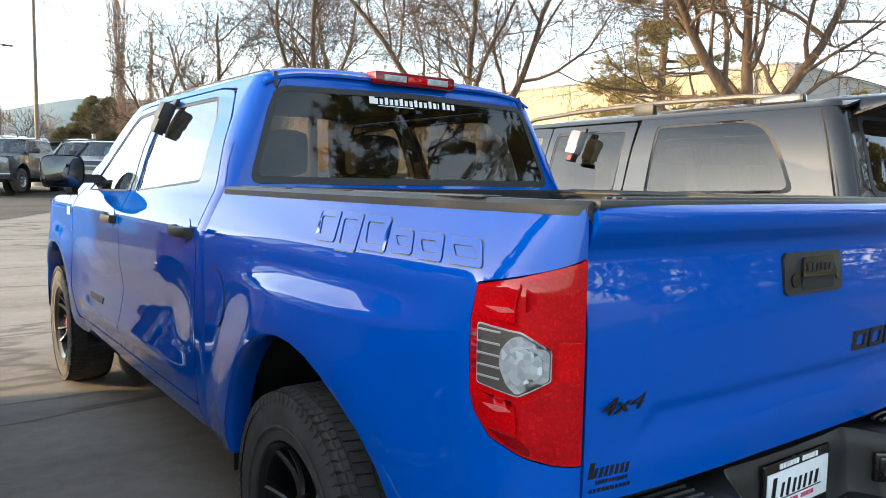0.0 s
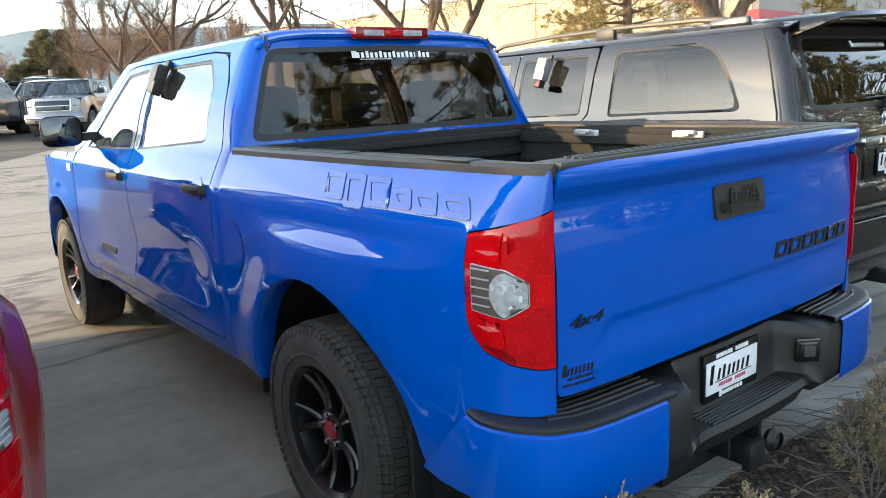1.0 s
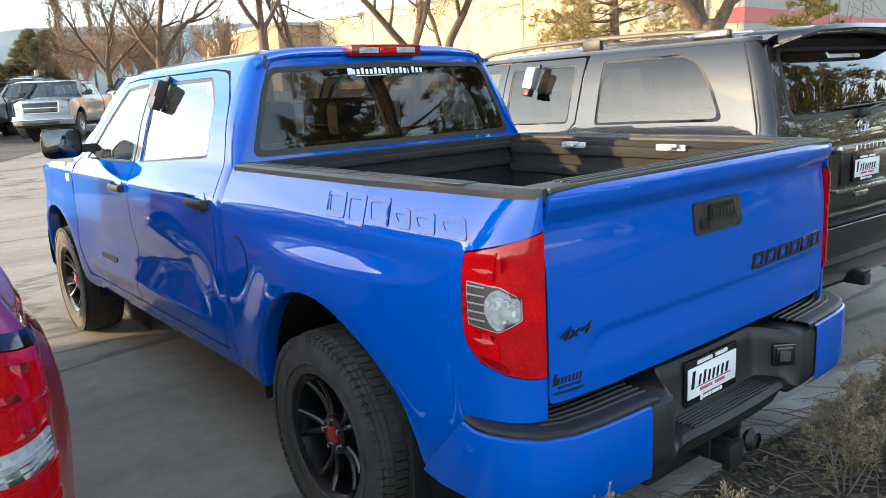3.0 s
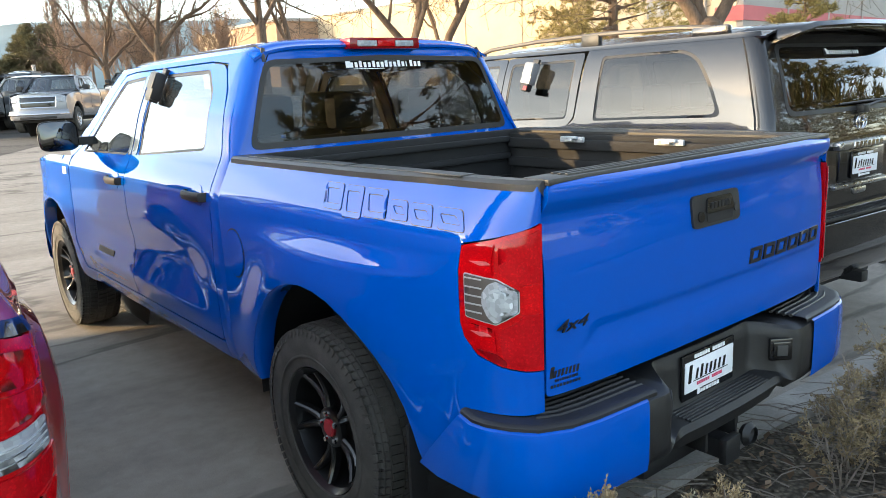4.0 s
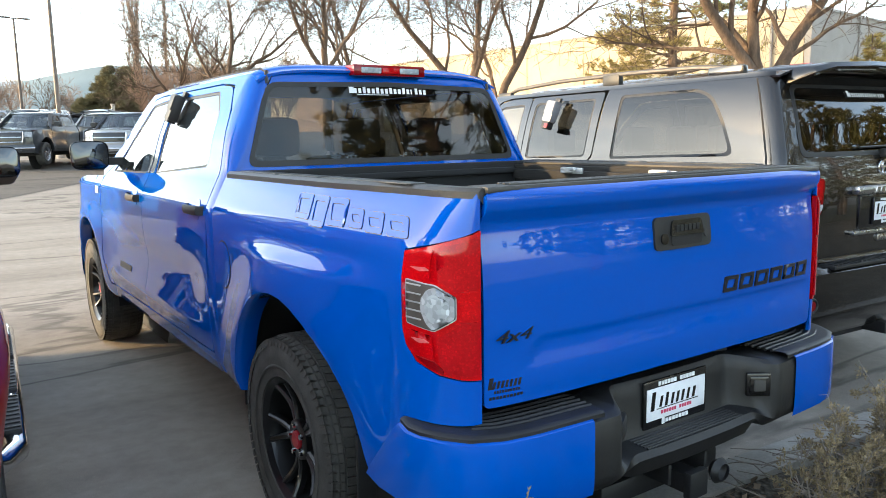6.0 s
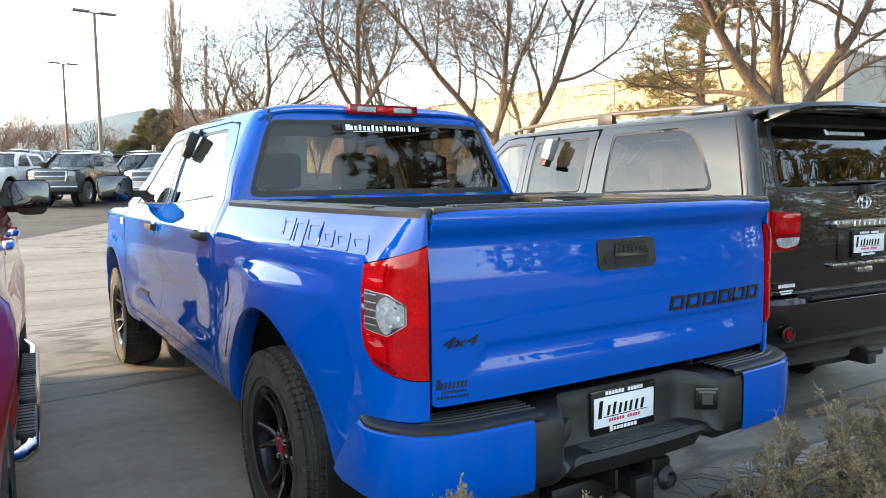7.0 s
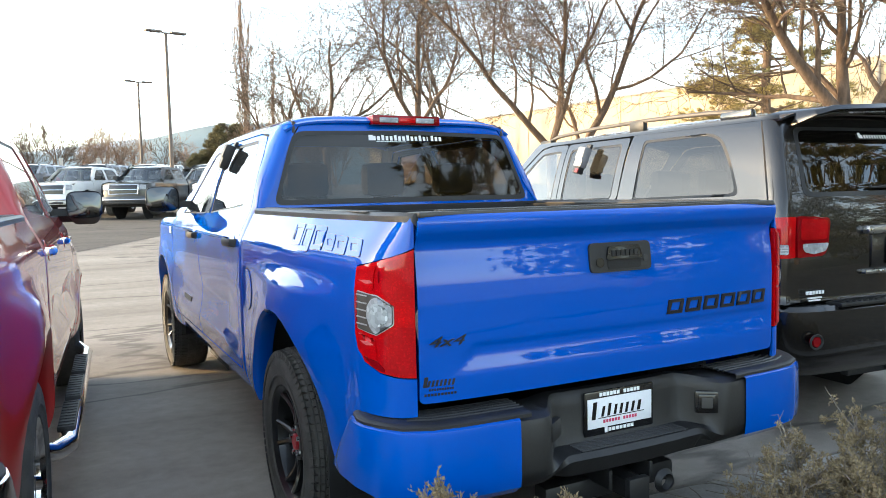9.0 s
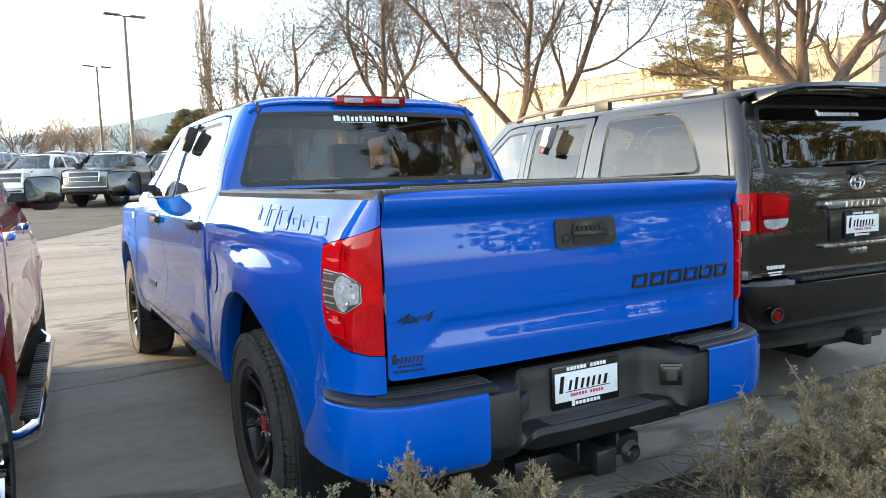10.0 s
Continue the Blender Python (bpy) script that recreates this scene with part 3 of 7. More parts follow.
def rear_bumper(parent, corner_paint, main_mat, fine):
    path = bumper_path()
    sh = Shape()
    rings = []
    for p, n in path:
        rings.append([(p.x + n.x * d, p.y + n.y * d + end_slant(p, z), z) for d, z in bumper_section(p.x)])
    sh.loft(rings)
    body = part("rear_bumper", sh, main_mat, parent)
    for s in (-1, 1):
        cov = []
        for p, n in path:
            if s * p.x >= 0.503:
                cov.append([(p.x + n.x * d, p.y + n.y * d + end_slant(p, z), z) for d, z in ((0.03, 0.739), (0.008, 0.739), (-0.002, 0.733), (-0.005, 0.715), (-0.006, 0.62), (-0.005, 0.55), (0.0, 0.515), (0.04, 0.484))])
        part("bumper_corner", Shape().loft(cov), corner_paint, body, "glossy painted bumper corner")
        if fine:
            pad = []
            for p, n in path:
                if 0.42 <= s * p.x:
                    pad.append([(p.x + n.x * d, p.y + n.y * d + end_slant(p, 0.735), z) for d, z in ((0.19, 0.738), (0.185, 0.752), (0.026, 0.754), (0.012, 0.752), (0.006, 0.747), (0.006, 0.736))])
            padob = part("step_pad", Shape().loft(pad), PAD_PLASTIC, body, "ribbed black step pad")
            ribs = Shape()
            for d in (0.065, 0.09, 0.115, 0.14, 0.165):
                ribs.tube([(p.x + n.x * d, p.y + n.y * d, 0.752) for p, n in path if 0.42 <= s * p.x and p.y < 0.15], 0.006, 6)
            part("ribs", ribs, PAD_PLASTIC, padob)
    if fine:
        sh = Shape()
        for i in range(6):
            yy = 0.072 + i * 0.014
            sh.tube([(-0.24, yy, 0.572), (0.24, yy, 0.572)], 0.0045, 6)
        part("lower_step_ribs", sh, PAD_PLASTIC, body)
        sh = Shape().box((-0.034, 0.06, 0.36), (0.034, 0.42, 0.428), 0.006)
        sh.box((-0.046, 0.055, 0.348), (0.046, 0.085, 0.44), 0.008)
        sh.box((-0.30, 0.20, 0.33), (0.30, 0.28, 0.41), 0.02)
        sh.box((-0.10, 0.10, 0.40), (-0.085, 0.26, 0.47), 0.004).box((0.085, 0.10, 0.40), (0.10, 0.26, 0.47), 0.004)
        sh.lathe([(-0.02, 0.03), (0.0, 0.045), (0.02, 0.03)], 16, "y", (0.13, 0.075, 0.40))
        part("tow_hitch", sh, BLACK_PLASTIC, parent, "black receiver hitch under the bumper")
        # trailer socket and spare wheel lock cover
        m = pose(0.335, 0.066, 0.655, 0, 0, -36) @ Matrix.Scale(0.78, 4)
        sh = Shape().box((-0.042, 0.006, -0.042), (0.042, 0.03, 0.042), 0.012, m).box((-0.055, 0.014, -0.055), (0.055, 0.04, 0.055), 0.012, m)
        sock = part("trailer_socket", sh, GLOSS_BLACK, body)
        part("socket_lid", Shape().box((-0.026, 0.0, -0.026), (0.026, 0.008, 0.026), 0.006, m), TRIM_GREY, sock)
        m = pose(-0.345, 0.085, 0.665, 0, 0, 36)
        part("lock_cover", Shape().box((-0.05, -0.015, -0.035), (0.05, 0.02, 0.035), 0.018, m), BLACK_PLASTIC, body)
    return body


def plate_with_frame(parent, centre, tilt=0.0, yaw=0.0, scale=1.0):
    """A dealer's paper plate in a black frame; the lettering is plain bars."""
    m = pose(*centre, tilt, 0, yaw) @ Matrix.Scale(scale, 4)
    fr = part("plate_frame", Shape().box((-0.158, 0.0, -0.080), (0.158, 0.012, 0.080), 0.006).moved(m), GLOSS_BLACK, parent)
    sh = Shape().box((-0.146, -0.003, -0.052), (0.146, 0.002, 0.054), 0.001).moved(m)
    part("plate", sh, PLATE, fr, "white dealer plate")
    bars = Shape()
    for x, w, z, h in ((-0.115, 0.030, 0.012, 0.062), (-0.078, 0.020, 0.006, 0.036), (-0.050, 0.022, 0.009, 0.044), (-0.022, 0.020, 0.006, 0.036), (0.004, 0.020, 0.006, 0.036), (0.030, 0.020, 0.006, 0.036), (0.058, 0.020, 0.006, 0.036), (0.088, 0.024, 0.006, 0.036)):
        bars.add([(x - w / 2 + sx + k * 0.008, y, z + (k * 2 - 1) * h / 2) for y in (-0.0045, -0.002) for k, sx in ((0, 0.0), (0, w * 0.55), (1, w * 0.55), (1, 0.0))],
                 [(0, 1, 2, 3), (0, 4, 5, 1), (1, 5, 6, 2), (2, 6, 7, 3), (3, 7, 4, 0)])
    bars.box((-0.10, -0.0045, -0.018), (0.11, -0.002, -0.0155))
    part("wide_lettering", bars.moved(m), GLOSS_BLACK, fr)
    red = Shape()
    for i in range(12):
        if i != 6:
            red.box((-0.078 + i * 0.013, -0.0045, -0.036), (-0.069 + i * 0.013, -0.002, -0.025))
    part("red_lettering", red.moved(m), PLATE_RED, fr)
    lit = Shape()
    for i in range(12):
        if i != 6:
            lit.box((-0.092 + i * 0.0155, -0.0025, 0.060), (-0.081 + i * 0.0155, 0.0, 0.073))
    for i in range(8):
        lit.box((-0.070 + i * 0.017, -0.0025, -0.073 + (0.003 if i else 0)), (-0.058 + i * 0.017, 0.0, -0.058 + (0.006 if i == 0 else 0)))
    tagged(part("white_lettering", lit.moved(m), DECAL, fr), kind="stuff")
    return fr


def word_bars(n, width, height, slant=0.25, gap=0.28):
    """Plain slanted bars standing in for a word of n letters."""
    step = width / n
    out = []
    for i in range(n):
        x0, x1 = i * step, i * step + step * (1 - gap)
        out.append([(x0, 0), (x1, 0), (x1 + slant * height, height), (x0 + slant * height, height)])
    return out


def seat(parent, x, y, wide, heads):
    sh = Shape().box((x - wide / 2, y - 0.10, 0.85), (x + wide / 2, y + 0.10, 1.42), 0.06)
    sh.box((x - wide / 2, y, 0.70), (x + wide / 2, y + 0.55, 0.90), 0.05)
    st = part("seat", sh, SEAT, parent)
    for hx in heads:
        h = Shape().box((hx - 0.13, y - 0.07, 1.44), (hx + 0.13, y + 0.05, 1.64), 0.05).box((hx - 0.06, y - 0.02, 1.38), (hx + 0.06, y, 1.46), 0.004)
        part("headrest", h, SEAT, st)


def side_mirror(parent, s, mat, glass_mat=None):
    sh = Shape()
    rings = []
    for t, yy in ((0.0, 4.02), (0.15, 4.01), (0.6, 4.07), (1.0, 4.15)):
        k = 1.0 - 0.25 * t ** 2
        cx, cz, w, h = s * 1.06, 1.447, 0.118 * k, 0.094 * k
        rings.append([(cx + w * math.copysign(abs(math.cos(a)) ** 0.45, math.cos(a)), yy, cz + h * math.copysign(abs(math.sin(a)) ** 0.5, math.sin(a))) for a in [2 * math.pi * i / 28 for i in range(28)]])
    sh.loft(rings, closed=True, caps=True)
    head = part("mirror_housing", sh, mat, parent)
    sh = Shape()
    sh.loft([[(s * x, yy, zz) for yy, zz in ((4.03, 1.38), (4.12, 1.38), (4.12, 1.43), (4.03, 1.43))] for x in (0.83, 0.90, 0.99)], closed=True, caps=True)
    part("mirror_arm", sh, BLACK_PLASTIC, head)
    g = []
    for r in (0.98, 0.90):
        w, h = 0.118 * r, 0.094 * r
        g.append([(s * 1.06 + w * math.copysign(abs(math.cos(a)) ** 0.45, math.cos(a)), 4.018 - (0.004 if r < 0.95 else 0), 1.447 + h * math.copysign(abs(math.sin(a)) ** 0.5, math.sin(a))) for a in [2 * math.pi * i / 28 for i in range(28)]])
    part("mirror_glass", Shape().loft(g, closed=True, caps=True), glass_mat or MIRROR, head)


def pickup(at, paint, label, style="black", step=0.05, fine=True, hero=False, chrome=False, group="", mirror_mat=None, name="pickup_truck"):
    T = thing(name, label, "pickup truck", group, at=at)
    trim = CHROME if chrome else BLACK_PLASTIC
    for s in (-1, 1):
        sm, bmp, cm = side_map(s), bed_map(s), cab_map(s)
        # bedside with the wheel arch and the notch for the tail lamp
        arch = arc(ARCH_Y, ARCH_Z, ARCH_R, 172, 4)
        notch = [(0.10, 1.287), (0.358, 1.227), (0.371, 1.15), (0.370, 1.003), (0.358, 0.962), (0.321, 0.917), (0.252, 0.891), (0.18, 0.881), (0.10, 0.877)]
        line = [(0.10, 1.378)] + notch + [(0.10, 0.758), (0.335, 0.755), (0.355, 0.725), (0.45, 0.615), (0.53, 0.53)] + arch + [(1.884, 0.47), (1.884, 1.378)]
        bed = surf(T, "bedside", line, bmp, paint, s, step=step)
        # wheel arch lip and liner
        lip = Shape()
        lip.loft([[(s * (body_x(ARCH_Y + r * math.cos(a), ARCH_Z + r * math.sin(a)) - d), ARCH_Y + r * math.cos(a), ARCH_Z + r * math.sin(a)) for r, d in ((0.554, 0.0), (0.546, 0.006), (0.538, 0.03), (0.552, 0.09))] for a in [radians(4 + 168 * i / 30) for i in range(31)]])
        part("arch_lip", lip, paint, bed)
        for yc in (RA, FA):
            lin = Shape()
            lin.loft([[(s * x, yc + 0.585 * math.cos(a), 0.42 + 0.585 * math.sin(a)) for x in (0.90, 0.55)] for a in [radians(-5 + 190 * i / 24) for i in range(25)]])
            lin.add([(s * 0.55, yc + 0.60 * math.cos(a), 0.42 + 0.60 * math.sin(a)) for a in [radians(360 * i / 24) for i in range(24)]], [tuple(range(24))])
            part("wheel_liner", lin, DARK, T)
        # doors
        rd = [(1.992, 0.565), (3.165, 0.565), (3.165, 1.798), (2.36, 1.798), (2.17, 1.778), (2.07, 1.66), (1.99, 1.40), (1.982, 1.10), (2.01, 0.90)]
        fd = [(3.173, 0.565), (4.18, 0.565), (4.31, 0.74), (4.352, 1.0), (4.335, 1.29), (4.21, 1.352), (3.985, 1.572), (3.69, 1.788), (3.5, 1.798), (3.173, 1.798)]
        for outline, hole, nm, hy in ((rd, REAR_WIN, "rear_door", 2.13), (fd, FRONT_WIN, "front_door", 3.33)):
            dr = surf(T, nm, rounded(outline, [0.03, 0.01, 0.01, 0.05, 0.05, 0.06, 0.05, 0.02, 0.02] if nm == "rear_door" else 0.03, 4), sm, paint, s, [rounded(hole, 0.035, 4)], step=step)
            ring_out, ring_in = rounded(hole, 0.035, 4), rounded([(a + (0.016 if a < (2.6 if nm == "rear_door" else 3.6) else -0.016), b + (0.012 if b < 1.5 else -0.014)) for a, b in hole], 0.03, 4)
            surf(dr, "window_seal", ring_out, sm, BLACK_PLASTIC, s, [ring_in], step=0.1, thick=0.01, lift=-0.004)
            surf(dr, "side_window", ring_in, sm, GLASS_REAR_DOOR if nm == "rear_door" else GLASS_SIDE, s, step=0.12, thick=0.0, lift=-0.006).visible_shadow = False
            if fine:
                surf(dr, "door_card", outline, sm, TRIM_GREY, s, [hole], step=0.12, thick=0.006, lift=-0.022)
            # handle: a bar on two ends over a dished pocket
            hz = 1.205 if nm == "front_door" else 1.215
            if fine:
                hb = Shape()
                hb.loft([[(s * (body_x(hy + dy, hz) + o + ox), hy + dy, hz + dz) for o, dz in ((0.004, -0.021), (0.016, -0.019), (0.022, 0.0), (0.016, 0.019), (0.004, 0.021))] for dy, ox in ((-0.115, -0.012), (-0.10, 0.012), (-0.05, 0.020), (0.05, 0.020), (0.10, 0.012), (0.115, -0.012))], closed=True, caps=True)
                h = part("handle", hb, BLACK_PLASTIC if not chrome else CHROME, dr, "satin black door handle" if not chrome else "chrome door handle")
                surf(h, "handle_pocket", circle(hy - 0.01, hz, 0.062, 28, 0.050), sm, paint, s, step=0.05, thick=0.004, lift=0.002)
        if hero:
            for nm, line in (("rear_pillar_trim", [(3.082, 1.352), (3.160, 1.350), (3.160, 1.772), (3.082, 1.770)]), ("front_pillar_trim", [(3.178, 1.350), (3.224, 1.348), (3.224, 1.772), (3.178, 1.772)])):
                surf(T, nm, rounded(line, 0.008, 2), sm, GLOSS_BLACK, s, step=0.08, thick=0.003, lift=0.003, label="gloss black trim on the door pillar")
        # cab corner, roof rail and screen pillar round the doors
        frame_line = [(1.90, 0.48), (1.984, 0.48), (1.984, 0.56), (2.003, 0.90), (1.974, 1.10), (1.982, 1.405), (2.06, 1.668), (2.165, 1.788), (2.36, 1.806), (3.5, 1.806), (3.695, 1.796), (3.992, 1.578), (4.215, 1.36), (4.345, 1.298), (4.44, 1.33), (4.06, 1.665), (3.84, 1.83), (1.90, 1.83)]
        surf(T, "cab_frame", frame_line, cm, paint, s, step=step)
        if fine:
            surf(T, "pillar_trim", frame_line, cm, TRIM_GREY, s, step=0.12, thick=0.006, lift=-0.022)
        surf(T, "rocker", [(1.99, 0.47), (4.21, 0.47), (4.21, 0.557), (1.99, 0.557)], sm, paint, s, step=step)
        fen = [(4.36, 1.30), (4.36, 1.0), (4.319, 0.735), (4.19, 0.557), (4.19, 0.47)] + arc(FA, 0.42, 0.56, 172, 8) + [(5.56, 0.50), (5.66, 0.62), (5.67, 0.98), (5.62, 1.14), (5.48, 1.22), (4.95, 1.285)]
        fn = surf(T, "fender", fen, sm, paint, s, step=step)
        lip = Shape()
        lip.loft([[(s * (body_x(FA + r * math.cos(a), 0.42 + r * math.sin(a)) - d), FA + r * math.cos(a), 0.42 + r * math.sin(a)) for r, d in ((0.562, 0.0), (0.553, 0.006), (0.546, 0.03), (0.56, 0.09))] for a in [radians(8 + 164 * i / 30) for i in range(31)]])
        part("arch_lip", lip, paint, fn)
        if hero:
            surf(fn, "badge", [(4.41, 1.175), (4.50, 1.175), (4.50, 1.225), (4.41, 1.225)], sm, CLEAT, s, step=0.1, thick=0.004, lift=0.005)
        side_mirror(T, s, mirror_mat or BLACK_PLASTIC)
        # tail lamp
        if hero:
            lamp = surf(T, "tail_lamp", LIGHT, bmp, LENS_RED, s, step=0.03, thick=0.02, lift=0.004, label="red tail lamp with a clear reversing lens")
            hexa = [(0.296, 1.100), (0.278, 1.126), (0.259, 1.134), (0.198, 1.106), (0.198, 1.053), (0.263, 1.018), (0.282, 1.034), (0.297, 1.068)]
            surf(lamp, "clear_band", rounded([(0.3485, 1.149), (0.286, 1.142), (0.2585, 1.140), (0.193, 1.109), (0.193, 1.050), (0.262, 1.012), (0.347, 1.026)], 0.006, 3), bmp, LAMP_SILVER, s, step=0.03, thick=0.002, lift=0.0065)
            surf(lamp, "band_backing", rounded([(0.3455, 1.146), (0.286, 1.139), (0.259, 1.137), (0.196, 1.107), (0.196, 1.052), (0.262, 1.015), (0.344, 1.029)], 0.005, 3), bmp, RAIL_GREY, s, step=0.03, thick=0.002, lift=0.0085)
            surf(lamp, "reversing_lens", rounded(hexa, 0.008, 3), bmp, LENS_CLEAR, s, step=0.02, thick=0.004, lift=0.0125)
            surf(lamp, "lamp_bowl", rounded([(0.282, 1.098), (0.262, 1.118), (0.212, 1.098), (0.212, 1.060), (0.262, 1.034), (0.282, 1.060)], 0.014, 4), bmp, LENS_BOWL, s, step=0.012, thick=0.003, lift=0.0155)
            for z in (1.133, 1.109, 1.086, 1.063, 1.041):
                surf(lamp, "chrome_fin", [(0.298, z), (0.344, z + 0.002), (0.344, z + 0.0055), (0.298, z + 0.0035)], bmp, LAMP_SILVER, s, step=0.05, thick=0.004, lift=0.012)
            surf(lamp, "upper_block", rounded([(0.350, 1.212), (0.262, 1.232), (0.270, 1.200), (0.272, 1.155), (0.350, 1.163)], 0.008, 3), bmp, LENS_RED, s, step=0.03, thick=0.004, lift=0.009)
            # crescent highlight laid on the block as a paler piece
            surf(lamp, "upper_crescent", rounded([(0.332, 1.184), (0.285, 1.186), (0.270, 1.178), (0.300, 1.174)], 0.004, 2), bmp, LENS_HIGHLIGHT, s, step=0.03, thick=0.002, lift=0.0112)
            surf(lamp, "stop_lens", rounded([(0.252, 1.236), (0.114, 1.270), (0.114, 1.130), (0.178, 1.130), (0.192, 1.122), (0.250, 1.152)], 0.010, 3), bmp, LENS_WEAVE, s, step=0.02, thick=0.004, lift=0.0095)
            surf(lamp, "side_square", rounded([(0.182, 1.124), (0.114, 1.124), (0.114, 1.048), (0.182, 1.048)], 0.005, 3), bmp, LENS_RED, s, step=0.03, thick=0.004, lift=0.0085)
            surf(lamp, "lower_block", rounded([(0.350, 1.012), (0.268, 1.000), (0.262, 0.935), (0.335, 0.948), (0.348, 0.965)], 0.008, 3), bmp, LENS_RED, s, step=0.03, thick=0.004, lift=0.009)
            # the lower block's highlight, drawn the same way
            surf(lamp, "lower_crescent", rounded([(0.332, 0.990), (0.290, 0.990), (0.272, 0.982), (0.305, 0.978)], 0.004, 2), bmp, LENS_HIGHLIGHT, s, step=0.03, thick=0.002, lift=0.0112)
            surf(lamp, "dark_corner", rounded([(0.322, 0.940), (0.262, 0.930), (0.235, 0.910), (0.235, 0.897), (0.28, 0.912)], 0.005, 3), bmp, LENS_DEEP, s, step=0.03, thick=0.003, lift=0.0075)
            surf(lamp, "lower_lens", rounded([(0.255, 0.995), (0.190, 1.030), (0.185, 1.042), (0.114, 1.042), (0.114, 0.895), (0.215, 0.897), (0.245, 0.925)], 0.010, 3), bmp, LENS_WEAVE, s, step=0.02, thick=0.004, lift=0.0095)
        else:
            lamp = surf(T, "tail_lamp", LIGHT, bmp, LENS_RED, s, step=0.04, thick=0.02, lift=0.004, label="red tail lamp")
            if fine:
                surf(lamp, "lamp_bezel", rounded([(0.102, 1.316), (0.366, 1.254), (0.366, 1.224), (0.102, 1.284)], 0.006, 2), bmp, GLOSS_BLACK, s, step=0.04, thick=0.004, lift=0.006)
                lens = surf(lamp, "reversing_lens", rounded([(0.285, 1.090), (0.112, 1.094), (0.112, 1.036), (0.290, 1.030)], 0.012, 3), bmp, LENS_CLEAR, s, step=0.03, thick=0.004, lift=0.011)
                for z in (1.044, 1.057, 1.070):
                    surf(lens, "lens_line", [(0.275, z), (0.118, z + 0.002), (0.118, z + 0.005), (0.275, z + 0.003)], bmp, LAMP_SILVER, s, step=0.05, thick=0.002, lift=0.0135)
                for line, mt in (([(0.325, 1.205), (0.115, 1.255), (0.115, 1.185), (0.325, 1.150)], LENS_RED), ([(0.330, 1.140), (0.115, 1.172), (0.115, 1.108), (0.330, 1.102)], LENS_WEAVE), ([(0.330, 1.018), (0.115, 1.024), (0.115, 0.965), (0.330, 0.970)], LENS_WEAVE), ([(0.310, 0.955), (0.115, 0.952), (0.115, 0.905), (0.250, 0.910)], LENS_RED)):
                    surf(lamp, "lens_block", rounded(line, 0.012, 3), bmp, mt, s, step=0.03, thick=0.005, lift=0.010)
        # wheels
        for yc in (RA, FA):
            wheel(T, s * 0.825, yc, s, style, small=not fine, spin=23 if yc == RA else 51, turn=0)
        # rail cap on the bedside
        cap = Shape()
        rings = []
        for i in range(24):
            u = 0.10 + 1.765 * i / 23
            p = bmp(u, 1.372)
            inner = 0.785
            rings.append([(p[0] + s * 0.004, p[1], 1.366), (p[0] + s * 0.004, p[1], 1.384), (p[0] - s * 0.008, p[1], 1.394), (s * (inner + 0.01), p[1] + (0 if u > 0.4 else 0.0), 1.394), (s * inner, p[1], 1.384), (s * inner, p[1], 1.34)])
        cap.loft(rings, caps=True)
        rc = part("rail_cap", cap, CAP_PLASTIC, T)
        part("rail_flange", Shape().box((min(s * 0.71, s * 0.79), 0.24, 1.345), (max(s * 0.71, s * 0.79), 1.83, 1.374), 0.006), LINER, T)
        if fine:
            for a, b in ((0.42, 0.98), (1.02, 1.36), (1.40, 1.78)):
                part("rail_insert", Shape().box((min(s * 0.80, s * 0.855), a, 1.392), (max(s * 0.80, s * 0.855), b, 1.398), 0.003), CAP_PLASTIC, rc)
    # roof
    def roof(x, y):
        return (x, y, ROOF_X(abs(x)) - 0.022 * ((y - 2.75) / 0.8) ** 2 * (1 - (abs(x) / 0.75) ** 2) - 0.030 * smooth(2.06, 1.97, y) ** 2 - 0.03 * smooth(3.55, 3.8, y))
    rf = surf(T, "roof", [(-0.69, 1.972), (0.69, 1.972), (0.69, 3.3), (0.66, 3.79), (-0.66, 3.79), (-0.69, 3.3)], roof, paint, 1, step=max(step, 0.06))
    for s in (-1, 1):
        part("roof_moulding", Shape().tube([(s * 0.635, y, roof(s * 0.635, y)[2] + 0.001) for y in (1.985, 2.05, 2.2, 2.6, 3.2, 3.6, 3.75)], 0.0045, 6), BLACK_PLASTIC, rf)
    # rear wall of the cab with its window
    def back(x, z):
        e = max(0.0, abs(x) - 0.45)
        return (x, rear_y(z) + 0.10 * e * e + 0.03 * smooth(1.80, 1.90, z) ** 2, z)
    wall = [(-0.86, 1.30), (0.86, 1.30), (0.840, 1.38), (0.798, 1.45), (0.746, 1.55), (0.69, 1.68), (0.60, 1.832), (0.35, 1.858), (0.0, 1.868), (-0.35, 1.858), (-0.60, 1.832), (-0.69, 1.68), (-0.746, 1.55), (-0.798, 1.45), (-0.840, 1.38)]
    hole = rounded([(-0.775, 1.405), (0.775, 1.405), (0.645, 1.79), (0.0, 1.805), (-0.645, 1.79)], [0.05, 0.05, 0.06, 0, 0.06], 4)
    rw = surf(T, "cab_rear_wall", wall, back, paint, 1, [hole], step=max(step, 0.06))
    glass_line = rounded([(-0.745, 1.432), (0.745, 1.432), (0.625, 1.768), (0.0, 1.782), (-0.625, 1.768)], [0.04, 0.04, 0.05, 0, 0.05], 4)
    surf(rw, "window_gasket", hole, back, BLACK_PLASTIC, 1, [glass_line], step=0.08, thick=0.02, lift=0.004)
    gw = surf(rw, "rear_window", glass_line, back, GLASS_TINT, 1, step=0.1, thick=0.0, lift=0.001)
    gw.visible_shadow = False
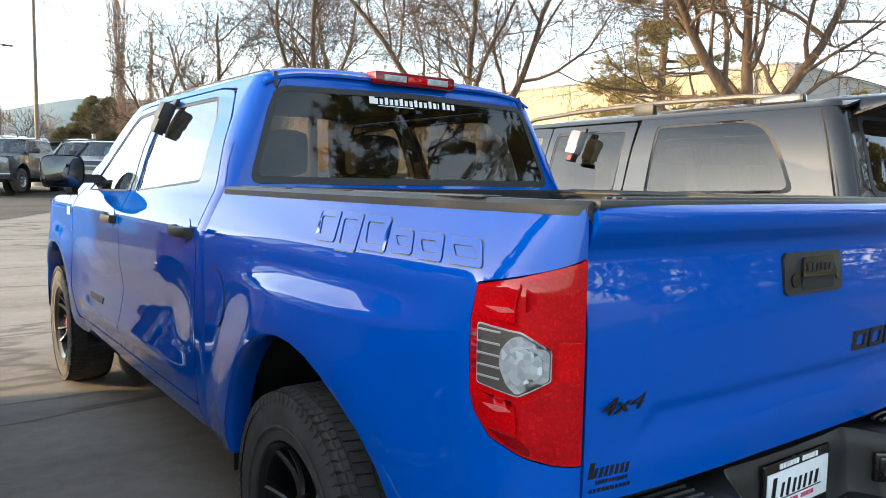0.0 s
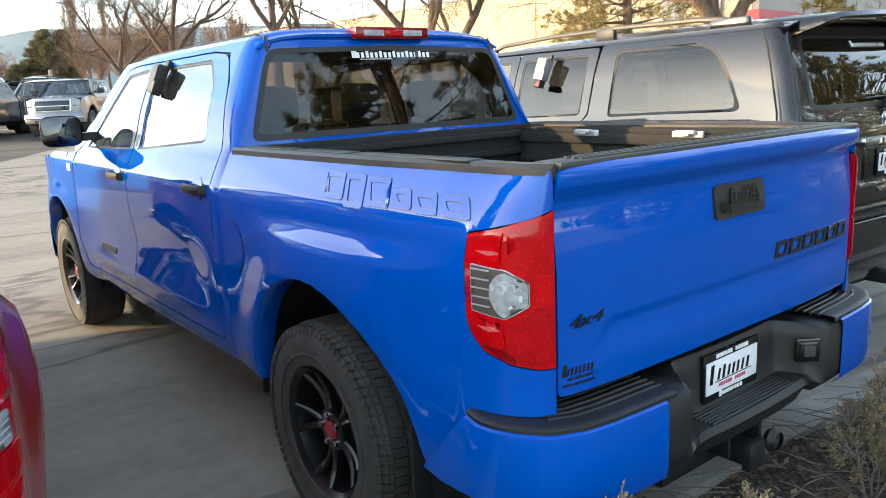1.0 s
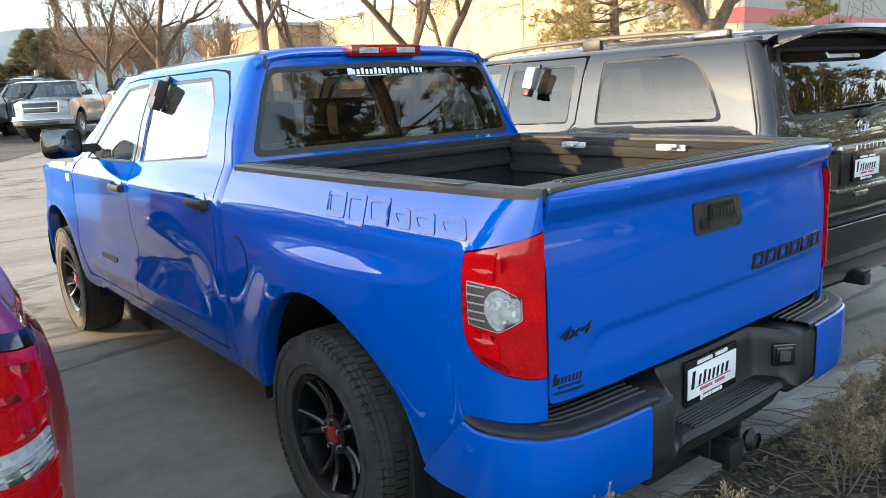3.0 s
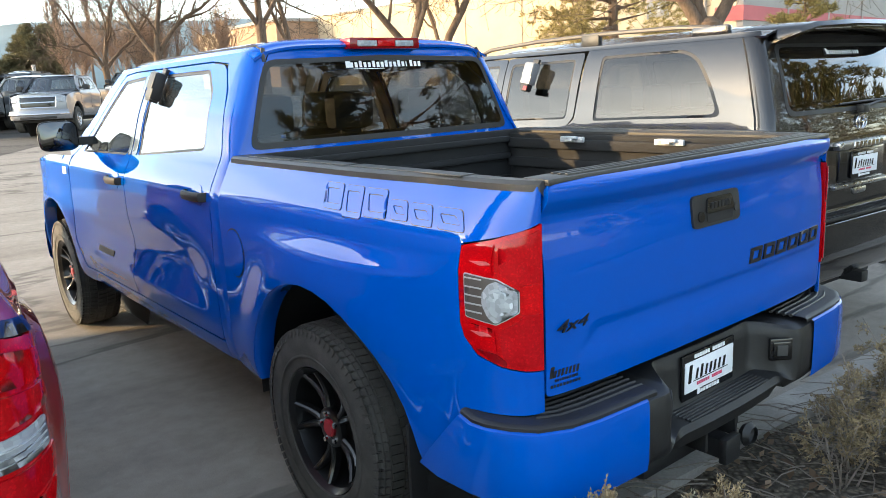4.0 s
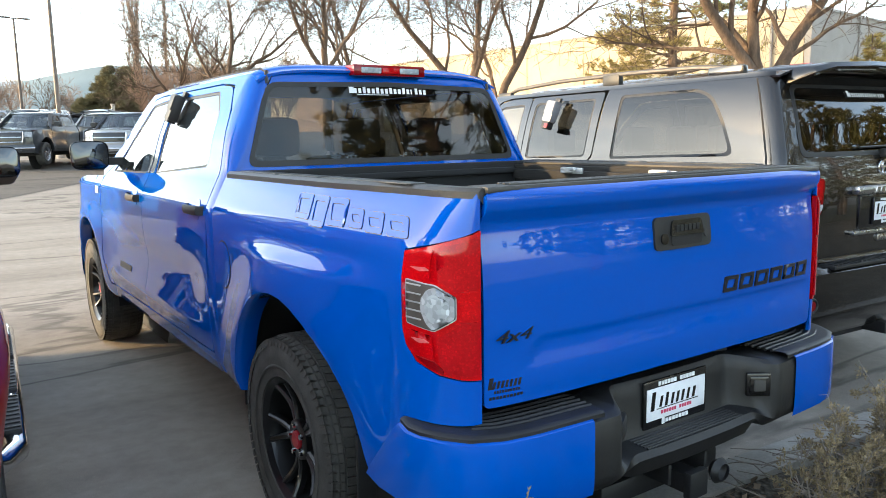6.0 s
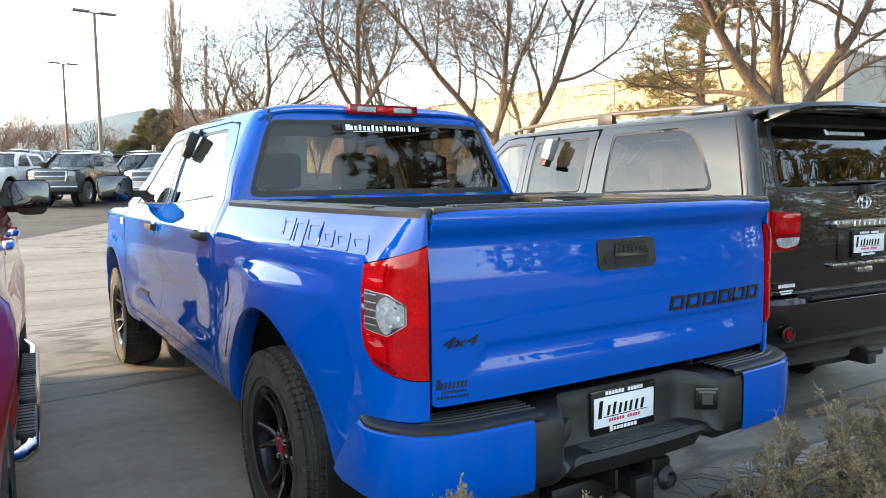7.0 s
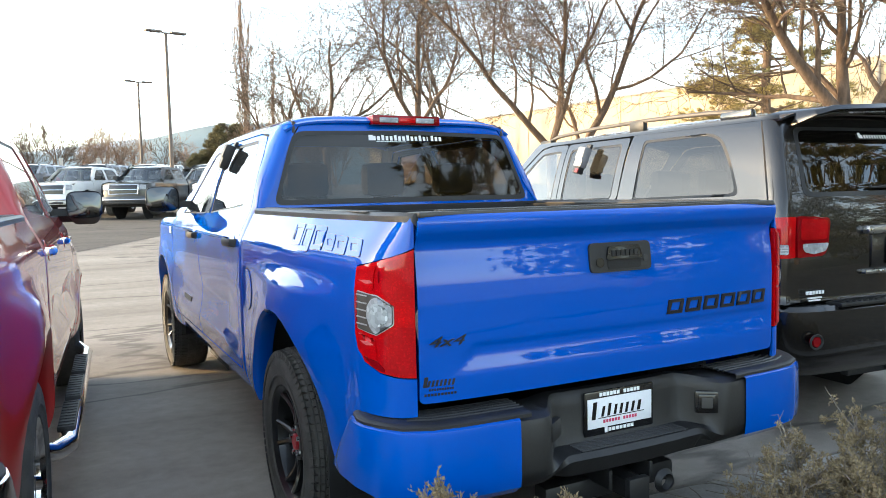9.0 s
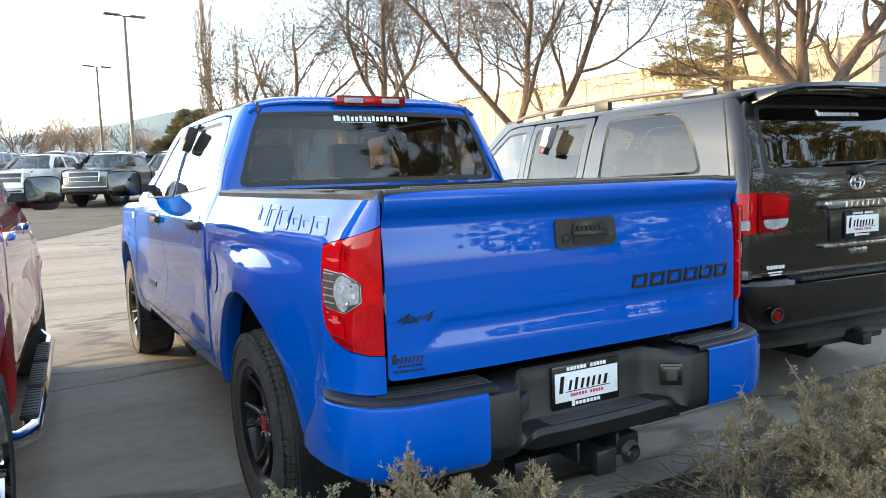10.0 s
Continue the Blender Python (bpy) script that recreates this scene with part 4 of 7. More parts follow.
    for s in (-1, 1):
        part("corner_seal", Shape().tube([back(s * x, z) for x, z in ((0.638, 1.782), (0.640, 1.815), (0.632, 1.84))] + [(s * 0.635, 1.985, roof(0.635, 1.985)[2])], 0.010, 6), BLACK_PLASTIC, rw)
    # brake lamp on the roof edge
    br = part("high_brake_lamp", Shape().box((-0.208, 1.938, 1.832), (0.208, 2.03, 1.886), 0.010), LENS_DEEP, T, "red high brake lamp with clear ends")
    for x0, x1, mt in ((-0.165, -0.055, LENS_CLEAR), (-0.05, 0.05, LENS_RED), (0.055, 0.165, LENS_CLEAR)):
        part("lens", Shape().box((x0, 1.931, 1.844), (x1, 1.945, 1.872), 0.004), mt, br)
    # windscreen and hood
    def screen(x, t):
        return (x * (0.72 - 0.08 * t) / 0.72 * 1.06, 4.46 - 0.66 * t - 0.10 * (x / 0.72) ** 2, 1.30 + 0.54 * t)
    surf(T, "windscreen", [(-0.72, 0.0), (0.72, 0.0), (0.72, 1.0), (-0.72, 1.0)], screen, GLASS_FRONT, -1, step=0.12, thick=0.0).visible_shadow = False

    def hood(x, y):
        return (x, y, 1.325 - 0.10 * smooth(4.5, 5.75, y) - 0.045 * (abs(x) / 0.85) ** 3 + 0.018 * smooth(0.28, 0.22, abs(x)) * smooth(4.6, 4.9, y))
    surf(T, "hood", [(-0.84, 4.40), (0.84, 4.40), (0.83, 5.2), (0.74, 5.62), (0, 5.70), (-0.74, 5.62), (-0.83, 5.2)], hood, paint, 1, step=max(step, 0.07))
    # front end
    def nose(x, z):
        return (x, 5.78 - 0.16 * (abs(x) / 0.85) ** 2.5 - 0.05 * smooth(0.95, 1.22, z), z)
    fr = surf(T, "front_panel", [(-0.84, 0.72), (0.84, 0.72), (0.83, 1.15), (0.60, 1.225), (-0.60, 1.225), (-0.83, 1.15)], nose, paint, -1, step=max(step, 0.08))
    gr = surf(fr, "grille", rounded([(-0.50, 0.80), (0.50, 0.80), (0.54, 1.16), (-0.54, 1.16)], 0.05), nose, GLOSS_BLACK, -1, step=0.12, thick=0.02, lift=0.006)
    bar_mat = CHROME if not hero else GLOSS_BLACK
    for line in [[(x, z) for x in (-0.52, -0.3, 0, 0.3, 0.52)] for z in (0.81, 0.975, 1.15)] + [[(s * 0.53, 0.81), (s * 0.56, 0.98), (s * 0.55, 1.16)] for s in (-1, 1)]:
        part("grille_bar", Shape().tube([nose(*p) for p in line], 0.017, 6).moved(Matrix.Translation((0, 0.012, 0))), bar_mat, gr)
    for s in (-1, 1):
        surf(fr, "headlamp", rounded([(s * 0.60, 0.95), (s * 0.81, 0.97), (s * 0.81, 1.13), (s * 0.60, 1.16)], 0.03), nose, LENS_CLEAR, -1, step=0.08, thick=0.02, lift=0.008)
    fb = Shape()
    fb.loft([[(x, y0 + d, z) for d, z in ((-0.18, 0.72), (0.0, 0.72), (0.03, 0.66), (0.03, 0.52), (0.0, 0.44), (-0.18, 0.42))] for x, y0 in ((-0.93, 5.50), (-0.90, 5.66), (-0.75, 5.78), (-0.4, 5.84), (0, 5.85), (0.4, 5.84), (0.75, 5.78), (0.90, 5.66), (0.93, 5.50))])
    fbo = part("front_bumper", fb, paint, T)
    if not hero:
        part("bumper_strip", Shape().tube([(x, y0 + 0.03, 0.60) for x, y0 in ((-0.90, 5.66), (-0.75, 5.78), (-0.4, 5.84), (0, 5.85), (0.4, 5.84), (0.75, 5.78), (0.90, 5.66))], 0.035, 8), CHROME, fbo)
        part("air_intake", Shape().box((-0.55, 5.80, 0.46), (0.55, 5.876, 0.53), 0.01), BLACK_PLASTIC, fbo)
    # tailgate
    def gate(x, z):
        return (x, gate_y(x, z), z)
    tg = surf(T, "tailgate", rounded([(-0.795, 0.795), (0.795, 0.795), (0.795, 1.386), (-0.795, 1.386)], 0.02, 3), gate, paint, 1, step=0.018 if hero else step, thick=0.03)
    part("tailgate_inner", Shape().box((-0.77, 0.192, 0.80), (0.77, 0.240, 1.375), 0.012), LINER, tg)
    topc = Shape().box((-0.79, 0.150, 1.378), (0.79, 0.245, 1.396), 0.006)
    tcap = part("tailgate_cap", topc, CAP_PLASTIC, tg)
    if fine:
        for yy in (0.165, 0.19, 0.215):
            part("cap_rib", Shape().box((-0.70, yy, 1.394), (0.72, yy + 0.012, 1.401), 0.003), CAP_PLASTIC, tcap)
    # pull handle
    hd = surf(tg, "tailgate_handle", rounded([(-0.15, 1.165), (0.125, 1.165), (0.125, 1.268), (-0.15, 1.268)], 0.022, 4), gate, BLACK_PLASTIC, 1, step=0.05, thick=0.03, lift=0.008, label="satin black tailgate handle")
    if fine:
        surf(hd, "handle_recess", rounded([(-0.075, 1.175), (0.075, 1.175), (0.075, 1.218), (-0.075, 1.218)], 0.012, 3), gate, DARK, 1, step=0.05, thick=0.002, lift=0.0105)
        surf(hd, "handle_lever", rounded([(-0.082, 1.206), (0.082, 1.206), (0.070, 1.255), (-0.070, 1.255)], 0.012, 3), gate, GLOSS_BLACK, 1, step=0.05, thick=0.012, lift=0.015)
        surf(hd, "lock", circle(0.098, 1.205, 0.012, 16), gate, TRIM_GREY, 1, step=0.05, thick=0.004, lift=0.0115)
        surf(hd, "camera_eye", circle(-0.108, 1.200, 0.017, 16), gate, GLOSS_BLACK, 1, step=0.05, thick=0.006, lift=0.012)
        for i in range(6):
            part("embossed_bar", Shape().box((-0.058 + i * 0.02, gate_y(0, 1.23) - 0.0185, 1.221), (-0.044 + i * 0.02, gate_y(0, 1.23) - 0.012, 1.241)), BLACK_PLASTIC, hd)
    # bed box
    box = Shape()
    z0 = 0.86
    box.add([(-0.72, 0.235, z0), (0.72, 0.235, z0), (0.72, 1.83, z0), (-0.72, 1.83, z0), (-0.72, 0.235, 1.38), (0.72, 0.235, 1.38), (0.72, 1.83, 1.38), (-0.72, 1.83, 1.38)],
            [(0, 1, 2, 3), (0, 3, 7, 4), (1, 5, 6, 2), (2, 6, 7, 3)])
    liner = part("bed_liner", box, LINER, T, fix=False)
    if fine:
        for i in range(12):
            x = -0.66 + i * 0.12
            part("liner_rib", Shape().box((x, 0.24, z0), (x + 0.06, 1.83, z0 + 0.012), 0.004), LINER, liner)
        for s in (-1, 1):
            a, b = sorted((s * 0.722, s * 0.690))
            for zz in (1.30, 1.20):
                part("liner_rib", Shape().box((a, 0.25, zz), (b, 1.82, zz + 0.05), 0.008), LINER, liner)
            for yy in (0.45, 0.95, 1.45):
                part("liner_rib", Shape().box((a, yy, 0.87), (b, yy + 0.10, 1.19), 0.012), LINER, liner)
            aa, bb = sorted((s * 0.72, s * 0.52))
            part("wheel_housing", Shape().box((aa, 0.80, 0.86), (bb, 1.56, 1.05), 0.05), LINER, liner)
        for zz in (1.33, 1.24, 1.12):
            part("liner_rib", Shape().box((-0.70, 1.80, zz), (0.70, 1.832, zz + 0.03), 0.006), LINER, liner)
    part("bed_bulkhead", Shape().box((-0.80, 1.832, 0.80), (0.80, 1.868, 1.392), 0.006), LINER, T)
    # underside and cabin floor, dash
    under = Shape().box((-0.70, 0.55, 0.33), (0.70, 5.50, 0.62), 0.05)
    under.tube([(-0.8, RA, AXZ), (0.8, RA, AXZ)], 0.07, 10).tube([(-0.8, FA, AXZ), (0.8, FA, AXZ)], 0.05, 10)
    part("chassis", under, DARK, T)
    inner = Shape().box((-0.86, 1.93, 0.60), (-0.82, 4.40, 1.32), 0.01).box((0.82, 1.93, 0.60), (0.86, 4.40, 1.32), 0.01).box((-0.84, 1.93, 0.60), (0.84, 4.4, 0.66), 0.01)
    inner.box((-0.84, 4.05, 0.9), (0.84, 4.42, 1.28), 0.06).box((-0.80, 1.92, 0.66), (0.80, 1.95, 1.36), 0.01)
    part("cabin_shell", inner, TRIM_GREY, T)
    part("headliner", Shape().box((-0.64, 2.02, 1.825), (0.64, 3.70, 1.84), 0.004), TRIM_GREY, T)
    if fine:
        seat(T, 0.0, 2.32, 1.45, (-0.48, 0.0, 0.48))
        seat(T, -0.42, 3.30, 0.52, (-0.42,))
        seat(T, 0.42, 3.30, 0.52, (0.42,))
        part("steering_wheel", Shape().tube([(-0.42 + 0.18 * math.cos(a), 3.88 + 0.05 * math.sin(a), 1.22 + 0.17 * math.sin(a)) for a in [2 * math.pi * i / 24 for i in range(25)]], 0.016, 8), BLACK_PLASTIC, T)
    rear_bumper(T, paint if not chrome else CHROME, BLACK_PLASTIC if not chrome else CHROME, fine)
    ex = Shape().lathe([(0.20, 0.035), (0.42, 0.035), (0.42, 0.031), (0.20, 0.031)], 20, "y", (-0.70, 0, 0.40))
    part("tailpipe", ex, ALLOY, T)
    return T, tg, gw, back, gate, sm

# ---- estate car with a tall body ----
Q_SIDE = pchip([0.40, 0.50, 0.62, 0.80, 0.95, 1.10, 1.20, 1.30, 1.38, 1.50, 1.65, 1.78, 1.86], [0.90, 0.945, 0.965, 0.968, 0.966, 0.968, 0.965, 0.950, 0.932, 0.903, 0.862, 0.815, 0.775])
Q_REAR = pchip([0.38, 0.50, 0.62, 0.72, 0.77, 0.79, 0.82, 1.0, 1.2, 1.36, 1.5, 1.7, 1.86], [0.09, 0.03, 0.01, 0.0, 0.01, 0.09, 0.105, 0.10, 0.105, 0.125, 0.17, 0.245, 0.33])
Q_RA, Q_FA = 1.13, 4.23


def suv_x(y, z):
    x = Q_SIDE(z)
    fl = 0.0
    for yc in (Q_RA, Q_FA):
        r = math.hypot(y - yc, z - 0.42)
        fl = max(fl, 0.03 * math.exp(-((max(r, 0.50) - 0.50) / 0.09) ** 2))
    x += fl * smooth(1.15, 0.95, z)
    x -= 0.10 * smooth(4.3, 5.2, y) ** 1.5
    x -= 0.05 * smooth(2.4, 3.8, y) * smooth(1.35, 1.6, z)
    return x


def suv_map(s):
    def f(u, z):
        yr = Q_REAR(z)
        y0 = yr + 0.10
        if u >= 0.42:
            k = min(1.0, (u - 0.42) / 0.6)
            y = y0 + (1.02 - y0) * k if k < 1 else u
            return (s * suv_x(y, z), y, z)
        xs = suv_x(y0, z)
        if u > 0.15:
            a = (0.42 - u) / 0.27 * math.pi / 2
            return (s * (xs - 0.06 + 0.06 * math.cos(a)), y0 - (y0 - yr) * math.sin(a), z)
        return (s * max(0.0, xs - 0.06 - (0.15 - u)), yr, z)
    return f


def suv(at, paint, label, step=0.05, fine=True, group="", name="sport_utility_vehicle", style="alloy"):
    T = thing(name, label, "car", group, at=at)

    def rear(x, z):
        return (x, Q_REAR(z) + 0.02 * (abs(x) / 0.8) ** 4, z)
    for s in (-1, 1):
        f = suv_map(s)
        arch = arc(Q_RA, 0.42, 0.47, 172, 8)
        low = [(0.13, 0.80), (0.30, 0.80), (0.50, 0.74), (0.56, 0.50)] + arch + [(1.66, 0.48), (1.66, 1.33), (1.60, 1.375), (1.585, 1.83), (0.13, 1.83)]
        q = [(0.575, 1.395), (1.425, 1.365), (1.44, 1.785), (0.80, 1.79), (0.70, 1.745), (0.625, 1.60)]
        qp = surf(T, "quarter_panel", low, f, paint, s, [rounded(q, [0.05, 0.03, 0.03, 0.1, 0.1, 0.1], 4)], step=step)
        ring = rounded([(0.598, 1.412), (1.408, 1.382), (1.422, 1.77), (0.815, 1.775), (0.718, 1.732), (0.645, 1.592)], [0.05, 0.03, 0.03, 0.1, 0.1, 0.1], 4)
        surf(qp, "window_seal", rounded(q, [0.05, 0.03, 0.03, 0.1, 0.1, 0.1], 4), f, BLACK_PLASTIC, s, [ring], step=0.1, lift=-0.003)
        surf(qp, "quarter_window", ring, f, GLASS_DARK, s, step=0.1, thick=0.0, lift=-0.005).visible_shadow = False
        rd = [(1.67, 0.56), (2.42, 0.56), (2.42, 1.82), (1.61, 1.82), (1.61, 1.385), (1.67, 1.33)]
        fd = [(2.43, 0.56), (3.45, 0.56), (3.55, 0.80), (3.56, 1.30), (3.40, 1.36), (3.12, 1.62), (2.85, 1.80), (2.70, 1.82), (2.43, 1.82)]
        for nm, line, hole, hy in (("rear_door", rd, [(1.68, 1.375), (2.36, 1.355), (2.36, 1.775), (1.68, 1.78)], 1.80), ("front_door", fd, [(2.50, 1.355), (3.36, 1.34), (3.10, 1.58), (2.80, 1.765), (2.50, 1.775)], 2.60)):
            dr = surf(T, nm, rounded(line, 0.03, 3), f, paint, s, [rounded(hole, 0.04, 4)], step=step)
            mid = sum(p[0] for p in hole) / len(hole)
            inn = rounded([(a + (0.016 if a < mid else -0.016), b + (0.014 if b < 1.5 else -0.014)) for a, b in hole], 0.03, 4)
            surf(dr, "window_seal", rounded(hole, 0.04, 4), f, BLACK_PLASTIC, s, [inn], step=0.1, lift=-0.003)
            surf(dr, "side_window", inn, f, GLASS_DARK if nm == "rear_door" else GLASS_SIDE, s, step=0.1, thick=0.0, lift=-0.005).visible_shadow = False
            if fine:
                hb = Shape()
                hb.loft([[(s * (suv_x(hy + dy, 1.16) + o), hy + dy, 1.16 + dz) for o, dz in ((0.0, -0.018), (0.03, -0.014), (0.03, 0.014), (0.0, 0.018))] for dy in (-0.11, -0.06, 0.06, 0.11)], closed=True, caps=True)
                part("handle", hb, paint, dr)
        surf(T, "pillar_trim", [(2.42, 0.48), (2.428, 0.48), (2.428, 1.82), (2.42, 1.82)], f, BLACK_PLASTIC, s, step=0.2, lift=-0.006)
        surf(T, "rocker", [(1.66, 0.46), (3.55, 0.46), (3.55, 0.55), (1.66, 0.55)], f, paint, s, step=step)
        fen = [(3.57, 1.30), (3.565, 0.80), (3.47, 0.55), (3.56, 0.46)] + arc(Q_FA, 0.42, 0.47, 174, 6) + [(4.95, 0.55), (5.0, 1.0), (4.8, 1.16), (4.2, 1.22)]
        surf(T, "fender", fen, f, paint, s, step=step)
        surf(T, "screen_pillar", [(2.86, 1.812), (3.13, 1.632), (3.41, 1.372), (3.58, 1.31), (3.62, 1.36), (3.20, 1.66), (2.98, 1.86), (0.20, 1.86), (0.20, 1.832), (2.72, 1.832)], f, paint, s, step=step)
        for yc in (Q_RA, Q_FA):
            lin = Shape()
            lin.loft([[(s * x, yc + 0.49 * math.cos(a), 0.42 + 0.49 * math.sin(a)) for x in (0.93, 0.55)] for a in [radians(-5 + 190 * i / 20) for i in range(21)]])
            lin.add([(s * 0.55, yc + 0.50 * math.cos(a), 0.42 + 0.50 * math.sin(a)) for a in [radians(360 * i / 20) for i in range(20)]], [tuple(range(20))])
            part("wheel_liner", lin, DARK, T)
            wheel(T, s * 0.835, yc, s, style, 0.39, 0.27, small=not fine, spin=40)
        # tail lamp, one half on the body and one on the gate
        lamp = surf(T, "tail_lamp", rounded([(0.42, 1.275), (0.102, 1.28), (0.102, 1.055), (0.40, 1.055)], [0.05, 0.01, 0.01, 0.08], 4), f, LENS_RED, s, step=0.04, thick=0.02, lift=0.006)
        surf(T, "gate_lamp", rounded([(0.095, 1.282), (-0.155, 1.268), (-0.135, 1.10), (-0.105, 1.058), (0.095, 1.055)], [0.01, 0.04, 0.02, 0.03, 0.01], 4), f, LENS_DEEP, s, step=0.04, thick=0.02, lift=0.016)
        if fine:
            surf(lamp, "chrome_lens", rounded([(0.30, 1.13), (0.16, 1.13), (0.16, 1.075), (0.30, 1.075)], 0.02, 3), f, LENS_CLEAR, s, step=0.04, thick=0.003, lift=0.010)
            surf(lamp, "inner_lens", rounded([(0.065, 1.13), (-0.14, 1.13), (-0.115, 1.085), (-0.02, 1.07), (0.05, 1.085)], 0.02, 3), f, LENS_CLEAR, s, step=0.04, thick=0.003, lift=0.021)
            surf(lamp, "stop_lens", rounded([(0.075, 1.268), (-0.130, 1.256), (-0.122, 1.150), (0.075, 1.150)], 0.02, 3), f, LENS_WEAVE, s, step=0.04, thick=0.003, lift=0.021)
            for z in (1.083, 1.097, 1.111):
                surf(lamp, "lens_line", [(0.29, z), (0.17, z), (0.17, z + 0.004), (0.29, z + 0.004)], f, LAMP_SILVER, s, step=0.06, thick=0.002, lift=0.0125)
        surf(qp, "gate_seam", [(0.402, 1.30), (0.42, 1.30), (0.42, 1.825), (0.402, 1.825)], f, DARK, s, step=0.1, thick=0.002, lift=0.0015)
        # roof rail on feet
        rail = Shape()
        pts = [(s * (0.715 - 0.02 * smooth(1.5, 3.2, y)), y, z) for y, z in ((0.56, 1.875), (0.72, 1.912), (0.9, 1.926), (1.5, 1.938), (2.2, 1.934), (2.75, 1.91), (2.95, 1.865))]
        rail.tube(pts, [0.014, 0.017, 0.016, 0.016, 0.016, 0.016, 0.012], 8)
        rl = part("roof_rail", rail, RAIL_GREY, T, "satin grey roof rail on dark feet")
        for y0, y1, z0, z1 in ((0.54, 0.80, 1.85, 1.918), (1.55, 1.72, 1.86, 1.944), (2.82, 3.0, 1.82, 1.89)):
            part("rail_foot", Shape().box((min(s * 0.69, s * 0.738), y0, z0), (max(s * 0.69, s * 0.738), y1, z1), 0.022), BLACK_PLASTIC if y0 > 1 else paint, rl)
        sh = Shape()
        rings = []
        for yy, k in ((3.12, 1.0), (3.17, 0.95), (3.24, 0.7)):
            rings.append([(s * 1.08 + 0.12 * k * math.copysign(abs(math.cos(a)) ** 0.5, math.cos(a)), yy, 1.36 + 0.09 * k * math.copysign(abs(math.sin(a)) ** 0.5, math.sin(a))) for a in [2 * math.pi * i / 20 for i in range(20)]])
        sh.loft(rings, closed=True, caps=True).box((min(s * 0.88, s * 1.0), 3.14, 1.30), (max(s * 0.88, s * 1.0), 3.2, 1.34), 0.005)
        part("side_mirror", sh, paint, T)
    # gate with the rear window
    gl = [(-0.755, 1.385), (0.755, 1.385), (0.685, 1.785), (-0.685, 1.785)]
    gate_line = [(-0.88, 0.80), (0.88, 0.80), (0.875, 1.30), (0.815, 1.55), (0.725, 1.835), (-0.725, 1.835), (-0.815, 1.55), (-0.875, 1.30)]
    gt = surf(T, "liftgate", rounded(gate_line, 0.02, 3), rear, paint, 1, [rounded(gl, 0.06, 4)], step=step, lift=0.004)
    inn = rounded([(-0.725, 1.41), (0.725, 1.41), (0.662, 1.765), (-0.662, 1.765)], 0.06, 4)
    surf(gt, "window_seal", rounded(gl, 0.06, 4), rear, BLACK_PLASTIC, 1, [inn], step=0.1, lift=0.006)
    surf(gt, "rear_window", inn, rear, GLASS_DARK, 1, step=0.1, thick=0.0, lift=0.004).visible_shadow = False
    sp = Shape()
    sp.loft([[(x, y0 + dy, z0 + dz) for dy, dz in ((0.0, 0.0), (-0.02, -0.025), (0.02, -0.05), (0.30, -0.045), (0.34, 0.01))] for x, y0, z0 in ((-0.70, 0.30, 1.815), (-0.66, 0.16, 1.865), (-0.55, 0.12, 1.895), (-0.2, 0.10, 1.91), (0.2, 0.10, 1.91), (0.55, 0.12, 1.895), (0.66, 0.16, 1.865), (0.70, 0.30, 1.815))], closed=True, caps=True)
    spo = part("roof_spoiler", sp, paint, T)
    if fine:
        part("stop_lamp", Shape().box((-0.15, 0.095, 1.872), (0.15, 0.13, 1.893), 0.004), LENS_CLEAR, spo)
        wp = Shape().box((-0.03, Q_REAR(1.40) - 0.05, 1.37), (0.05, Q_REAR(1.40), 1.42), 0.012)
        wp.tube([(0.0, Q_REAR(1.42) - 0.035, 1.40), (0.2, Q_REAR(1.43) - 0.03, 1.425), (0.42, Q_REAR(1.44) - 0.022, 1.435)], [0.012, 0.009, 0.006], 6)
        wp.tube([(-0.25, Q_REAR(1.41) - 0.018, 1.432), (0.44, Q_REAR(1.41) - 0.018, 1.442)], 0.007, 6)
        part("wiper", wp, BLACK_PLASTIC, gt)
        ring = Shape()
        for rx, rz, cz in ((0.062, 0.043, 1.315), (0.026, 0.040, 1.317), (0.045, 0.018, 1.333)):
            ring.tube([(rx * math.cos(a), Q_REAR(1.31) - 0.008, cz + rz * math.sin(a)) for a in [2 * math.pi * i / 28 for i in range(29)]], 0.006, 6)
        part("round_emblem", ring, CHROME, gt)
        gar = Shape().box((-0.33, 0.055, 1.165), (0.33, 0.11, 1.215), 0.02)
        part("garnish", gar, ALLOY, gt, "satin silver garnish over the plate")
        nb = Shape()
        for poly in word_bars(7, 0.34, 0.032, 0.15):
            nb.prism([(a - 0.17, b + 1.175) for a, b in poly], lambda a, b, h: (a, 0.056 - h, b), 0.006)
        part("name_bars", nb, CHROME, gt)
        part("plate_recess", Shape().box((-0.27, 0.085, 0.965), (0.27, 0.11, 1.165), 0.015), GLOSS_BLACK, gt)
        part("recess_lip", Shape().box((-0.34, 0.065, 0.935), (0.34, 0.11, 0.962), 0.012), ALLOY, gt)
        plate_with_frame(gt, (0, 0.07, 1.065))
        hb = Shape().box((-0.075, 0.085, 0.885), (0.075, 0.105, 0.925), 0.014)
        part("gate_badge", hb, ALLOY, gt)
        dc = Shape()
        for i in range(6):
            dc.box((-0.78 + i * 0.024, 0.088, 0.845), (-0.764 + i * 0.024, 0.094, 0.865))
        dc.box((-0.77, 0.088, 0.822), (-0.66, 0.094, 0.830)).box((-0.76, 0.088, 0.808), (-0.67, 0.094, 0.816))
        tagged(part("dealer_lettering", dc, DECAL, gt), kind="stuff")
    ub = Shape()
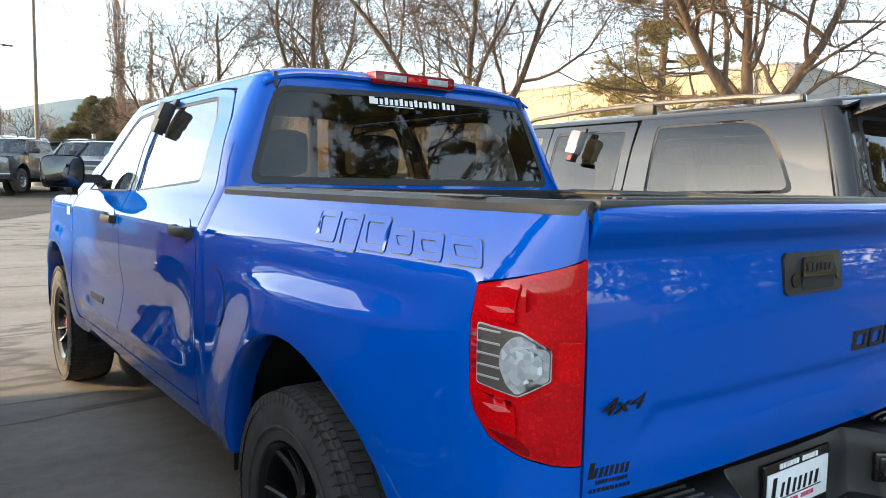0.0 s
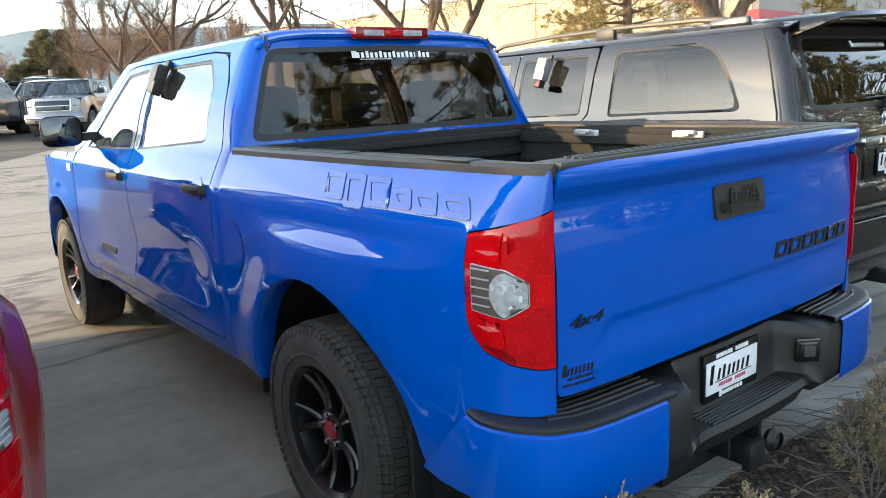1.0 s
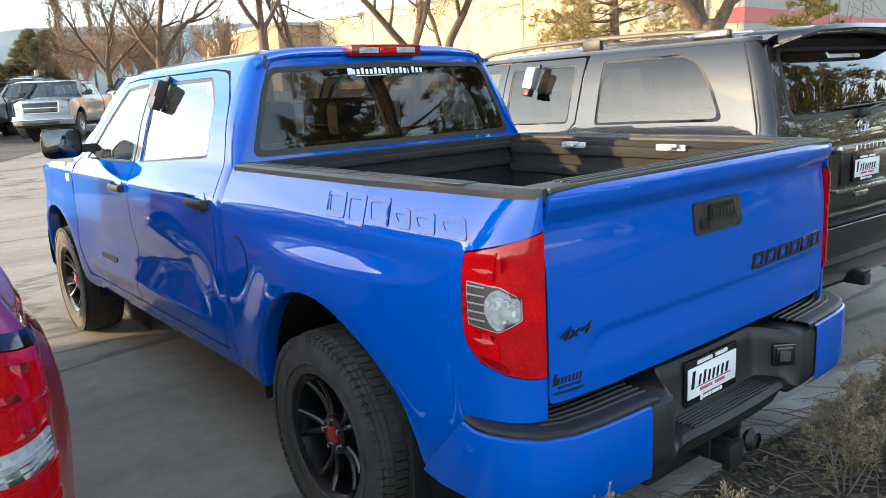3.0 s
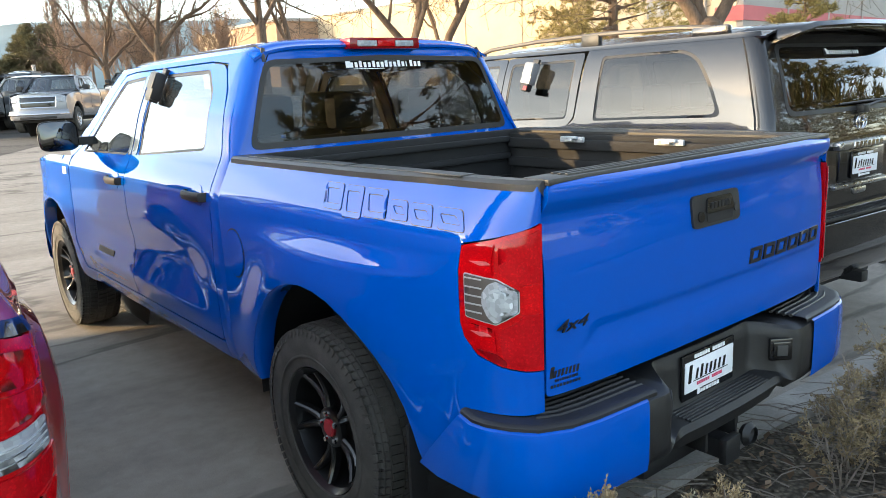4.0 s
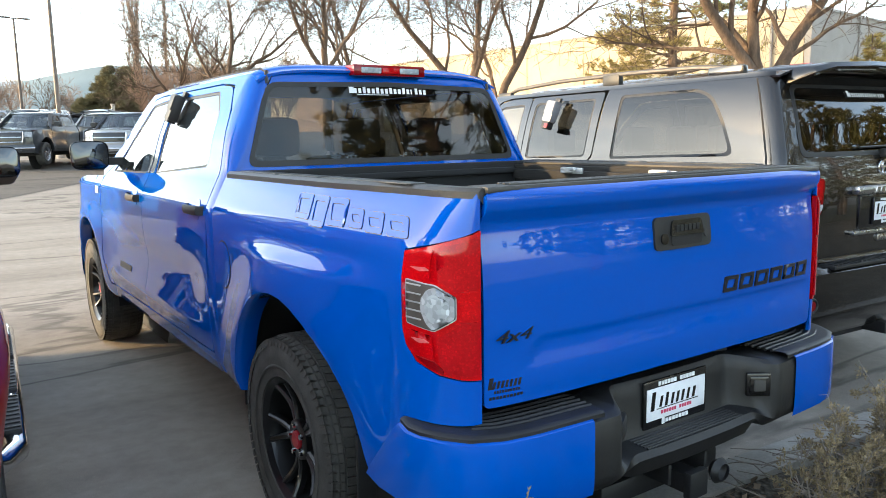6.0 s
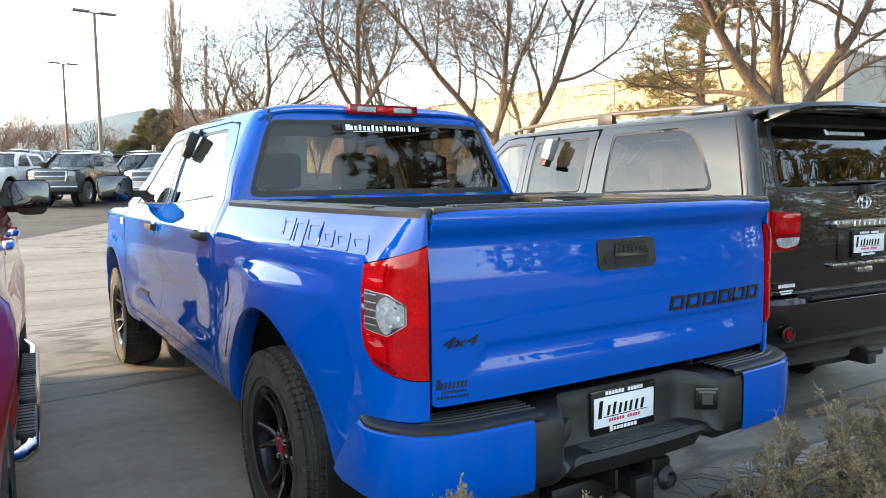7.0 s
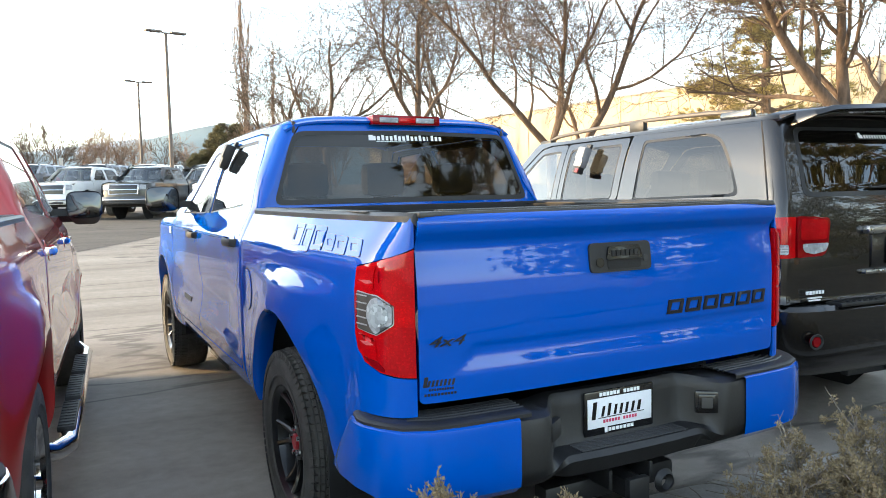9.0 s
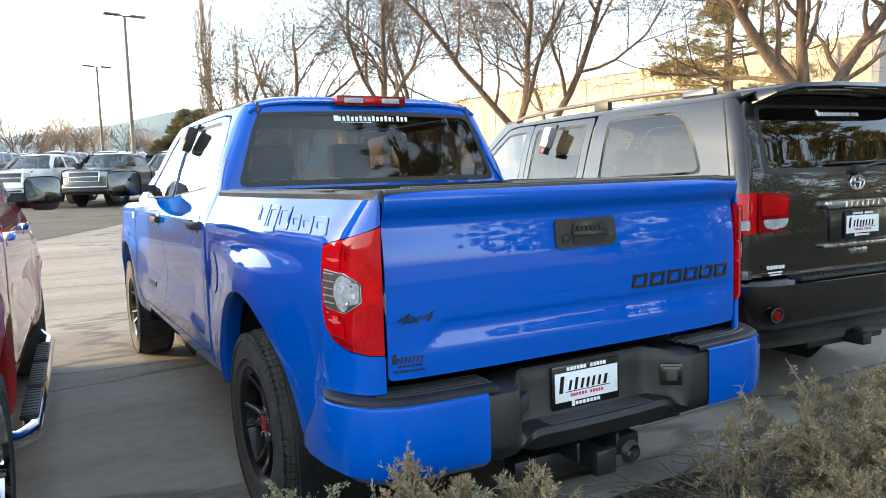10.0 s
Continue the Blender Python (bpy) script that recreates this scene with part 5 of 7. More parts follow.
    for i, (w, h) in enumerate(zip((0.030, 0.018, 0.018, 0.018, 0.018, 0.018, 0.018, 0.014, 0.018, 0.018, 0.018, 0.014, 0.018, 0.006, 0.016, 0.018, 0.024), (0.034,) + (0.022,) * 16)):
        x0 = -0.19 + i * 0.0225
        ub.prism([(x0, 1.722), (x0 + w * 0.75, 1.722), (x0 + w * 0.75, 1.722 + h), (x0, 1.722 + h)], lambda a, b, hh: (a, Q_REAR(b) - 0.010 - hh, b), 0.001)
    if fine:
        tagged(part("window_lettering", ub, DECAL, gt), kind="stuff")
    # rear bumper
    bp = Shape()
    rings = []
    for i in range(25):
        a = math.pi * i / 24
        x, y = -0.955 * math.copysign(abs(math.cos(a)) ** 0.35, math.cos(a)), 0.50 * (1 - math.sin(a) ** 0.30)
        rings.append([(x * k, y + d, z) for k, d, z in ((0.97, 0.11, 0.79), (1.0, 0.02, 0.785), (1.012, 0.0, 0.76), (1.01, 0.0, 0.68), (1.0, 0.012, 0.56), (0.985, 0.04, 0.44), (0.93, 0.10, 0.38))])
    bp.loft(rings)
    bo = part("rear_bumper", bp, paint, T)
    if fine:
        part("bumper_step", Shape().box((-0.62, -0.008, 0.775), (0.62, 0.10, 0.80), 0.012), PAD_PLASTIC, bo)
        rb = Shape()
        for i in range(26):
            rb.box((-0.60 + i * 0.046, 0.0, 0.798), (-0.58 + i * 0.046, 0.085, 0.806), 0.002)
        part("step_ribs", rb, PAD_PLASTIC, bo)
        for s in (-1, 1):
            part("reflector", Shape().lathe([(-0.004, 0.0001), (-0.004, 0.028), (0.02, 0.032)], 20, "y", (s * 0.80, 0.0, 0.60)), LENS_DEEP, bo)
            part("reflector_bezel", Shape().tube([(s * 0.80 + 0.045 * math.cos(a), 0.0, 0.60 + 0.038 * math.sin(a)) for a in [2 * math.pi * i / 24 for i in range(25)]], 0.006, 6), BLACK_PLASTIC, bo)
        part("tow_hitch", Shape().box((-0.04, 0.02, 0.33), (0.04, 0.30, 0.40), 0.008).box((-0.35, 0.16, 0.32), (0.35, 0.22, 0.38), 0.02), BLACK_PLASTIC, T)
        part("tailpipe", Shape().lathe([(0.10, 0.034), (0.40, 0.034), (0.40, 0.03), (0.10, 0.03)], 18, "y", (0.62, 0, 0.34)), ALLOY, T)

    def roof(x, y):
        return (x, y, 1.935 - 0.085 * (abs(x) / 0.775) ** 3.2 - 0.02 * ((y - 1.6) / 1.4) ** 2 - 0.05 * smooth(2.6, 3.0, y))
    surf(T, "roof", [(-0.775, 0.28), (0.775, 0.28), (0.765, 2.6), (0.72, 2.99), (-0.72, 2.99), (-0.765, 2.6)], roof, paint, 1, step=max(step, 0.07))

    def screen(x, t):
        return (x * (1 - 0.08 * t), 3.68 - 0.70 * t - 0.10 * (x / 0.75) ** 2, 1.24 + 0.62 * t)
    surf(T, "windscreen", [(-0.76, 0.0), (0.76, 0.0), (0.76, 1.0), (-0.76, 1.0)], screen, GLASS_FRONT, -1, step=0.15, thick=0.0).visible_shadow = False

    def hood(x, y):
        return (x, y, 1.255 - 0.09 * smooth(3.7, 5.0, y) - 0.05 * (abs(x) / 0.85) ** 3)
    surf(T, "hood", [(-0.86, 3.60), (0.86, 3.60), (0.84, 4.5), (0.74, 4.95), (0, 5.03), (-0.74, 4.95), (-0.84, 4.5)], hood, paint, 1, step=0.1)

    def nose(x, z):
        return (x, 5.12 - 0.20 * (abs(x) / 0.85) ** 2.5 - 0.05 * smooth(0.9, 1.15, z), z)
    fr = surf(T, "front_panel", [(-0.84, 0.42), (0.84, 0.42), (0.83, 1.09), (0.60, 1.155), (-0.60, 1.155), (-0.83, 1.09)], nose, paint, -1, step=0.1)
    surf(fr, "grille", rounded([(-0.42, 0.82), (0.42, 0.82), (0.45, 1.10), (-0.45, 1.10)], 0.05), nose, GLOSS_BLACK, -1, step=0.15, thick=0.02, lift=0.008)
    for s in (-1, 1):
        surf(fr, "headlamp", rounded([(s * 0.50, 0.92), (s * 0.80, 0.94), (s * 0.80, 1.08), (s * 0.50, 1.11)], 0.03), nose, LENS_CLEAR, -1, step=0.1, thick=0.02, lift=0.008)
    part("chassis", Shape().box((-0.78, 0.15, 0.36), (0.78, 4.9, 0.58), 0.04), DARK, T)
    inner = Shape().box((-0.90, 0.40, 0.55), (-0.86, 3.6, 1.34), 0.01).box((0.86, 0.40, 0.55), (0.90, 3.6, 1.34), 0.01).box((-0.88, 0.4, 0.55), (0.88, 3.6, 0.62), 0.01).box((-0.85, 3.2, 0.85), (0.85, 3.6, 1.22), 0.06)
    part("cabin_shell", inner, TRIM_GREY, T)
    part("headliner", Shape().box((-0.70, 0.40, 1.845), (0.70, 2.85, 1.858), 0.004), TRIM_GREY, T)
    if fine:
        for y0, wide, heads in ((0.75, 1.2, (-0.4, 0.4)), (1.65, 1.4, (-0.45, 0.0, 0.45)), (2.55, 0.55, (-0.42,)), (2.551, 0.55, (0.42,))):
            cx = 0 if wide > 0.6 else heads[0]
            sh = Shape().box((cx - wide / 2, y0 - 0.09, 0.80), (cx + wide / 2, y0 + 0.09, 1.38), 0.05).box((cx - wide / 2, y0, 0.65), (cx + wide / 2, y0 + 0.5, 0.85), 0.05)
            st = part("seat", sh, TRIM_GREY, T)
            for hx in heads:
                part("headrest", Shape().box((hx - 0.12, y0 - 0.06, 1.38), (hx + 0.12, y0 + 0.04, 1.58), 0.04), TRIM_GREY, st)
    return T


# ---- materials of the ground and buildings ----


def asphalt_mat(name, tone):
    """tone: scales the worn bitumen colour; a low value paints it as shaded."""
    m, nt, b = mat_base(name)
    v = coords(nt)
    lie = coords(nt, (0.30, 1.25, 1.0))
    big = ramp(nt, noise_node(nt, lie, 0.8, 5.0, 0.6), [(0.28, (0.215, 0.190, 0.163)), (0.5, (0.278, 0.246, 0.210)), (0.72, (0.335, 0.297, 0.254))])
    grit = ramp(nt, noise_node(nt, v, 150.0, 3.0, 0.7), [(0.3, (0.82, 0.82, 0.82)), (0.5, (1.0, 1.0, 1.0)), (0.70, (1.18, 1.17, 1.15))])
    c = mix(nt, 1.0, big, grit, "MULTIPLY")
    mott = ramp(nt, noise_node(nt, v, 9.0, 6.0, 0.7), [(0.3, (0.84, 0.84, 0.84)), (0.7, (1.12, 1.12, 1.12))])
    c = mix(nt, 1.0, c, mott, "MULTIPLY")
    fleck = ramp(nt, noise_node(nt, v, 60.0, 2.0, 0.5), [(0.70, (0, 0, 0)), (0.76, (0.6, 0.6, 0.6))])
    c = mix(nt, fleck, c, (0.50, 0.47, 0.42))
    vor = node(nt, "ShaderNodeTexVoronoi", Scale=0.32)
    vor.feature = "DISTANCE_TO_EDGE"
    warp = nt.nodes.new("ShaderNodeVectorMath")
    warp.operation = "ADD"
    nz = node(nt, "ShaderNodeTexNoise", Scale=1.6, Detail=5.0)
    nt.links.new(lie, nz.inputs["Vector"])
    nt.links.new(lie, warp.inputs[0])
    nt.links.new(nz.outputs["Color"], warp.inputs[1])
    nt.links.new(warp.outputs[0], vor.inputs["Vector"])
    crack = ramp(nt, vor.outputs["Distance"], [(0.0, (0.62, 0.62, 0.62)), (0.006, (0.5, 0.5, 0.5)), (0.016, (0, 0, 0))])
    stain = ramp(nt, noise_node(nt, lie, 0.9, 6.0, 0.6), [(0.54, (0, 0, 0)), (0.70, (0.45, 0.45, 0.45))])
    c = mix(nt, stain, c, (0.13, 0.115, 0.10))
    c = mix(nt, crack, c, (0.06, 0.052, 0.045))
    c = mix(nt, 1.0, c, (tone, tone, tone), "MULTIPLY")
    nt.links.new(c, b.inputs["Base Color"])
    b.inputs["Roughness"].default_value = 0.88
    b.inputs["Specular IOR Level"].default_value = 0.35
    h = nt.nodes.new("ShaderNodeMath")
    h.operation = "MULTIPLY_ADD"
    h.inputs[1].default_value = 0.4
    nt.links.new(noise_node(nt, v, 4.0, 6.0, 0.75), h.inputs[0])
    nt.links.new(noise_node(nt, v, 160.0, 2.0), h.inputs[2])
    bump(nt, b, h.outputs[0], 0.30, 0.008)
    return m


def soil_mat():
    m, nt, b = mat_base("mulch_soil")
    v = coords(nt)
    c1 = ramp(nt, noise_node(nt, v, 3.0, 6.0, 0.7), [(0.3, (0.09, 0.078, 0.064)), (0.55, (0.17, 0.15, 0.12)), (0.75, (0.27, 0.24, 0.20))])
    vor = node(nt, "ShaderNodeTexVoronoi", Scale=45.0)
    nt.links.new(v, vor.inputs["Vector"])
    chip = ramp(nt, vor.outputs["Distance"], [(0.0, (1.4, 1.35, 1.3)), (0.6, (0.5, 0.48, 0.46))])
    nt.links.new(mix(nt, 1.0, c1, chip, "MULTIPLY"), b.inputs["Base Color"])
    b.inputs["Roughness"].default_value = 0.95
    bump(nt, b, vor.outputs["Distance"], 0.9, 0.02)
    return m


def bark_mat(name, lo, hi, scale=9.0):
    m, nt, b = mat_base(name)
    v = coords(nt, (1, 1, 0.25))
    n1 = noise_node(nt, v, scale, 6.0, 0.7)
    nt.links.new(ramp(nt, n1, [(0.3, lo), (0.7, hi)]), b.inputs["Base Color"])
    b.inputs["Roughness"].default_value = 0.92
    bump(nt, b, n1, 0.8, 0.03)
    return m


def leaf_mat(name, lo, hi):
    m, nt, b = mat_base(name)
    g = nt.nodes.new("ShaderNodeNewGeometry")
    nt.links.new(ramp(nt, g.outputs["Random Per Island"], [(0.0, lo), (1.0, hi)]), b.inputs["Base Color"])
    b.inputs["Roughness"].default_value = 0.75
    tr = node(nt, "ShaderNodeBsdfTranslucent")
    nt.links.new(ramp(nt, g.outputs["Random Per Island"], [(0.0, lo), (1.0, hi)]), tr.inputs["Color"])
    mx = nt.nodes.new("ShaderNodeMixShader")
    mx.inputs[0].default_value = 0.25
    nt.links.new(b.outputs[0], mx.inputs[1])
    nt.links.new(tr.outputs[0], mx.inputs[2])
    nt.links.new(mx.outputs[0], nt.nodes["Material Output"].inputs[0])
    return m


ASPHALT = asphalt_mat("worn_asphalt", 1.0)
# same asphalt darkened to stand for the shade before the far rows
ASPHALT_SHADED = asphalt_mat("shaded_asphalt", 0.36)
SOIL = soil_mat()
CONCRETE = plain("kerb_concrete", (0.34, 0.32, 0.29), 0.9, vary=0.25, scale=3.0, bumpy=0.5, fine=70)
STUCCO = plain("tan_wall", (0.52, 0.41, 0.27), 0.9, vary=0.08, scale=0.6, bumpy=0.4, fine=12)
STUCCO_DARK = plain("grey_wall", (0.30, 0.27, 0.24), 0.9, vary=0.10, scale=0.6, bumpy=0.4, fine=12)
RED_BAND = plain("red_band", (0.42, 0.10, 0.10), 0.8, vary=0.12, scale=0.8)
BRICK = plain("brick_wall", (0.34, 0.22, 0.14), 0.9, vary=0.18, scale=1.2)
BARK = bark_mat("grey_brown_bark", (0.06, 0.040, 0.028), (0.19, 0.128, 0.086))
# bark of the far trees, lightened to hold the haze of distance
BARK_HAZY = bark_mat("hazy_far_bark", (0.10, 0.072, 0.054), (0.24, 0.17, 0.125))
TWIG = plain("twig_bark", (0.105, 0.074, 0.050), 0.9, vary=0.25, scale=2.0)
# reddish twigs of the far trees, paled in colour for haze
TWIG_RED_HAZY = plain("hazy_far_twig", (0.30, 0.205, 0.145), 0.9, vary=0.2, scale=2.0)
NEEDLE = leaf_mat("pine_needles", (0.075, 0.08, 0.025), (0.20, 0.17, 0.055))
# lighter, golder copy of the needle colour that carries the sunlight in it
NEEDLE_SUNLIT = leaf_mat("sunlit_pine_needles", (0.15, 0.125, 0.040), (0.42, 0.33, 0.12))
NEEDLE_DARK = leaf_mat("dark_needles", (0.085, 0.082, 0.040), (0.21, 0.18, 0.09))
DRY_TUFT = leaf_mat("dry_tufts", (0.17, 0.130, 0.070), (0.40, 0.31, 0.18))
GREY_TUFT = leaf_mat("grey_green_tufts", (0.15, 0.145, 0.085), (0.38, 0.35, 0.23))
STEM = plain("pale_stems", (0.24, 0.205, 0.17), 0.85, vary=0.25, scale=5.0)
DEAD_LEAF = leaf_mat("dead_leaves", (0.10, 0.06, 0.035), (0.32, 0.23, 0.15))
POLE_METAL = plain("pole_metal", (0.16, 0.13, 0.11), 0.6, 0.3, vary=0.15)
# blue-grey hill colours with the haze of distance mixed in, paler farther off
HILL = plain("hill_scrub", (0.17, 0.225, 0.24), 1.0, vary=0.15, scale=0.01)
HILL_FAR = plain("far_hill_haze", (0.30, 0.36, 0.40), 1.0, vary=0.08, scale=0.005)

# ---- ground, kerb and planting bed ----


def ground_z(x, y):
    """The lot rises gently away from the kerb."""
    return LOT(y)


LOT = pchip([0, 9, 14, 20, 26, 30, 37, 45, 60, 75], [0.0, 0.0, 0.10, 0.34, 0.62, 0.72, 0.95, 1.38, 2.05, 2.45])


grd = Shape()
xs = [-3000, -600, -150, -60, -30, -15, -8, -4, 0, 4, 8, 15, 30, 60, 150, 600, 3000]
ys = [-3000, -600, -150, -60, -30, -12, -6, 0, 0.45, 3, 6, 9, 11, 13, 15, 17, 20, 25, 30, 35, 40, 45, 60, 70, 75, 150, 600, 3000]
grd.add([(x, y, ground_z(x, y)) for y in ys for x in xs], [(j * len(xs) + i, j * len(xs) + i + 1, (j + 1) * len(xs) + i + 1, (j + 1) * len(xs) + i) for j in range(len(ys) - 1) for i in range(len(xs) - 1)])
tagged(part("ground", grd, ASPHALT), "worn patched grey asphalt of a car park", "ground", kind="structure")

# thin dark sheet in place of the shade lying across the lot
lane = Shape()
lane_y = [9, 11, 13, 15, 17, 20, 25, 30, 35]
for y in lane_y:
    e_ = -1.0 + (y - 18.0) * 0.72
    lane.v += [(x, y, ground_z(0, y) + 0.006) for x in (-60.0, -20.0, e_ - 1.0, e_)]
lane.f = [(j * 4 + i, j * 4 + i + 1, j * 4 + i + 5, j * 4 + i + 4) for j in range(len(lane_y) - 1) for i in range(3)]
tagged(part("drive_lane", lane, ASPHALT_SHADED), "dark sheet painting the shade on asphalt before the rows", "lane", kind="structure")

STALL = pose(0, 0.50, 0, 0, 0, -4.0)      # the line of the kerb


def kerb():
    for i in range(14):
        x0 = -21 + i * 3.0
        sh = Shape()
        prof = [(0.0, 0.0), (0.012, 0.10), (0.03, 0.125), (-0.05, 0.135), (-0.15, 0.13), (-0.155, 0.0)]
        sh.loft([[(x, y, z) for y, z in prof] for x in (x0 + 0.004, x0 + 2.996)], caps=True)
        k = part("kerb", sh.moved(STALL), CONCRETE)
        tagged(k, "weathered grey concrete kerb along the planting bed", "kerb", kind="structure")


kerb()
bed = Shape()
rnd = random.Random(3)
nx_, ny_ = 150, 44
for j in range(ny_ + 1):
    for i in range(nx_ + 1):
        x, y = -22 + 44 * i / nx_, -0.14 - 5.0 * (j / ny_) ** 1.3
        z = 0.085 + 0.05 * noise.noise(Vector((x * 0.9, y * 0.9, 0))) + 0.025 * noise.noise(Vector((x * 4, y * 4, 3))) + 0.05 * smooth(0, -1.5, y) - 0.14 * smooth(-4.4, -5.1, y)
        bed.v.append(tuple(STALL @ Vector((x, y, z))))
bed.f = [(j * (nx_ + 1) + i, j * (nx_ + 1) + i + 1, (j + 1) * (nx_ + 1) + i + 1, (j + 1) * (nx_ + 1) + i) for j in range(ny_) for i in range(nx_)]
tagged(part("planting_bed", bed, SOIL), "bare brown mulch of a planting bed behind the kerb", "soil", kind="structure")

# unseen strip of dark ground, added so the tailgate mirrors less brightness
LAWN = plain("dry_lawn", (0.075, 0.072, 0.036), 0.95, vary=0.35, scale=1.2, bumpy=0.8, fine=60)
lw = Shape()
for j in range(13):
    for i in range(41):
        x, y = -60 + 120 * i / 40, -5.0 - 5.0 * j / 12
        lw.v.append(tuple(STALL @ Vector((x, y, 0.05 + 0.03 * noise.noise(Vector((x * 0.3, y * 0.3, 1))) - 0.12 * (j == 12 or i in (0, 40))))))
lw.f = [(j * 41 + i, j * 41 + i + 1, (j + 1) * 41 + i + 1, (j + 1) * 41 + i) for j in range(12) for i in range(40)]
tagged(part("lawn", lw, LAWN), "unseen olive lawn added behind the bed to darken reflections", "lawn", kind="structure")

# ---- parked vehicles ----
hero, gate_part, rear_glass, back_map, gate_map, door_map = pickup(Matrix.Identity(4), BLUE, "bright blue crew cab pickup with black wheels over a kerb", hero=True, step=0.035)


def hero_details():
    for poly in word_bars(6, 0.55, 0.052, 0.2, 0.20):
        (x0, _), (x1, _), (x2, _), (x3, _) = poly
        t = 0.014
        outer = [(x0 + 0.20, 0.992), (x1 + 0.20, 0.992), (x2 + 0.20, 1.044), (x3 + 0.20, 1.044)]
        hole = [(x0 + 0.20 + t, 0.992 + t * 0.8), (x1 + 0.20 - t, 0.992 + t * 0.8), (x2 + 0.20 - t, 1.044 - t * 0.8), (x3 + 0.20 + t, 1.044 - t * 0.8)]
        surf(gate_part, "name_bar", outer, gate_map, EMBLEM_BLACK, 1, [hole], step=0.05, thick=0.006, lift=0.006)
    fc = bpy.data.curves.new("four_by_four", "FONT")
    fc.body, fc.size, fc.extrude, fc.shear, fc.offset = "4x4", 0.058, 0.002, 0.35, 0.0
    tmp = bpy.data.objects.new("four_by_four", fc)
    scene.collection.objects.link(tmp)
    bpy.context.view_layer.update()
    me = bpy.data.meshes.new_from_object(tmp.evaluated_get(bpy.context.evaluated_depsgraph_get()))
    bpy.data.objects.remove(tmp)
    badge = part("drive_badge", me, EMBLEM_BLACK, gate_part, "black 4x4 badge")
    badge.matrix_basis = pose(-0.772, gate_y(-0.7, 1.0) - 0.004, 0.974, 90) @ Matrix.Diagonal((1.45, 0.80, 1, 1))
    db = Shape()
    for i in range(8):
        w = 0.011 if i else 0.018
        db.prism([(-0.785 + i * 0.0135, 0.848), (-0.785 + i * 0.0135 + w * 0.7, 0.848), (-0.779 + i * 0.0135 + w * 0.7, 0.868 if i else 0.880), (-0.779 + i * 0.0135, 0.868 if i else 0.880)], lambda a, b, h: (a, gate_y(a, b) - h, b), 0.0012)
    for i in range(10):
        db.prism([(-0.765 + i * 0.0085, 0.834), (-0.7595 + i * 0.0085, 0.834), (-0.7595 + i * 0.0085, 0.842), (-0.765 + i * 0.0085, 0.842)], lambda a, b, h: (a, gate_y(a, b) - h, b), 0.0012)
        db.prism([(-0.780 + i * 0.011, 0.818), (-0.7725 + i * 0.011, 0.818), (-0.7725 + i * 0.011, 0.826), (-0.780 + i * 0.011, 0.826)], lambda a, b, h: (a, gate_y(a, b) - h, b), 0.0012)
    tagged(part("dealer_lettering", db, EMBLEM_BLACK, gate_part), kind="stuff")
    # bars in the rear window
    ub = Shape()
    for i in range(18):
        x0 = -0.222 + i * 0.0254
        h, w = (0.040, 0.026) if i == 0 else (0.024 if i % 3 else 0.030, 0.016 if i != 14 else 0.006)
        ub.prism([(x0, 1.748), (x0 + w, 1.748), (x0 + w, 1.748 + h), (x0, 1.748 + h)], lambda a, b, hh: (a, back_map(a, b)[1] - 0.002 - hh, b), 0.001)
    ub.prism([(-0.18, 1.740), (0.0, 1.740), (0.0, 1.743), (-0.18, 1.743)], lambda a, b, hh: (a, back_map(a, b)[1] - 0.002 - hh, b), 0.001)
    tagged(part("window_lettering", ub, DECAL, rear_glass), kind="stuff")
    # raised shapes pressed into the bedsides
    for s in (-1, 1):
        for i, (y0, y1, za, zb) in enumerate(((1.055, 0.945, 1.262, 1.342), (0.93, 0.83, 1.245, 1.340), (0.815, 0.71, 1.255, 1.338), (0.685, 0.61, 1.258, 1.313), (0.59, 0.50, 1.252, 1.310), (0.475, 0.375, 1.252, 1.308))):
            t = 0.016
            d = 0.018
            outer = rounded([(y0 - d, za), (y1 - d, za), (y1 + d * 0.4, zb), (y0 + d * 0.4, zb)], 0.012, 3)
            inner = rounded([(y0 - d - t, za + t), (y1 - d + t, za + t), (y1 + d * 0.4 + t, zb - t), (y0 + d * 0.4 - t, zb - t)], 0.008, 3)
            edge = rounded([(y0 - d + 0.002, za - 0.002), (y1 - d - 0.002, za - 0.002), (y1 + d * 0.4 - 0.002, zb + 0.002), (y0 + d * 0.4 + 0.002, zb + 0.002)], 0.012, 3)
            core = rounded([(y0 - d - t - 0.002, za + t + 0.002), (y1 - d + t + 0.002, za + t + 0.002), (y1 + d * 0.4 + t + 0.002, zb - t - 0.002), (y0 + d * 0.4 - t - 0.002, zb - t - 0.002)], 0.008, 3)
            ps = surf(hero, "pressed_shape", outer, bed_map(s), BLUE, s, [inner], step=0.04, thick=0.003, lift=0.0025)
            # black rim paints the line of shade along the pressed edges
            surf(ps, "pressed_edge", edge, bed_map(s), GLOSS_BLACK, s, [core], step=0.04, thick=0.001, lift=0.0008)
    # fuel door, sill badge, cleats, flaps
    fd = surf(hero, "fuel_door", circle(1.755, 1.005, 0.088, 36, 0.098), bed_map(-1), BLUE, -1, step=0.03, thick=0.006, lift=0.004)
    surf(fd, "fuel_door_gap", circle(1.755, 1.005, 0.094, 36, 0.104), bed_map(-1), DARK, -1, step=0.05, thick=0.002, lift=0.001)
    for s in (-1, 1):
        for poly in word_bars(1, 0.36, 0.035, 0.3, 0.0):
            surf(hero, "door_badge", [(3.86 - a * 0.85, b + 0.725) for a, b in poly], side_map(s), EMBLEM_BLACK, s, step=0.06, thick=0.004, lift=0.004)
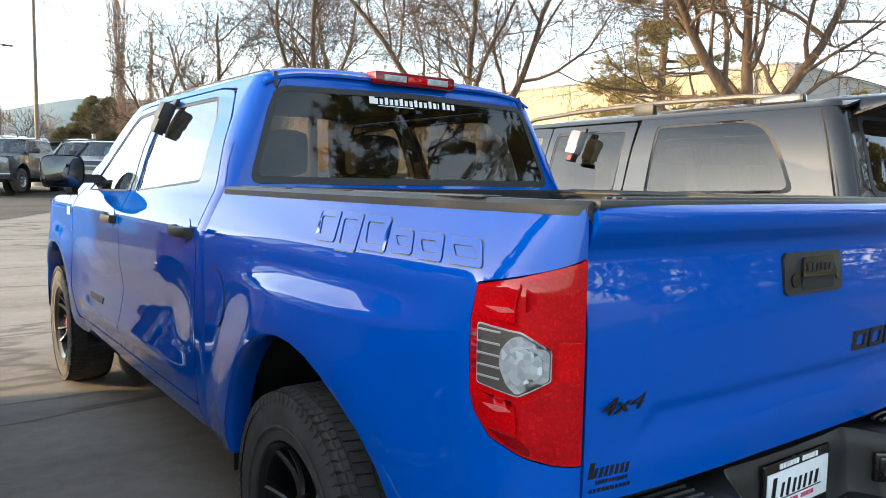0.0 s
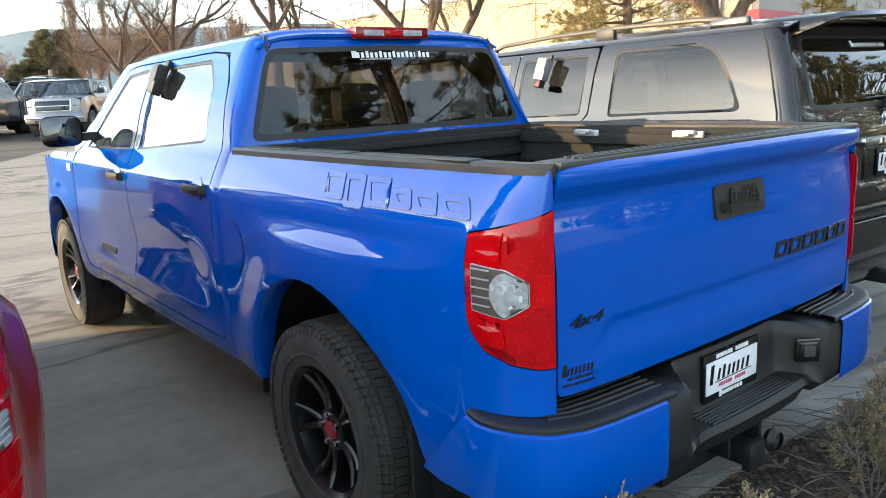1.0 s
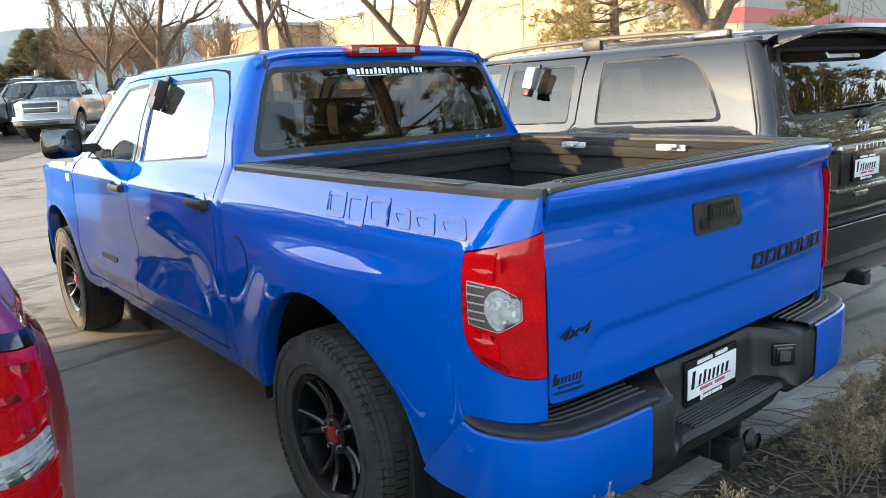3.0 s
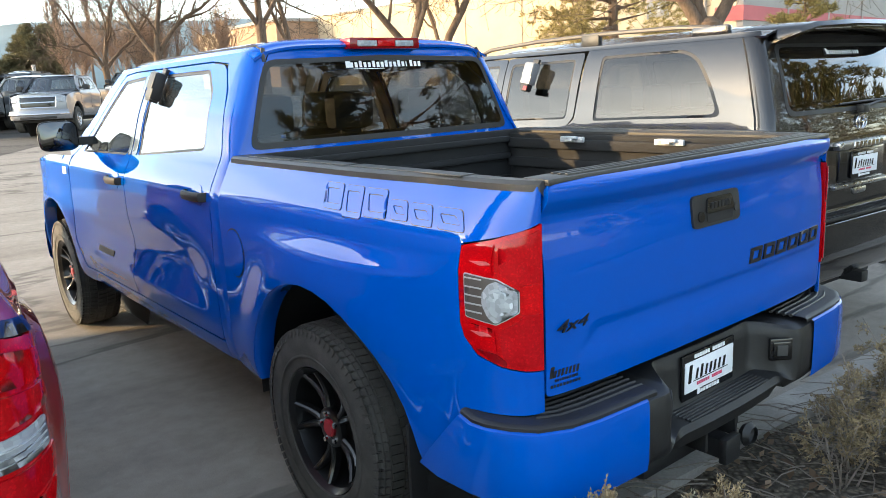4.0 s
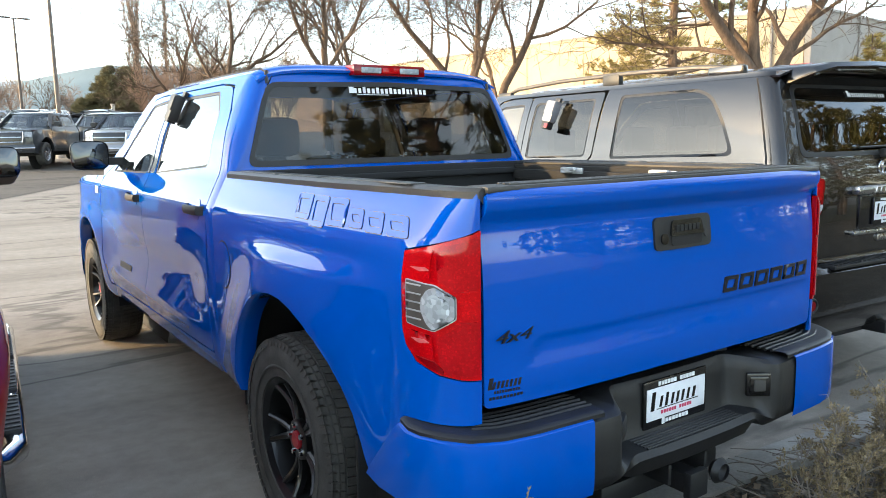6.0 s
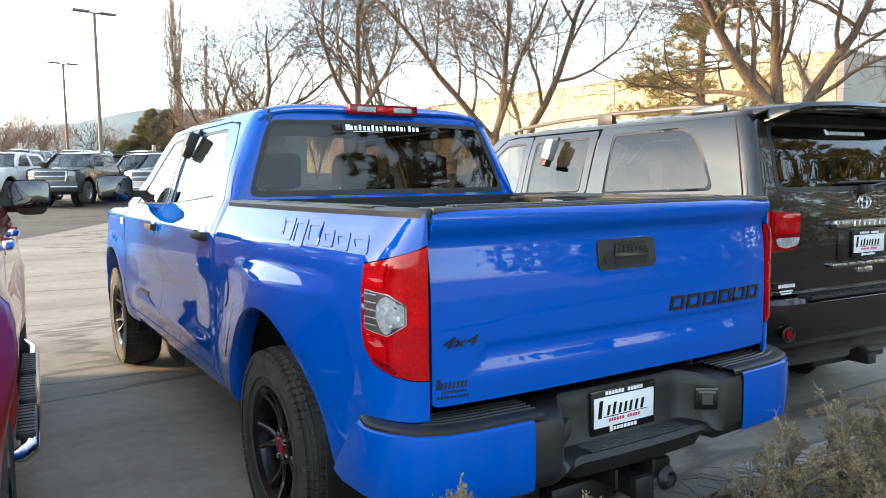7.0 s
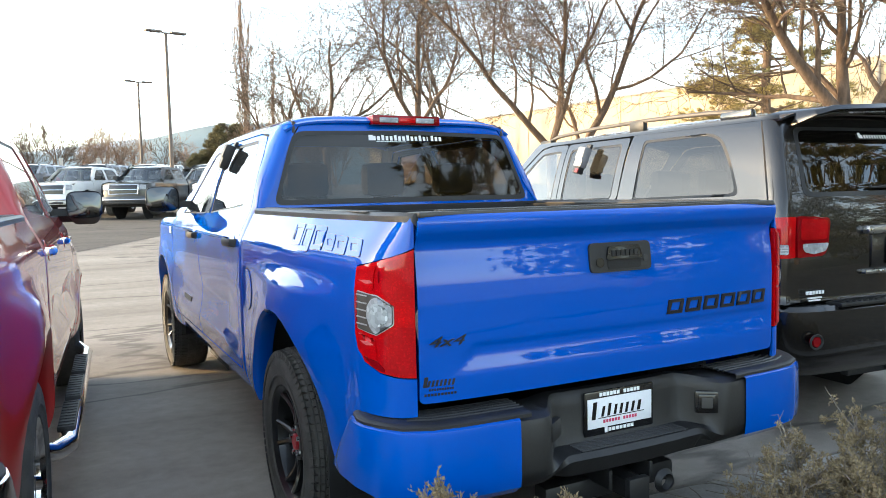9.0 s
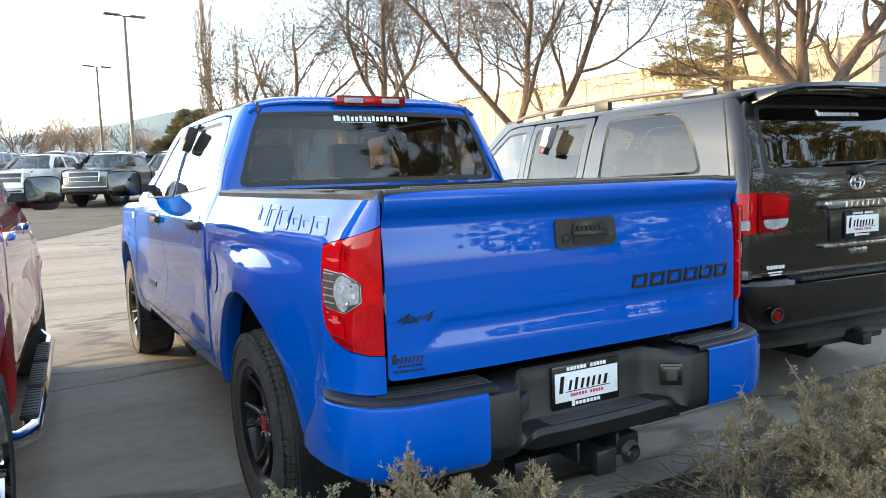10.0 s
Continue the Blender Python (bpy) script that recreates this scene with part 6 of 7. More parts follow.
        part("mud_flap", Shape().box((min(s * 0.70, s * 0.955), 0.60, 0.24), (max(s * 0.70, s * 0.955), 0.615, 0.62), 0.004), BLACK_PLASTIC, hero)
        for y in (1.35, 0.79):
            if s > 0:
                c = Shape().box((0.675, y - 0.075, 1.338), (0.69, y + 0.075, 1.366), 0.005).box((0.65, y - 0.022, 1.345), (0.68, y + 0.022, 1.358), 0.004).box((0.652, y - 0.045, 1.354), (0.672, y + 0.045, 1.370), 0.005)
                part("tie_down_cleat", c, CLEAT, hero, "pale grey tie-down cleat")
    plate_with_frame(hero, (-0.009, 0.150, 0.664))


hero_details()
red_at = pose(-2.905, 0.115, 0, 0, 0, -3.8)
red, *_ = pickup(red_at, RED, "dark red crew cab pickup with chrome trim and running boards", "chrome", 0.06, chrome=True)


def running_board(parent, s):
    sh = Shape().tube([(s * 0.84, 1.62, 0.40), (s * 0.95, 1.70, 0.35), (s * 1.005, 1.86, 0.33), (s * 1.005, 4.1, 0.33), (s * 0.95, 4.25, 0.36)], [0.035, 0.042, 0.048, 0.048, 0.04], 14)
    rb = part("running_board", sh, CHROME, parent, "chrome tube running board with black step pads")
    for y0, y1 in ((1.95, 2.45), (3.2, 3.75), (2.55, 3.1)):
        pad = part("step_pad", Shape().box((min(s * 0.955, s * 1.035), y0, 0.362), (max(s * 0.955, s * 1.035), y1, 0.390), 0.008), PAD_PLASTIC, rb)
        for i in range(9):
            yy = y0 + 0.03 + i * (y1 - y0 - 0.06) / 8
            part("pad_rib", Shape().box((min(s * 0.96, s * 1.03), yy - 0.008, 0.387), (max(s * 0.96, s * 1.03), yy + 0.008, 0.395), 0.002), PAD_PLASTIC, pad)


def shorter_nose(T, start, k):
    """A shorter, lower front end, out of view, shaped to let sun past."""
    for ob in T.children_recursive:
        if ob.name.split(".")[0] == "wheel":
            p = ob.matrix_basis.translation
            if p.y > start:
                ob.matrix_basis = Matrix.Translation((0, (p.y - start) * (k - 1), 0)) @ ob.matrix_basis
        elif ob.parent.name.split(".")[0] != "wheel":
            for vert in ob.data.vertices:
                vert.co.z -= 0.17 * smooth(3.9, 4.35, vert.co.y) * smooth(0.7, 1.2, vert.co.z)
                if vert.co.y > start:
                    vert.co.y = start + (vert.co.y - start) * k


# unseen nose cut back so sunlight reaches the blue truck's front wheel
shorter_nose(red, 3.6, 0.77)
for s_ in (-1, 1):
    running_board(red, s_)
suv(pose(2.66, 0.68, 0, 0, 0, -4.0), GREY, "dark grey sport utility vehicle with tinted windows and roof rails")


def key_box(at, top_mat, low_mat, accent):
    """A dealer's key safe hooked over the top of a side window."""
    T = thing("key_box", "black key safe hooked on a side window" if accent is None else "grey and black key safe with red tag on a window", "key safe", "key safes on windows", at=at)
    part("case", Shape().box((-0.035, -0.06, -0.10), (0.035, 0.06, 0.085), 0.012), top_mat, T)
    part("lid", Shape().box((-0.042, -0.056, -0.03), (-0.03, 0.056, 0.075), 0.006), top_mat, T)
    part("hook", Shape().box((0.02, -0.035, 0.08), (0.045, 0.035, 0.125), 0.004), BLACK_PLASTIC, T)
    part("shackle", Shape().box((-0.03, -0.045, -0.16 if accent else -0.115), (0.03, 0.045, -0.095), 0.008), low_mat, T)
    if accent:
        part("tag", Shape().box((-0.04, -0.052, -0.155), (-0.028, -0.01, -0.12), 0.003), accent, T)
    return T


key_box(pose(-0.792, 2.93, 1.715, 0, 22, 0) @ pose(0, 0, 0, 8, 0, 0) @ Matrix.Scale(0.80, 4), BLACK_PLASTIC, BLACK_PLASTIC, None)
key_box(pose(1.885, 2.788, 1.706, 0, 18, -4) @ pose(0, 0, 0, 8, 0, 0) @ Matrix.Scale(0.86, 4), SAFE_GREY, BLACK_PLASTIC, HUB_RED)

# far row, nose towards the camera


def row_pose(front, turn=150):
    fwd = Vector((-math.sin(radians(turn)), math.cos(radians(turn)), 0))
    o = Vector((*front, 0)) - 5.8 * fwd
    return pose(o.x, o.y, ground_z(o.x, o.y), 0, 0, turn)


FAR = "vehicles parked across the lot"
dark_truck = pickup(row_pose((0.45, 27.9)), CHARCOAL, "black pickup with a chrome grille parked across the lot", "alloy", 0.16, fine=False, chrome=True, group=FAR)[0]
silver_truck = pickup(row_pose((3.3, 25.9)), SILVER, "silver crew cab pickup with a chrome grille facing the lane", "alloy", 0.16, fine=False, chrome=True, group=FAR)[0]
pale_truck = pickup(row_pose((-1.95, 29.2)), WHITE, "pale silver older pickup parked across the lot", "alloy", 0.16, fine=False, chrome=True, group=FAR)[0]
pale_suv = suv(row_pose((3.1, 30.8)), WHITE, "white sport utility vehicle parked across the lot", 0.16, fine=False, group=FAR)
dark_suv = suv(row_pose((4.6, 41.5), 145), CHARCOAL, "black sport utility vehicle in the back row", 0.16, fine=False, group=FAR)
silver_suv = suv(row_pose((-4.5, 45.0), 150), SILVER, "silver sport utility vehicle in the back row", 0.16, fine=False, group=FAR)
copies = [(dark_truck, (9.2, 36.5), 150), (silver_suv, (-1.0, 44.5), 150), (pale_suv, (1.6, 43.0), 150), (pale_truck, (-8.0, 47.0), 330), (dark_suv, (8.0, 46.0), 330), (silver_suv, (-4.0, 55.0), 330), (dark_truck, (0.5, 53.0), 330), (pale_suv, (4.0, 56.0), 150), (dark_suv, (-8.5, 56.0), 150), (silver_truck, (7.6, 53.0), 150), (silver_suv, (11.0, 42.0), 150), (pale_suv, (-2.5, 64.0), 150), (dark_suv, (2.0, 65.0), 150), (silver_suv, (6.0, 66.0), 150), (dark_truck, (-7.0, 65.0), 150)]
for ob, front, turn in copies:
    copy_thing(ob, row_pose(front, turn))

# ---- lamp posts ----


def lamp_post(x, y, h):
    T = thing("lamp_post", "tall brown metal car park lamp post with two heads", "lamp post", "lamp posts in the lot", at=pose(x, y, ground_z(x, y), 0, 0, 12))
    part("base", Shape().lathe([(0.0, 0.30), (0.7, 0.28), (0.75, 0.0001)], 18, "z"), CONCRETE, T)
    part("pole", Shape().tube([(0, 0, 0.7), (0, 0, h)], [0.10, 0.065], 10), POLE_METAL, T)
    for s in (-1, 1):
        a = part("arm", Shape().tube([(0, 0, h - 0.05), (s * 0.25, 0, h)], 0.035, 8), POLE_METAL, T)
        part("head", Shape().box((min(s * 0.22, s * 0.95), -0.17, h - 0.03), (max(s * 0.22, s * 0.95), 0.17, h + 0.05), 0.025), POLE_METAL, a)


def fence_post(x, y):
    T = thing("fence_post", "short pale post along the back of the lot", "post", "posts behind the rows", at=pose(x, y, ground_z(x, y)))
    part("shaft", Shape().box((-0.11, -0.11, -0.05), (0.11, 0.11, 2.35), 0.02), POST_PALE, T)
    part("cap", Shape().box((-0.14, -0.14, 2.34), (0.14, 0.14, 2.42), 0.015), POST_PALE, T)


POST_PALE = plain("pale_post", (0.50, 0.46, 0.40), 0.7, vary=0.12)
for px_, py_ in ((-3.9, 58.5), (-1.2, 57.5), (1.2, 58.0), (10.4, 60.0)):
    fence_post(px_, py_)
lamp_post(3.3, 36.0, 8.3)
lamp_post(3.85, 55.0, 7.7)

# ---- trees ----


def grow(shapes, rng, p, d, length, r, depth, maxd, up, spread, counts, first=0.95, low=0.3, wob=0.20, thin=0.007):
    n = 7 if depth < 2 else 4 if depth == 2 else 3 if depth == 3 else 2
    pts, rad = [p.copy()], [r]
    q, v = p.copy(), d.normalized()
    for i in range(n):
        w = wob * (0.8 + 0.3 * depth)
        v = (v + Vector((rng.uniform(-w, w), rng.uniform(-w, w), rng.uniform(-w, w) + up * 0.10))).normalized()
        q = q + v * length / n
        pts.append(q.copy())
        rad.append(max(thin * 0.7, r * (1 - (0.66 if depth < maxd else 0.5) * (i + 1) / n)))
    shapes[0 if depth < 2 else 1].tube(pts, rad, (10, 7, 5, 4, 3, 3, 3)[depth], caps=False)
    if depth >= maxd:
        return
    k = counts[depth]
    for j in range(k):
        lo = low if depth == 0 else 0.25
        t = lo + (1 - lo) * (j + rng.random()) / k
        i = min(int(t * n), n - 1)
        f = t * n - i
        start = pts[i].lerp(pts[i + 1], f)
        axis = (pts[i + 1] - pts[i]).normalized()
        side = axis.cross(Vector((rng.uniform(-1, 1), rng.uniform(-1, 1), rng.uniform(-1, 1)))).normalized()
        nd = (axis * math.cos(spread) + side * math.sin(spread) * rng.uniform(0.75, 1.2) + Vector((0, 0, 0.18 * up))).normalized()
        grow(shapes, rng, start, nd, length * rng.uniform(0.45, 0.74) * (1.0 if depth else first), max(thin, rad[i] * rng.uniform(0.38, 0.58)), depth + 1, maxd, up, spread * rng.uniform(0.9, 1.1), counts, first, low, wob, thin)


def bare_tree(x, y, stems, seed, label, counts=(6, 6, 6, 5), spread=0.62, up=0.5, maxd=4, bark=None, twig=None, category="tree", first=0.95, low=0.3, wob=0.20, thin=0.007, fork=0.0, girth=0.0):
    """stems: (direction, length, radius) of each limb; they part at the fork above a short trunk."""
    rng = random.Random(seed)
    T = thing("bare_tree", label, category, at=pose(x, y, ground_z(x, y)))
    shapes = (Shape(), Shape())
    if fork:
        shapes[0].tube([(0, 0, -0.1), (0.03, 0, 0.3), (0.05, 0.02, fork * 0.6), (0, 0, fork), (0, 0, fork + girth * 0.5)], [girth * 1.5, girth * 1.15, girth, girth * 1.12, girth * 0.5], 14, caps=True)
    for d, ln, r in stems:
        v = Vector(d).normalized()
        grow(shapes, rng, Vector((v.x * girth * 0.5, v.y * girth * 0.5, fork - (girth if fork else 0.1))), v, ln, r, 0, maxd, up, spread, counts, first, low, wob, thin)
    part("trunk", shapes[0], bark or BARK, T, fix=False)
    tagged(part("crown", shapes[1], twig or TWIG, T, fix=False), kind="stuff")
    return T


def pine(x, y, h, radius, seed, label, needle=None, low=0.18, limbs=70, clumps=22, tuft=14, ln=0.13, dome=False):
    rng = random.Random(seed)
    T = thing("pine_tree", label, "tree", at=pose(x, y, ground_z(x, y)))
    tr = Shape().tube([(0.05 * math.sin(z), 0.05 * math.cos(z * 1.3), z) for z in [h * i / 8 for i in range(9)]], [0.016 * h * (1 - 0.9 * i / 8) + 0.01 for i in range(9)], 9)
    cv, cf = [], []
    for i in range(limbs):
        t = low + (0.98 - low) * (i + rng.random()) / limbs
        z0 = h * t
        reach = radius * (1.05 - t) / (1.05 - low) * rng.uniform(0.6, 1.12) * (0.75 + 0.25 * min(1, (t - low) * 6 + 0.4))
        if dome:
            reach = radius * math.sqrt(max(0.04, 1 - ((t - 0.42) / 0.58) ** 2)) * rng.uniform(0.75, 1.05)
        a = rng.uniform(0, 2 * math.pi)
        d = Vector((math.cos(a), math.sin(a), rng.uniform(-0.12, 0.28)))
        pts = [Vector((0, 0, z0)) + d * reach * k + Vector((rng.uniform(-0.06, 0.06), rng.uniform(-0.06, 0.06), 0.10 * reach * k * k)) for k in (0, 0.35, 0.7, 1.0)]
        tr.tube(pts, [0.012 * h * (1 - t) * 0.5 + 0.012, 0.02, 0.014, 0.006], 5, caps=False)
        for c in range(max(4, int(clumps * reach / radius))):
            k = 0.30 + 0.70 * math.sqrt(rng.random())
            base = pts[0].lerp(pts[3], k) + Vector((rng.gauss(0, 0.16), rng.gauss(0, 0.16), rng.gauss(0.02, 0.09))) * reach * 0.65
            heading = (d + Vector((rng.gauss(0, 0.5), rng.gauss(0, 0.5), rng.uniform(0.1, 0.9)))).normalized()
            for _ in range(tuft):
                nd = (heading + Vector((rng.gauss(0, 0.6), rng.gauss(0, 0.6), rng.gauss(0, 0.5)))).normalized() * ln * rng.uniform(0.7, 1.4)
                sd = nd.cross(Vector((rng.uniform(-1, 1), rng.uniform(-1, 1), 0.3))).normalized() * ln * 0.10
                b = base + Vector((rng.gauss(0, 0.05), rng.gauss(0, 0.05), rng.gauss(0, 0.04)))
                n = len(cv)
                cv += [tuple(b - sd), tuple(b + sd), tuple(b + nd)]
                cf.append((n, n + 1, n + 2))
    part("trunk", tr, BARK, T, fix=False)
    cr = Shape()
    cr.v, cr.f = cv, cf
    tagged(part("crown", cr, needle or NEEDLE, T, fix=False), kind="stuff")
    return T


bare_tree(12.95, 18.7, [((-1.1, 0.1, 0.85), 6.6, 0.12), ((0.10, 0.1, 1), 6.4, 0.12), ((-0.25, -0.4, 1), 5.6, 0.09)], 11, "bare spreading tree with forked limbs beside a pale wall", (8, 7, 6, 5), 0.82, 0.22, 4, wob=0.27, fork=2.7, girth=0.16, low=0.16)
bare_tree(14.3, 18.9, [((0.62, 0.0, 1), 7.4, 0.15), ((0.2, 0.3, 1), 5.0, 0.08)], 13, "bare tree leaning over a roofline with dark twigs", (8, 7, 6, 5), 0.82, 0.22, 4, wob=0.27, fork=2.2, girth=0.17, low=0.16)
bare_tree(15.75, 9.9, [((-0.95, 0.15, 1), 5.6, 0.17), ((-0.10, 0.1, 1), 5.4, 0.17), ((0.75, -0.1, 0.9), 5.6, 0.18)], 23, "old bare tree with thick brown forked trunks", (10, 7, 6, 5), 0.82, 0.2, 4, wob=0.27, fork=2.9, girth=0.30, low=0.14)
bare_tree(17.6, 38.5, [((0.08, 0, 1), 8.0, 0.20), ((-1.0, 0, 0.8), 8.0, 0.15), ((0.7, 0, 0.9), 7.4, 0.15)], 31, "bare tree with a broad twiggy crown", (9, 6, 6, 4), 0.82, 0.22, 4, wob=0.26, fork=4.6, girth=0.26, low=0.12, thin=0.012)
bare_tree(14.2, 45.5, [((-0.05, 0, 1), 7.2, 0.18), ((-0.7, 0.1, 0.9), 6.4, 0.14), ((0.6, 0.1, 0.8), 7.0, 0.15)], 37, "bare tree with a broad twiggy crown", (8, 6, 5, 3), 0.82, 0.22, 4, wob=0.26, fork=3.0, girth=0.22, low=0.12, thin=0.011)
bare_tree(13.0, 52.0, [((0.1, 0, 1), 6.6, 0.16), ((-0.45, 0, 0.9), 6.0, 0.12), ((0.8, 0, 0.8), 6.0, 0.13)], 41, "bare tree with a broad twiggy crown", (8, 6, 5, 3), 0.82, 0.22, 4, wob=0.26, fork=2.2, girth=0.2, low=0.12, thin=0.011)
bare_tree(23.5, 46.0, [((0.1, 0, 1), 8.0, 0.2), ((-0.5, 0, 1), 7.0, 0.15)], 43, "bare tree with a broad twiggy crown", (8, 6, 5, 3), 0.82, 0.22, 4, wob=0.26, fork=3.0, girth=0.22, low=0.12, thin=0.011)
bare_tree(15.2, 72.0, [((0.0, 0.0, 1), 20.0, 0.10)] + [((0.045 * math.cos(k * 1.05), 0.045 * math.sin(k * 1.05), 1), 13.0 + (k * 37 % 5), 0.045) for k in range(6)], 50, "tall narrow bare poplar with upright reddish twigs", (16, 4, 2), 0.20, 1.1, 3, TWIG_RED_HAZY, TWIG_RED_HAZY, first=0.22, low=0.08, wob=0.05, thin=0.022)
bare_tree(18.2, 74.0, [((0.0, 0.0, 1), 12.5, 0.14), ((0.02, 0.0, 1), 9.0, 0.07)], 51, "young narrow bare poplar with upright twigs", (22, 4, 3), 0.17, 1.1, 3, BARK_HAZY, TWIG_RED_HAZY, first=0.21, low=0.12, wob=0.05, thin=0.016)
pine(24.0, 19.3, 15.0, 3.9, 5, "open yellow-green pine in front of a pale wall", NEEDLE_SUNLIT, low=0.09, limbs=110, clumps=50, tuft=20, ln=0.17)
pine(27.5, 13.0, 5.0, 2.6, 6, "low yellow-green pine beside the building", NEEDLE_SUNLIT, low=0.10, limbs=70, clumps=36, ln=0.2)
pine(12.9, 70.0, 5.7, 2.0, 7, "dense dark rounded evergreen tree", NEEDLE_DARK, 0.05, 130, 44, 14, 0.34, True)
pine(10.7, 71.0, 3.0, 1.3, 8, "dense dark rounded evergreen tree", NEEDLE_DARK, 0.05, 110, 40, 12, 0.34, True)
# trees behind the camera, seen in the glass and the paint
pine(7.4, -8.0, 13.0, 4.0, 9, "tall green pine behind the planting bed", NEEDLE, low=0.03, limbs=120, clumps=46, tuft=22, ln=0.20)
pine(12.5, -7.0, 14.0, 4.4, 10, "tall green pine behind the planting bed", NEEDLE, low=0.03, limbs=120, clumps=46, tuft=22, ln=0.20)
pine(18.5, -9.0, 13.0, 4.2, 12, "tall green pine behind the planting bed", NEEDLE, low=0.03, limbs=110, clumps=40, tuft=22, ln=0.20)
# out of view on the sun side, added to shade the blue truck's rear
pine(-9.6, 5.0, 9.5, 2.3, 13, "unseen green pine added to shade the blue bedside", low=0.16, limbs=120, clumps=40, tuft=16, ln=0.24)
# brown thicket behind the rows
for i_, (px_, py_, hh_) in enumerate(((14.0, 62.0, 5.4), (16.2, 59.0, 5.8), (18.8, 57.0, 6.2), (21.4, 54.0, 6.0))):
    bare_tree(px_, py_, [((0.32 * math.cos(k * 1.25 + i_), 0.32 * math.sin(k * 1.25 + i_), 1), hh_ * (0.55 + 0.05 * (k % 3)), 0.06) for k in range(5)], 90 + i_, "dense reddish brown thicket of bare twigs", (9, 6, 4), 0.42, 0.9, 3, TWIG_RED_HAZY, TWIG_RED_HAZY, category="shrub", thin=0.016)
# low bare trees along the far edge of the lot
for i_, (px_, py_, hh_) in enumerate(((-1.5, 78, 6.5), (2.5, 84, 7.5), (-6.0, 82, 6.0), (6.5, 88, 7.0), (-10.5, 80, 7.0), (19.5, 66, 8.0), (17.5, 60, 7.0), (0.6, 81, 6.0), (-4.0, 86, 6.4), (4.6, 82, 5.6), (9.0, 85, 5.8), (11.6, 88, 5.4), (-8.2, 88, 6.0))):
    bare_tree(px_, py_, [((0.0, 0.0, 1), hh_ * 0.62, 0.13), ((0.3, 0.1, 1), hh_ * 0.5, 0.08)], 70 + i_, "small bare tree along the edge of the lot", (8, 6, 5), 0.7, 0.6, 3, BARK_HAZY, TWIG_RED_HAZY if i_ % 2 else TWIG, thin=0.018)

# ---- buildings ----


def warehouse():
    T = thing("warehouse", "pale tan warehouse with a grey end wall and red band", "building", at=pose(43.2, 24.8, 0, 0, 0, 6) @ pose(-42, -24, 0))
    part("long_wall", Shape().box((42, 24.03, 0), (42.4, 92, 9.0)), STUCCO, T)
    end = part("end_wall", Shape().box((42.02, 23.6, 0), (95, 24.0, 8.98)), STUCCO_DARK, T)
    part("red_band", Shape().box((41.9, 23.53, 4.8), (95, 23.6, 5.7)), RED_BAND, end)
    part("band_return", Shape().box((41.93, 23.6, 4.8), (42.0, 25.4, 5.7)), RED_BAND, end)
    part("roof", Shape().box((42.4, 24.0, 8.3), (95, 92, 8.5)), CONCRETE, T)
    part("coping", Shape().box((41.92, 24.03, 9.0), (42.5, 92, 9.15)), CONCRETE, T)
    part("end_coping", Shape().box((42.0, 23.5, 8.98), (95, 24.02, 9.13)), CONCRETE, T)
    for i in range(11):
        part("wall_joint", Shape().box((41.94, 29.0 + i * 6.0, 0), (42.0, 29.25 + i * 6.0, 9.0)), STUCCO, T)
    for i in range(6):
        part("end_pilaster", Shape().box((49.0 + i * 8, 23.5, 0), (49.25 + i * 8, 23.6, 8.98)), STUCCO_DARK, T)
    part("downpipe", Shape().tube([(41.85, 26.0, 0), (41.85, 26.0, 8.8)], 0.09, 8), STUCCO_DARK, T)
    for y in (40.0, 58.0, 71.0):
        part("roof_unit", Shape().box((46, y, 8.5), (48.5, y + 3.0, 9.9), 0.05), ALLOY, T)
    part("vent", Shape().box((41.9, 28.6, 5.4), (42.0, 30.2, 7.2), 0.02), CONCRETE, T)
    b = thing("brick_building", "small brown brick building beyond the trees", "building")
    part("wall", Shape().box((34, 68, 0), (40, 80, 8.6)), BRICK, b)
    part("roof", Shape().box((33.8, 67.8, 8.6), (40.2, 80.2, 8.9)), CONCRETE, b)


warehouse()

# ---- far distance ----


def hills(name, dist, base, amp, mat, seed, label, ridge=0.0):
    sh = Shape()
    top, n = [], 140
    for i in range(n + 1):
        a = radians(-70 + 150 * i / n)
        h = base + ridge * smooth(1, 12, math.degrees(a)) * (1 - smooth(24, 42, math.degrees(a))) + amp * (noise.noise(Vector((i * 0.05 + seed, 0.3, 0))) + 0.35 * noise.noise(Vector((i * 0.21 + seed, 1.3, 0))))
        top.append((a, max(8.0, h)))
    rings = [[(math.sin(a) * dist * k, math.cos(a) * dist * k, h * f - 2) for k, f in ((0.80, 0.0), (0.9, 0.55), (1.0, 1.0), (1.2, 0.6))] for a, h in top]
    sh.loft(rings)
    tagged(part(name, sh, mat), label, "hill", kind="structure")


hills("backdrop_near", 1500, 78, 16, HILL, 4.0, "foothills tinted blue-green by painted haze on the horizon", 66)
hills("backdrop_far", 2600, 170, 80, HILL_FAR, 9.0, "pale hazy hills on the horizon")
low = thing("low_building", "long low grey commercial building beyond the lot", "building")
part("wall", Shape().box((-30, 120, 0), (26, 130, 4.6)), STUCCO_DARK, low)
part("roof", Shape().box((-30.5, 119.5, 4.6), (26.5, 130.5, 5.0)), CONCRETE, low)

# ---- shrubs and litter in the bed ----


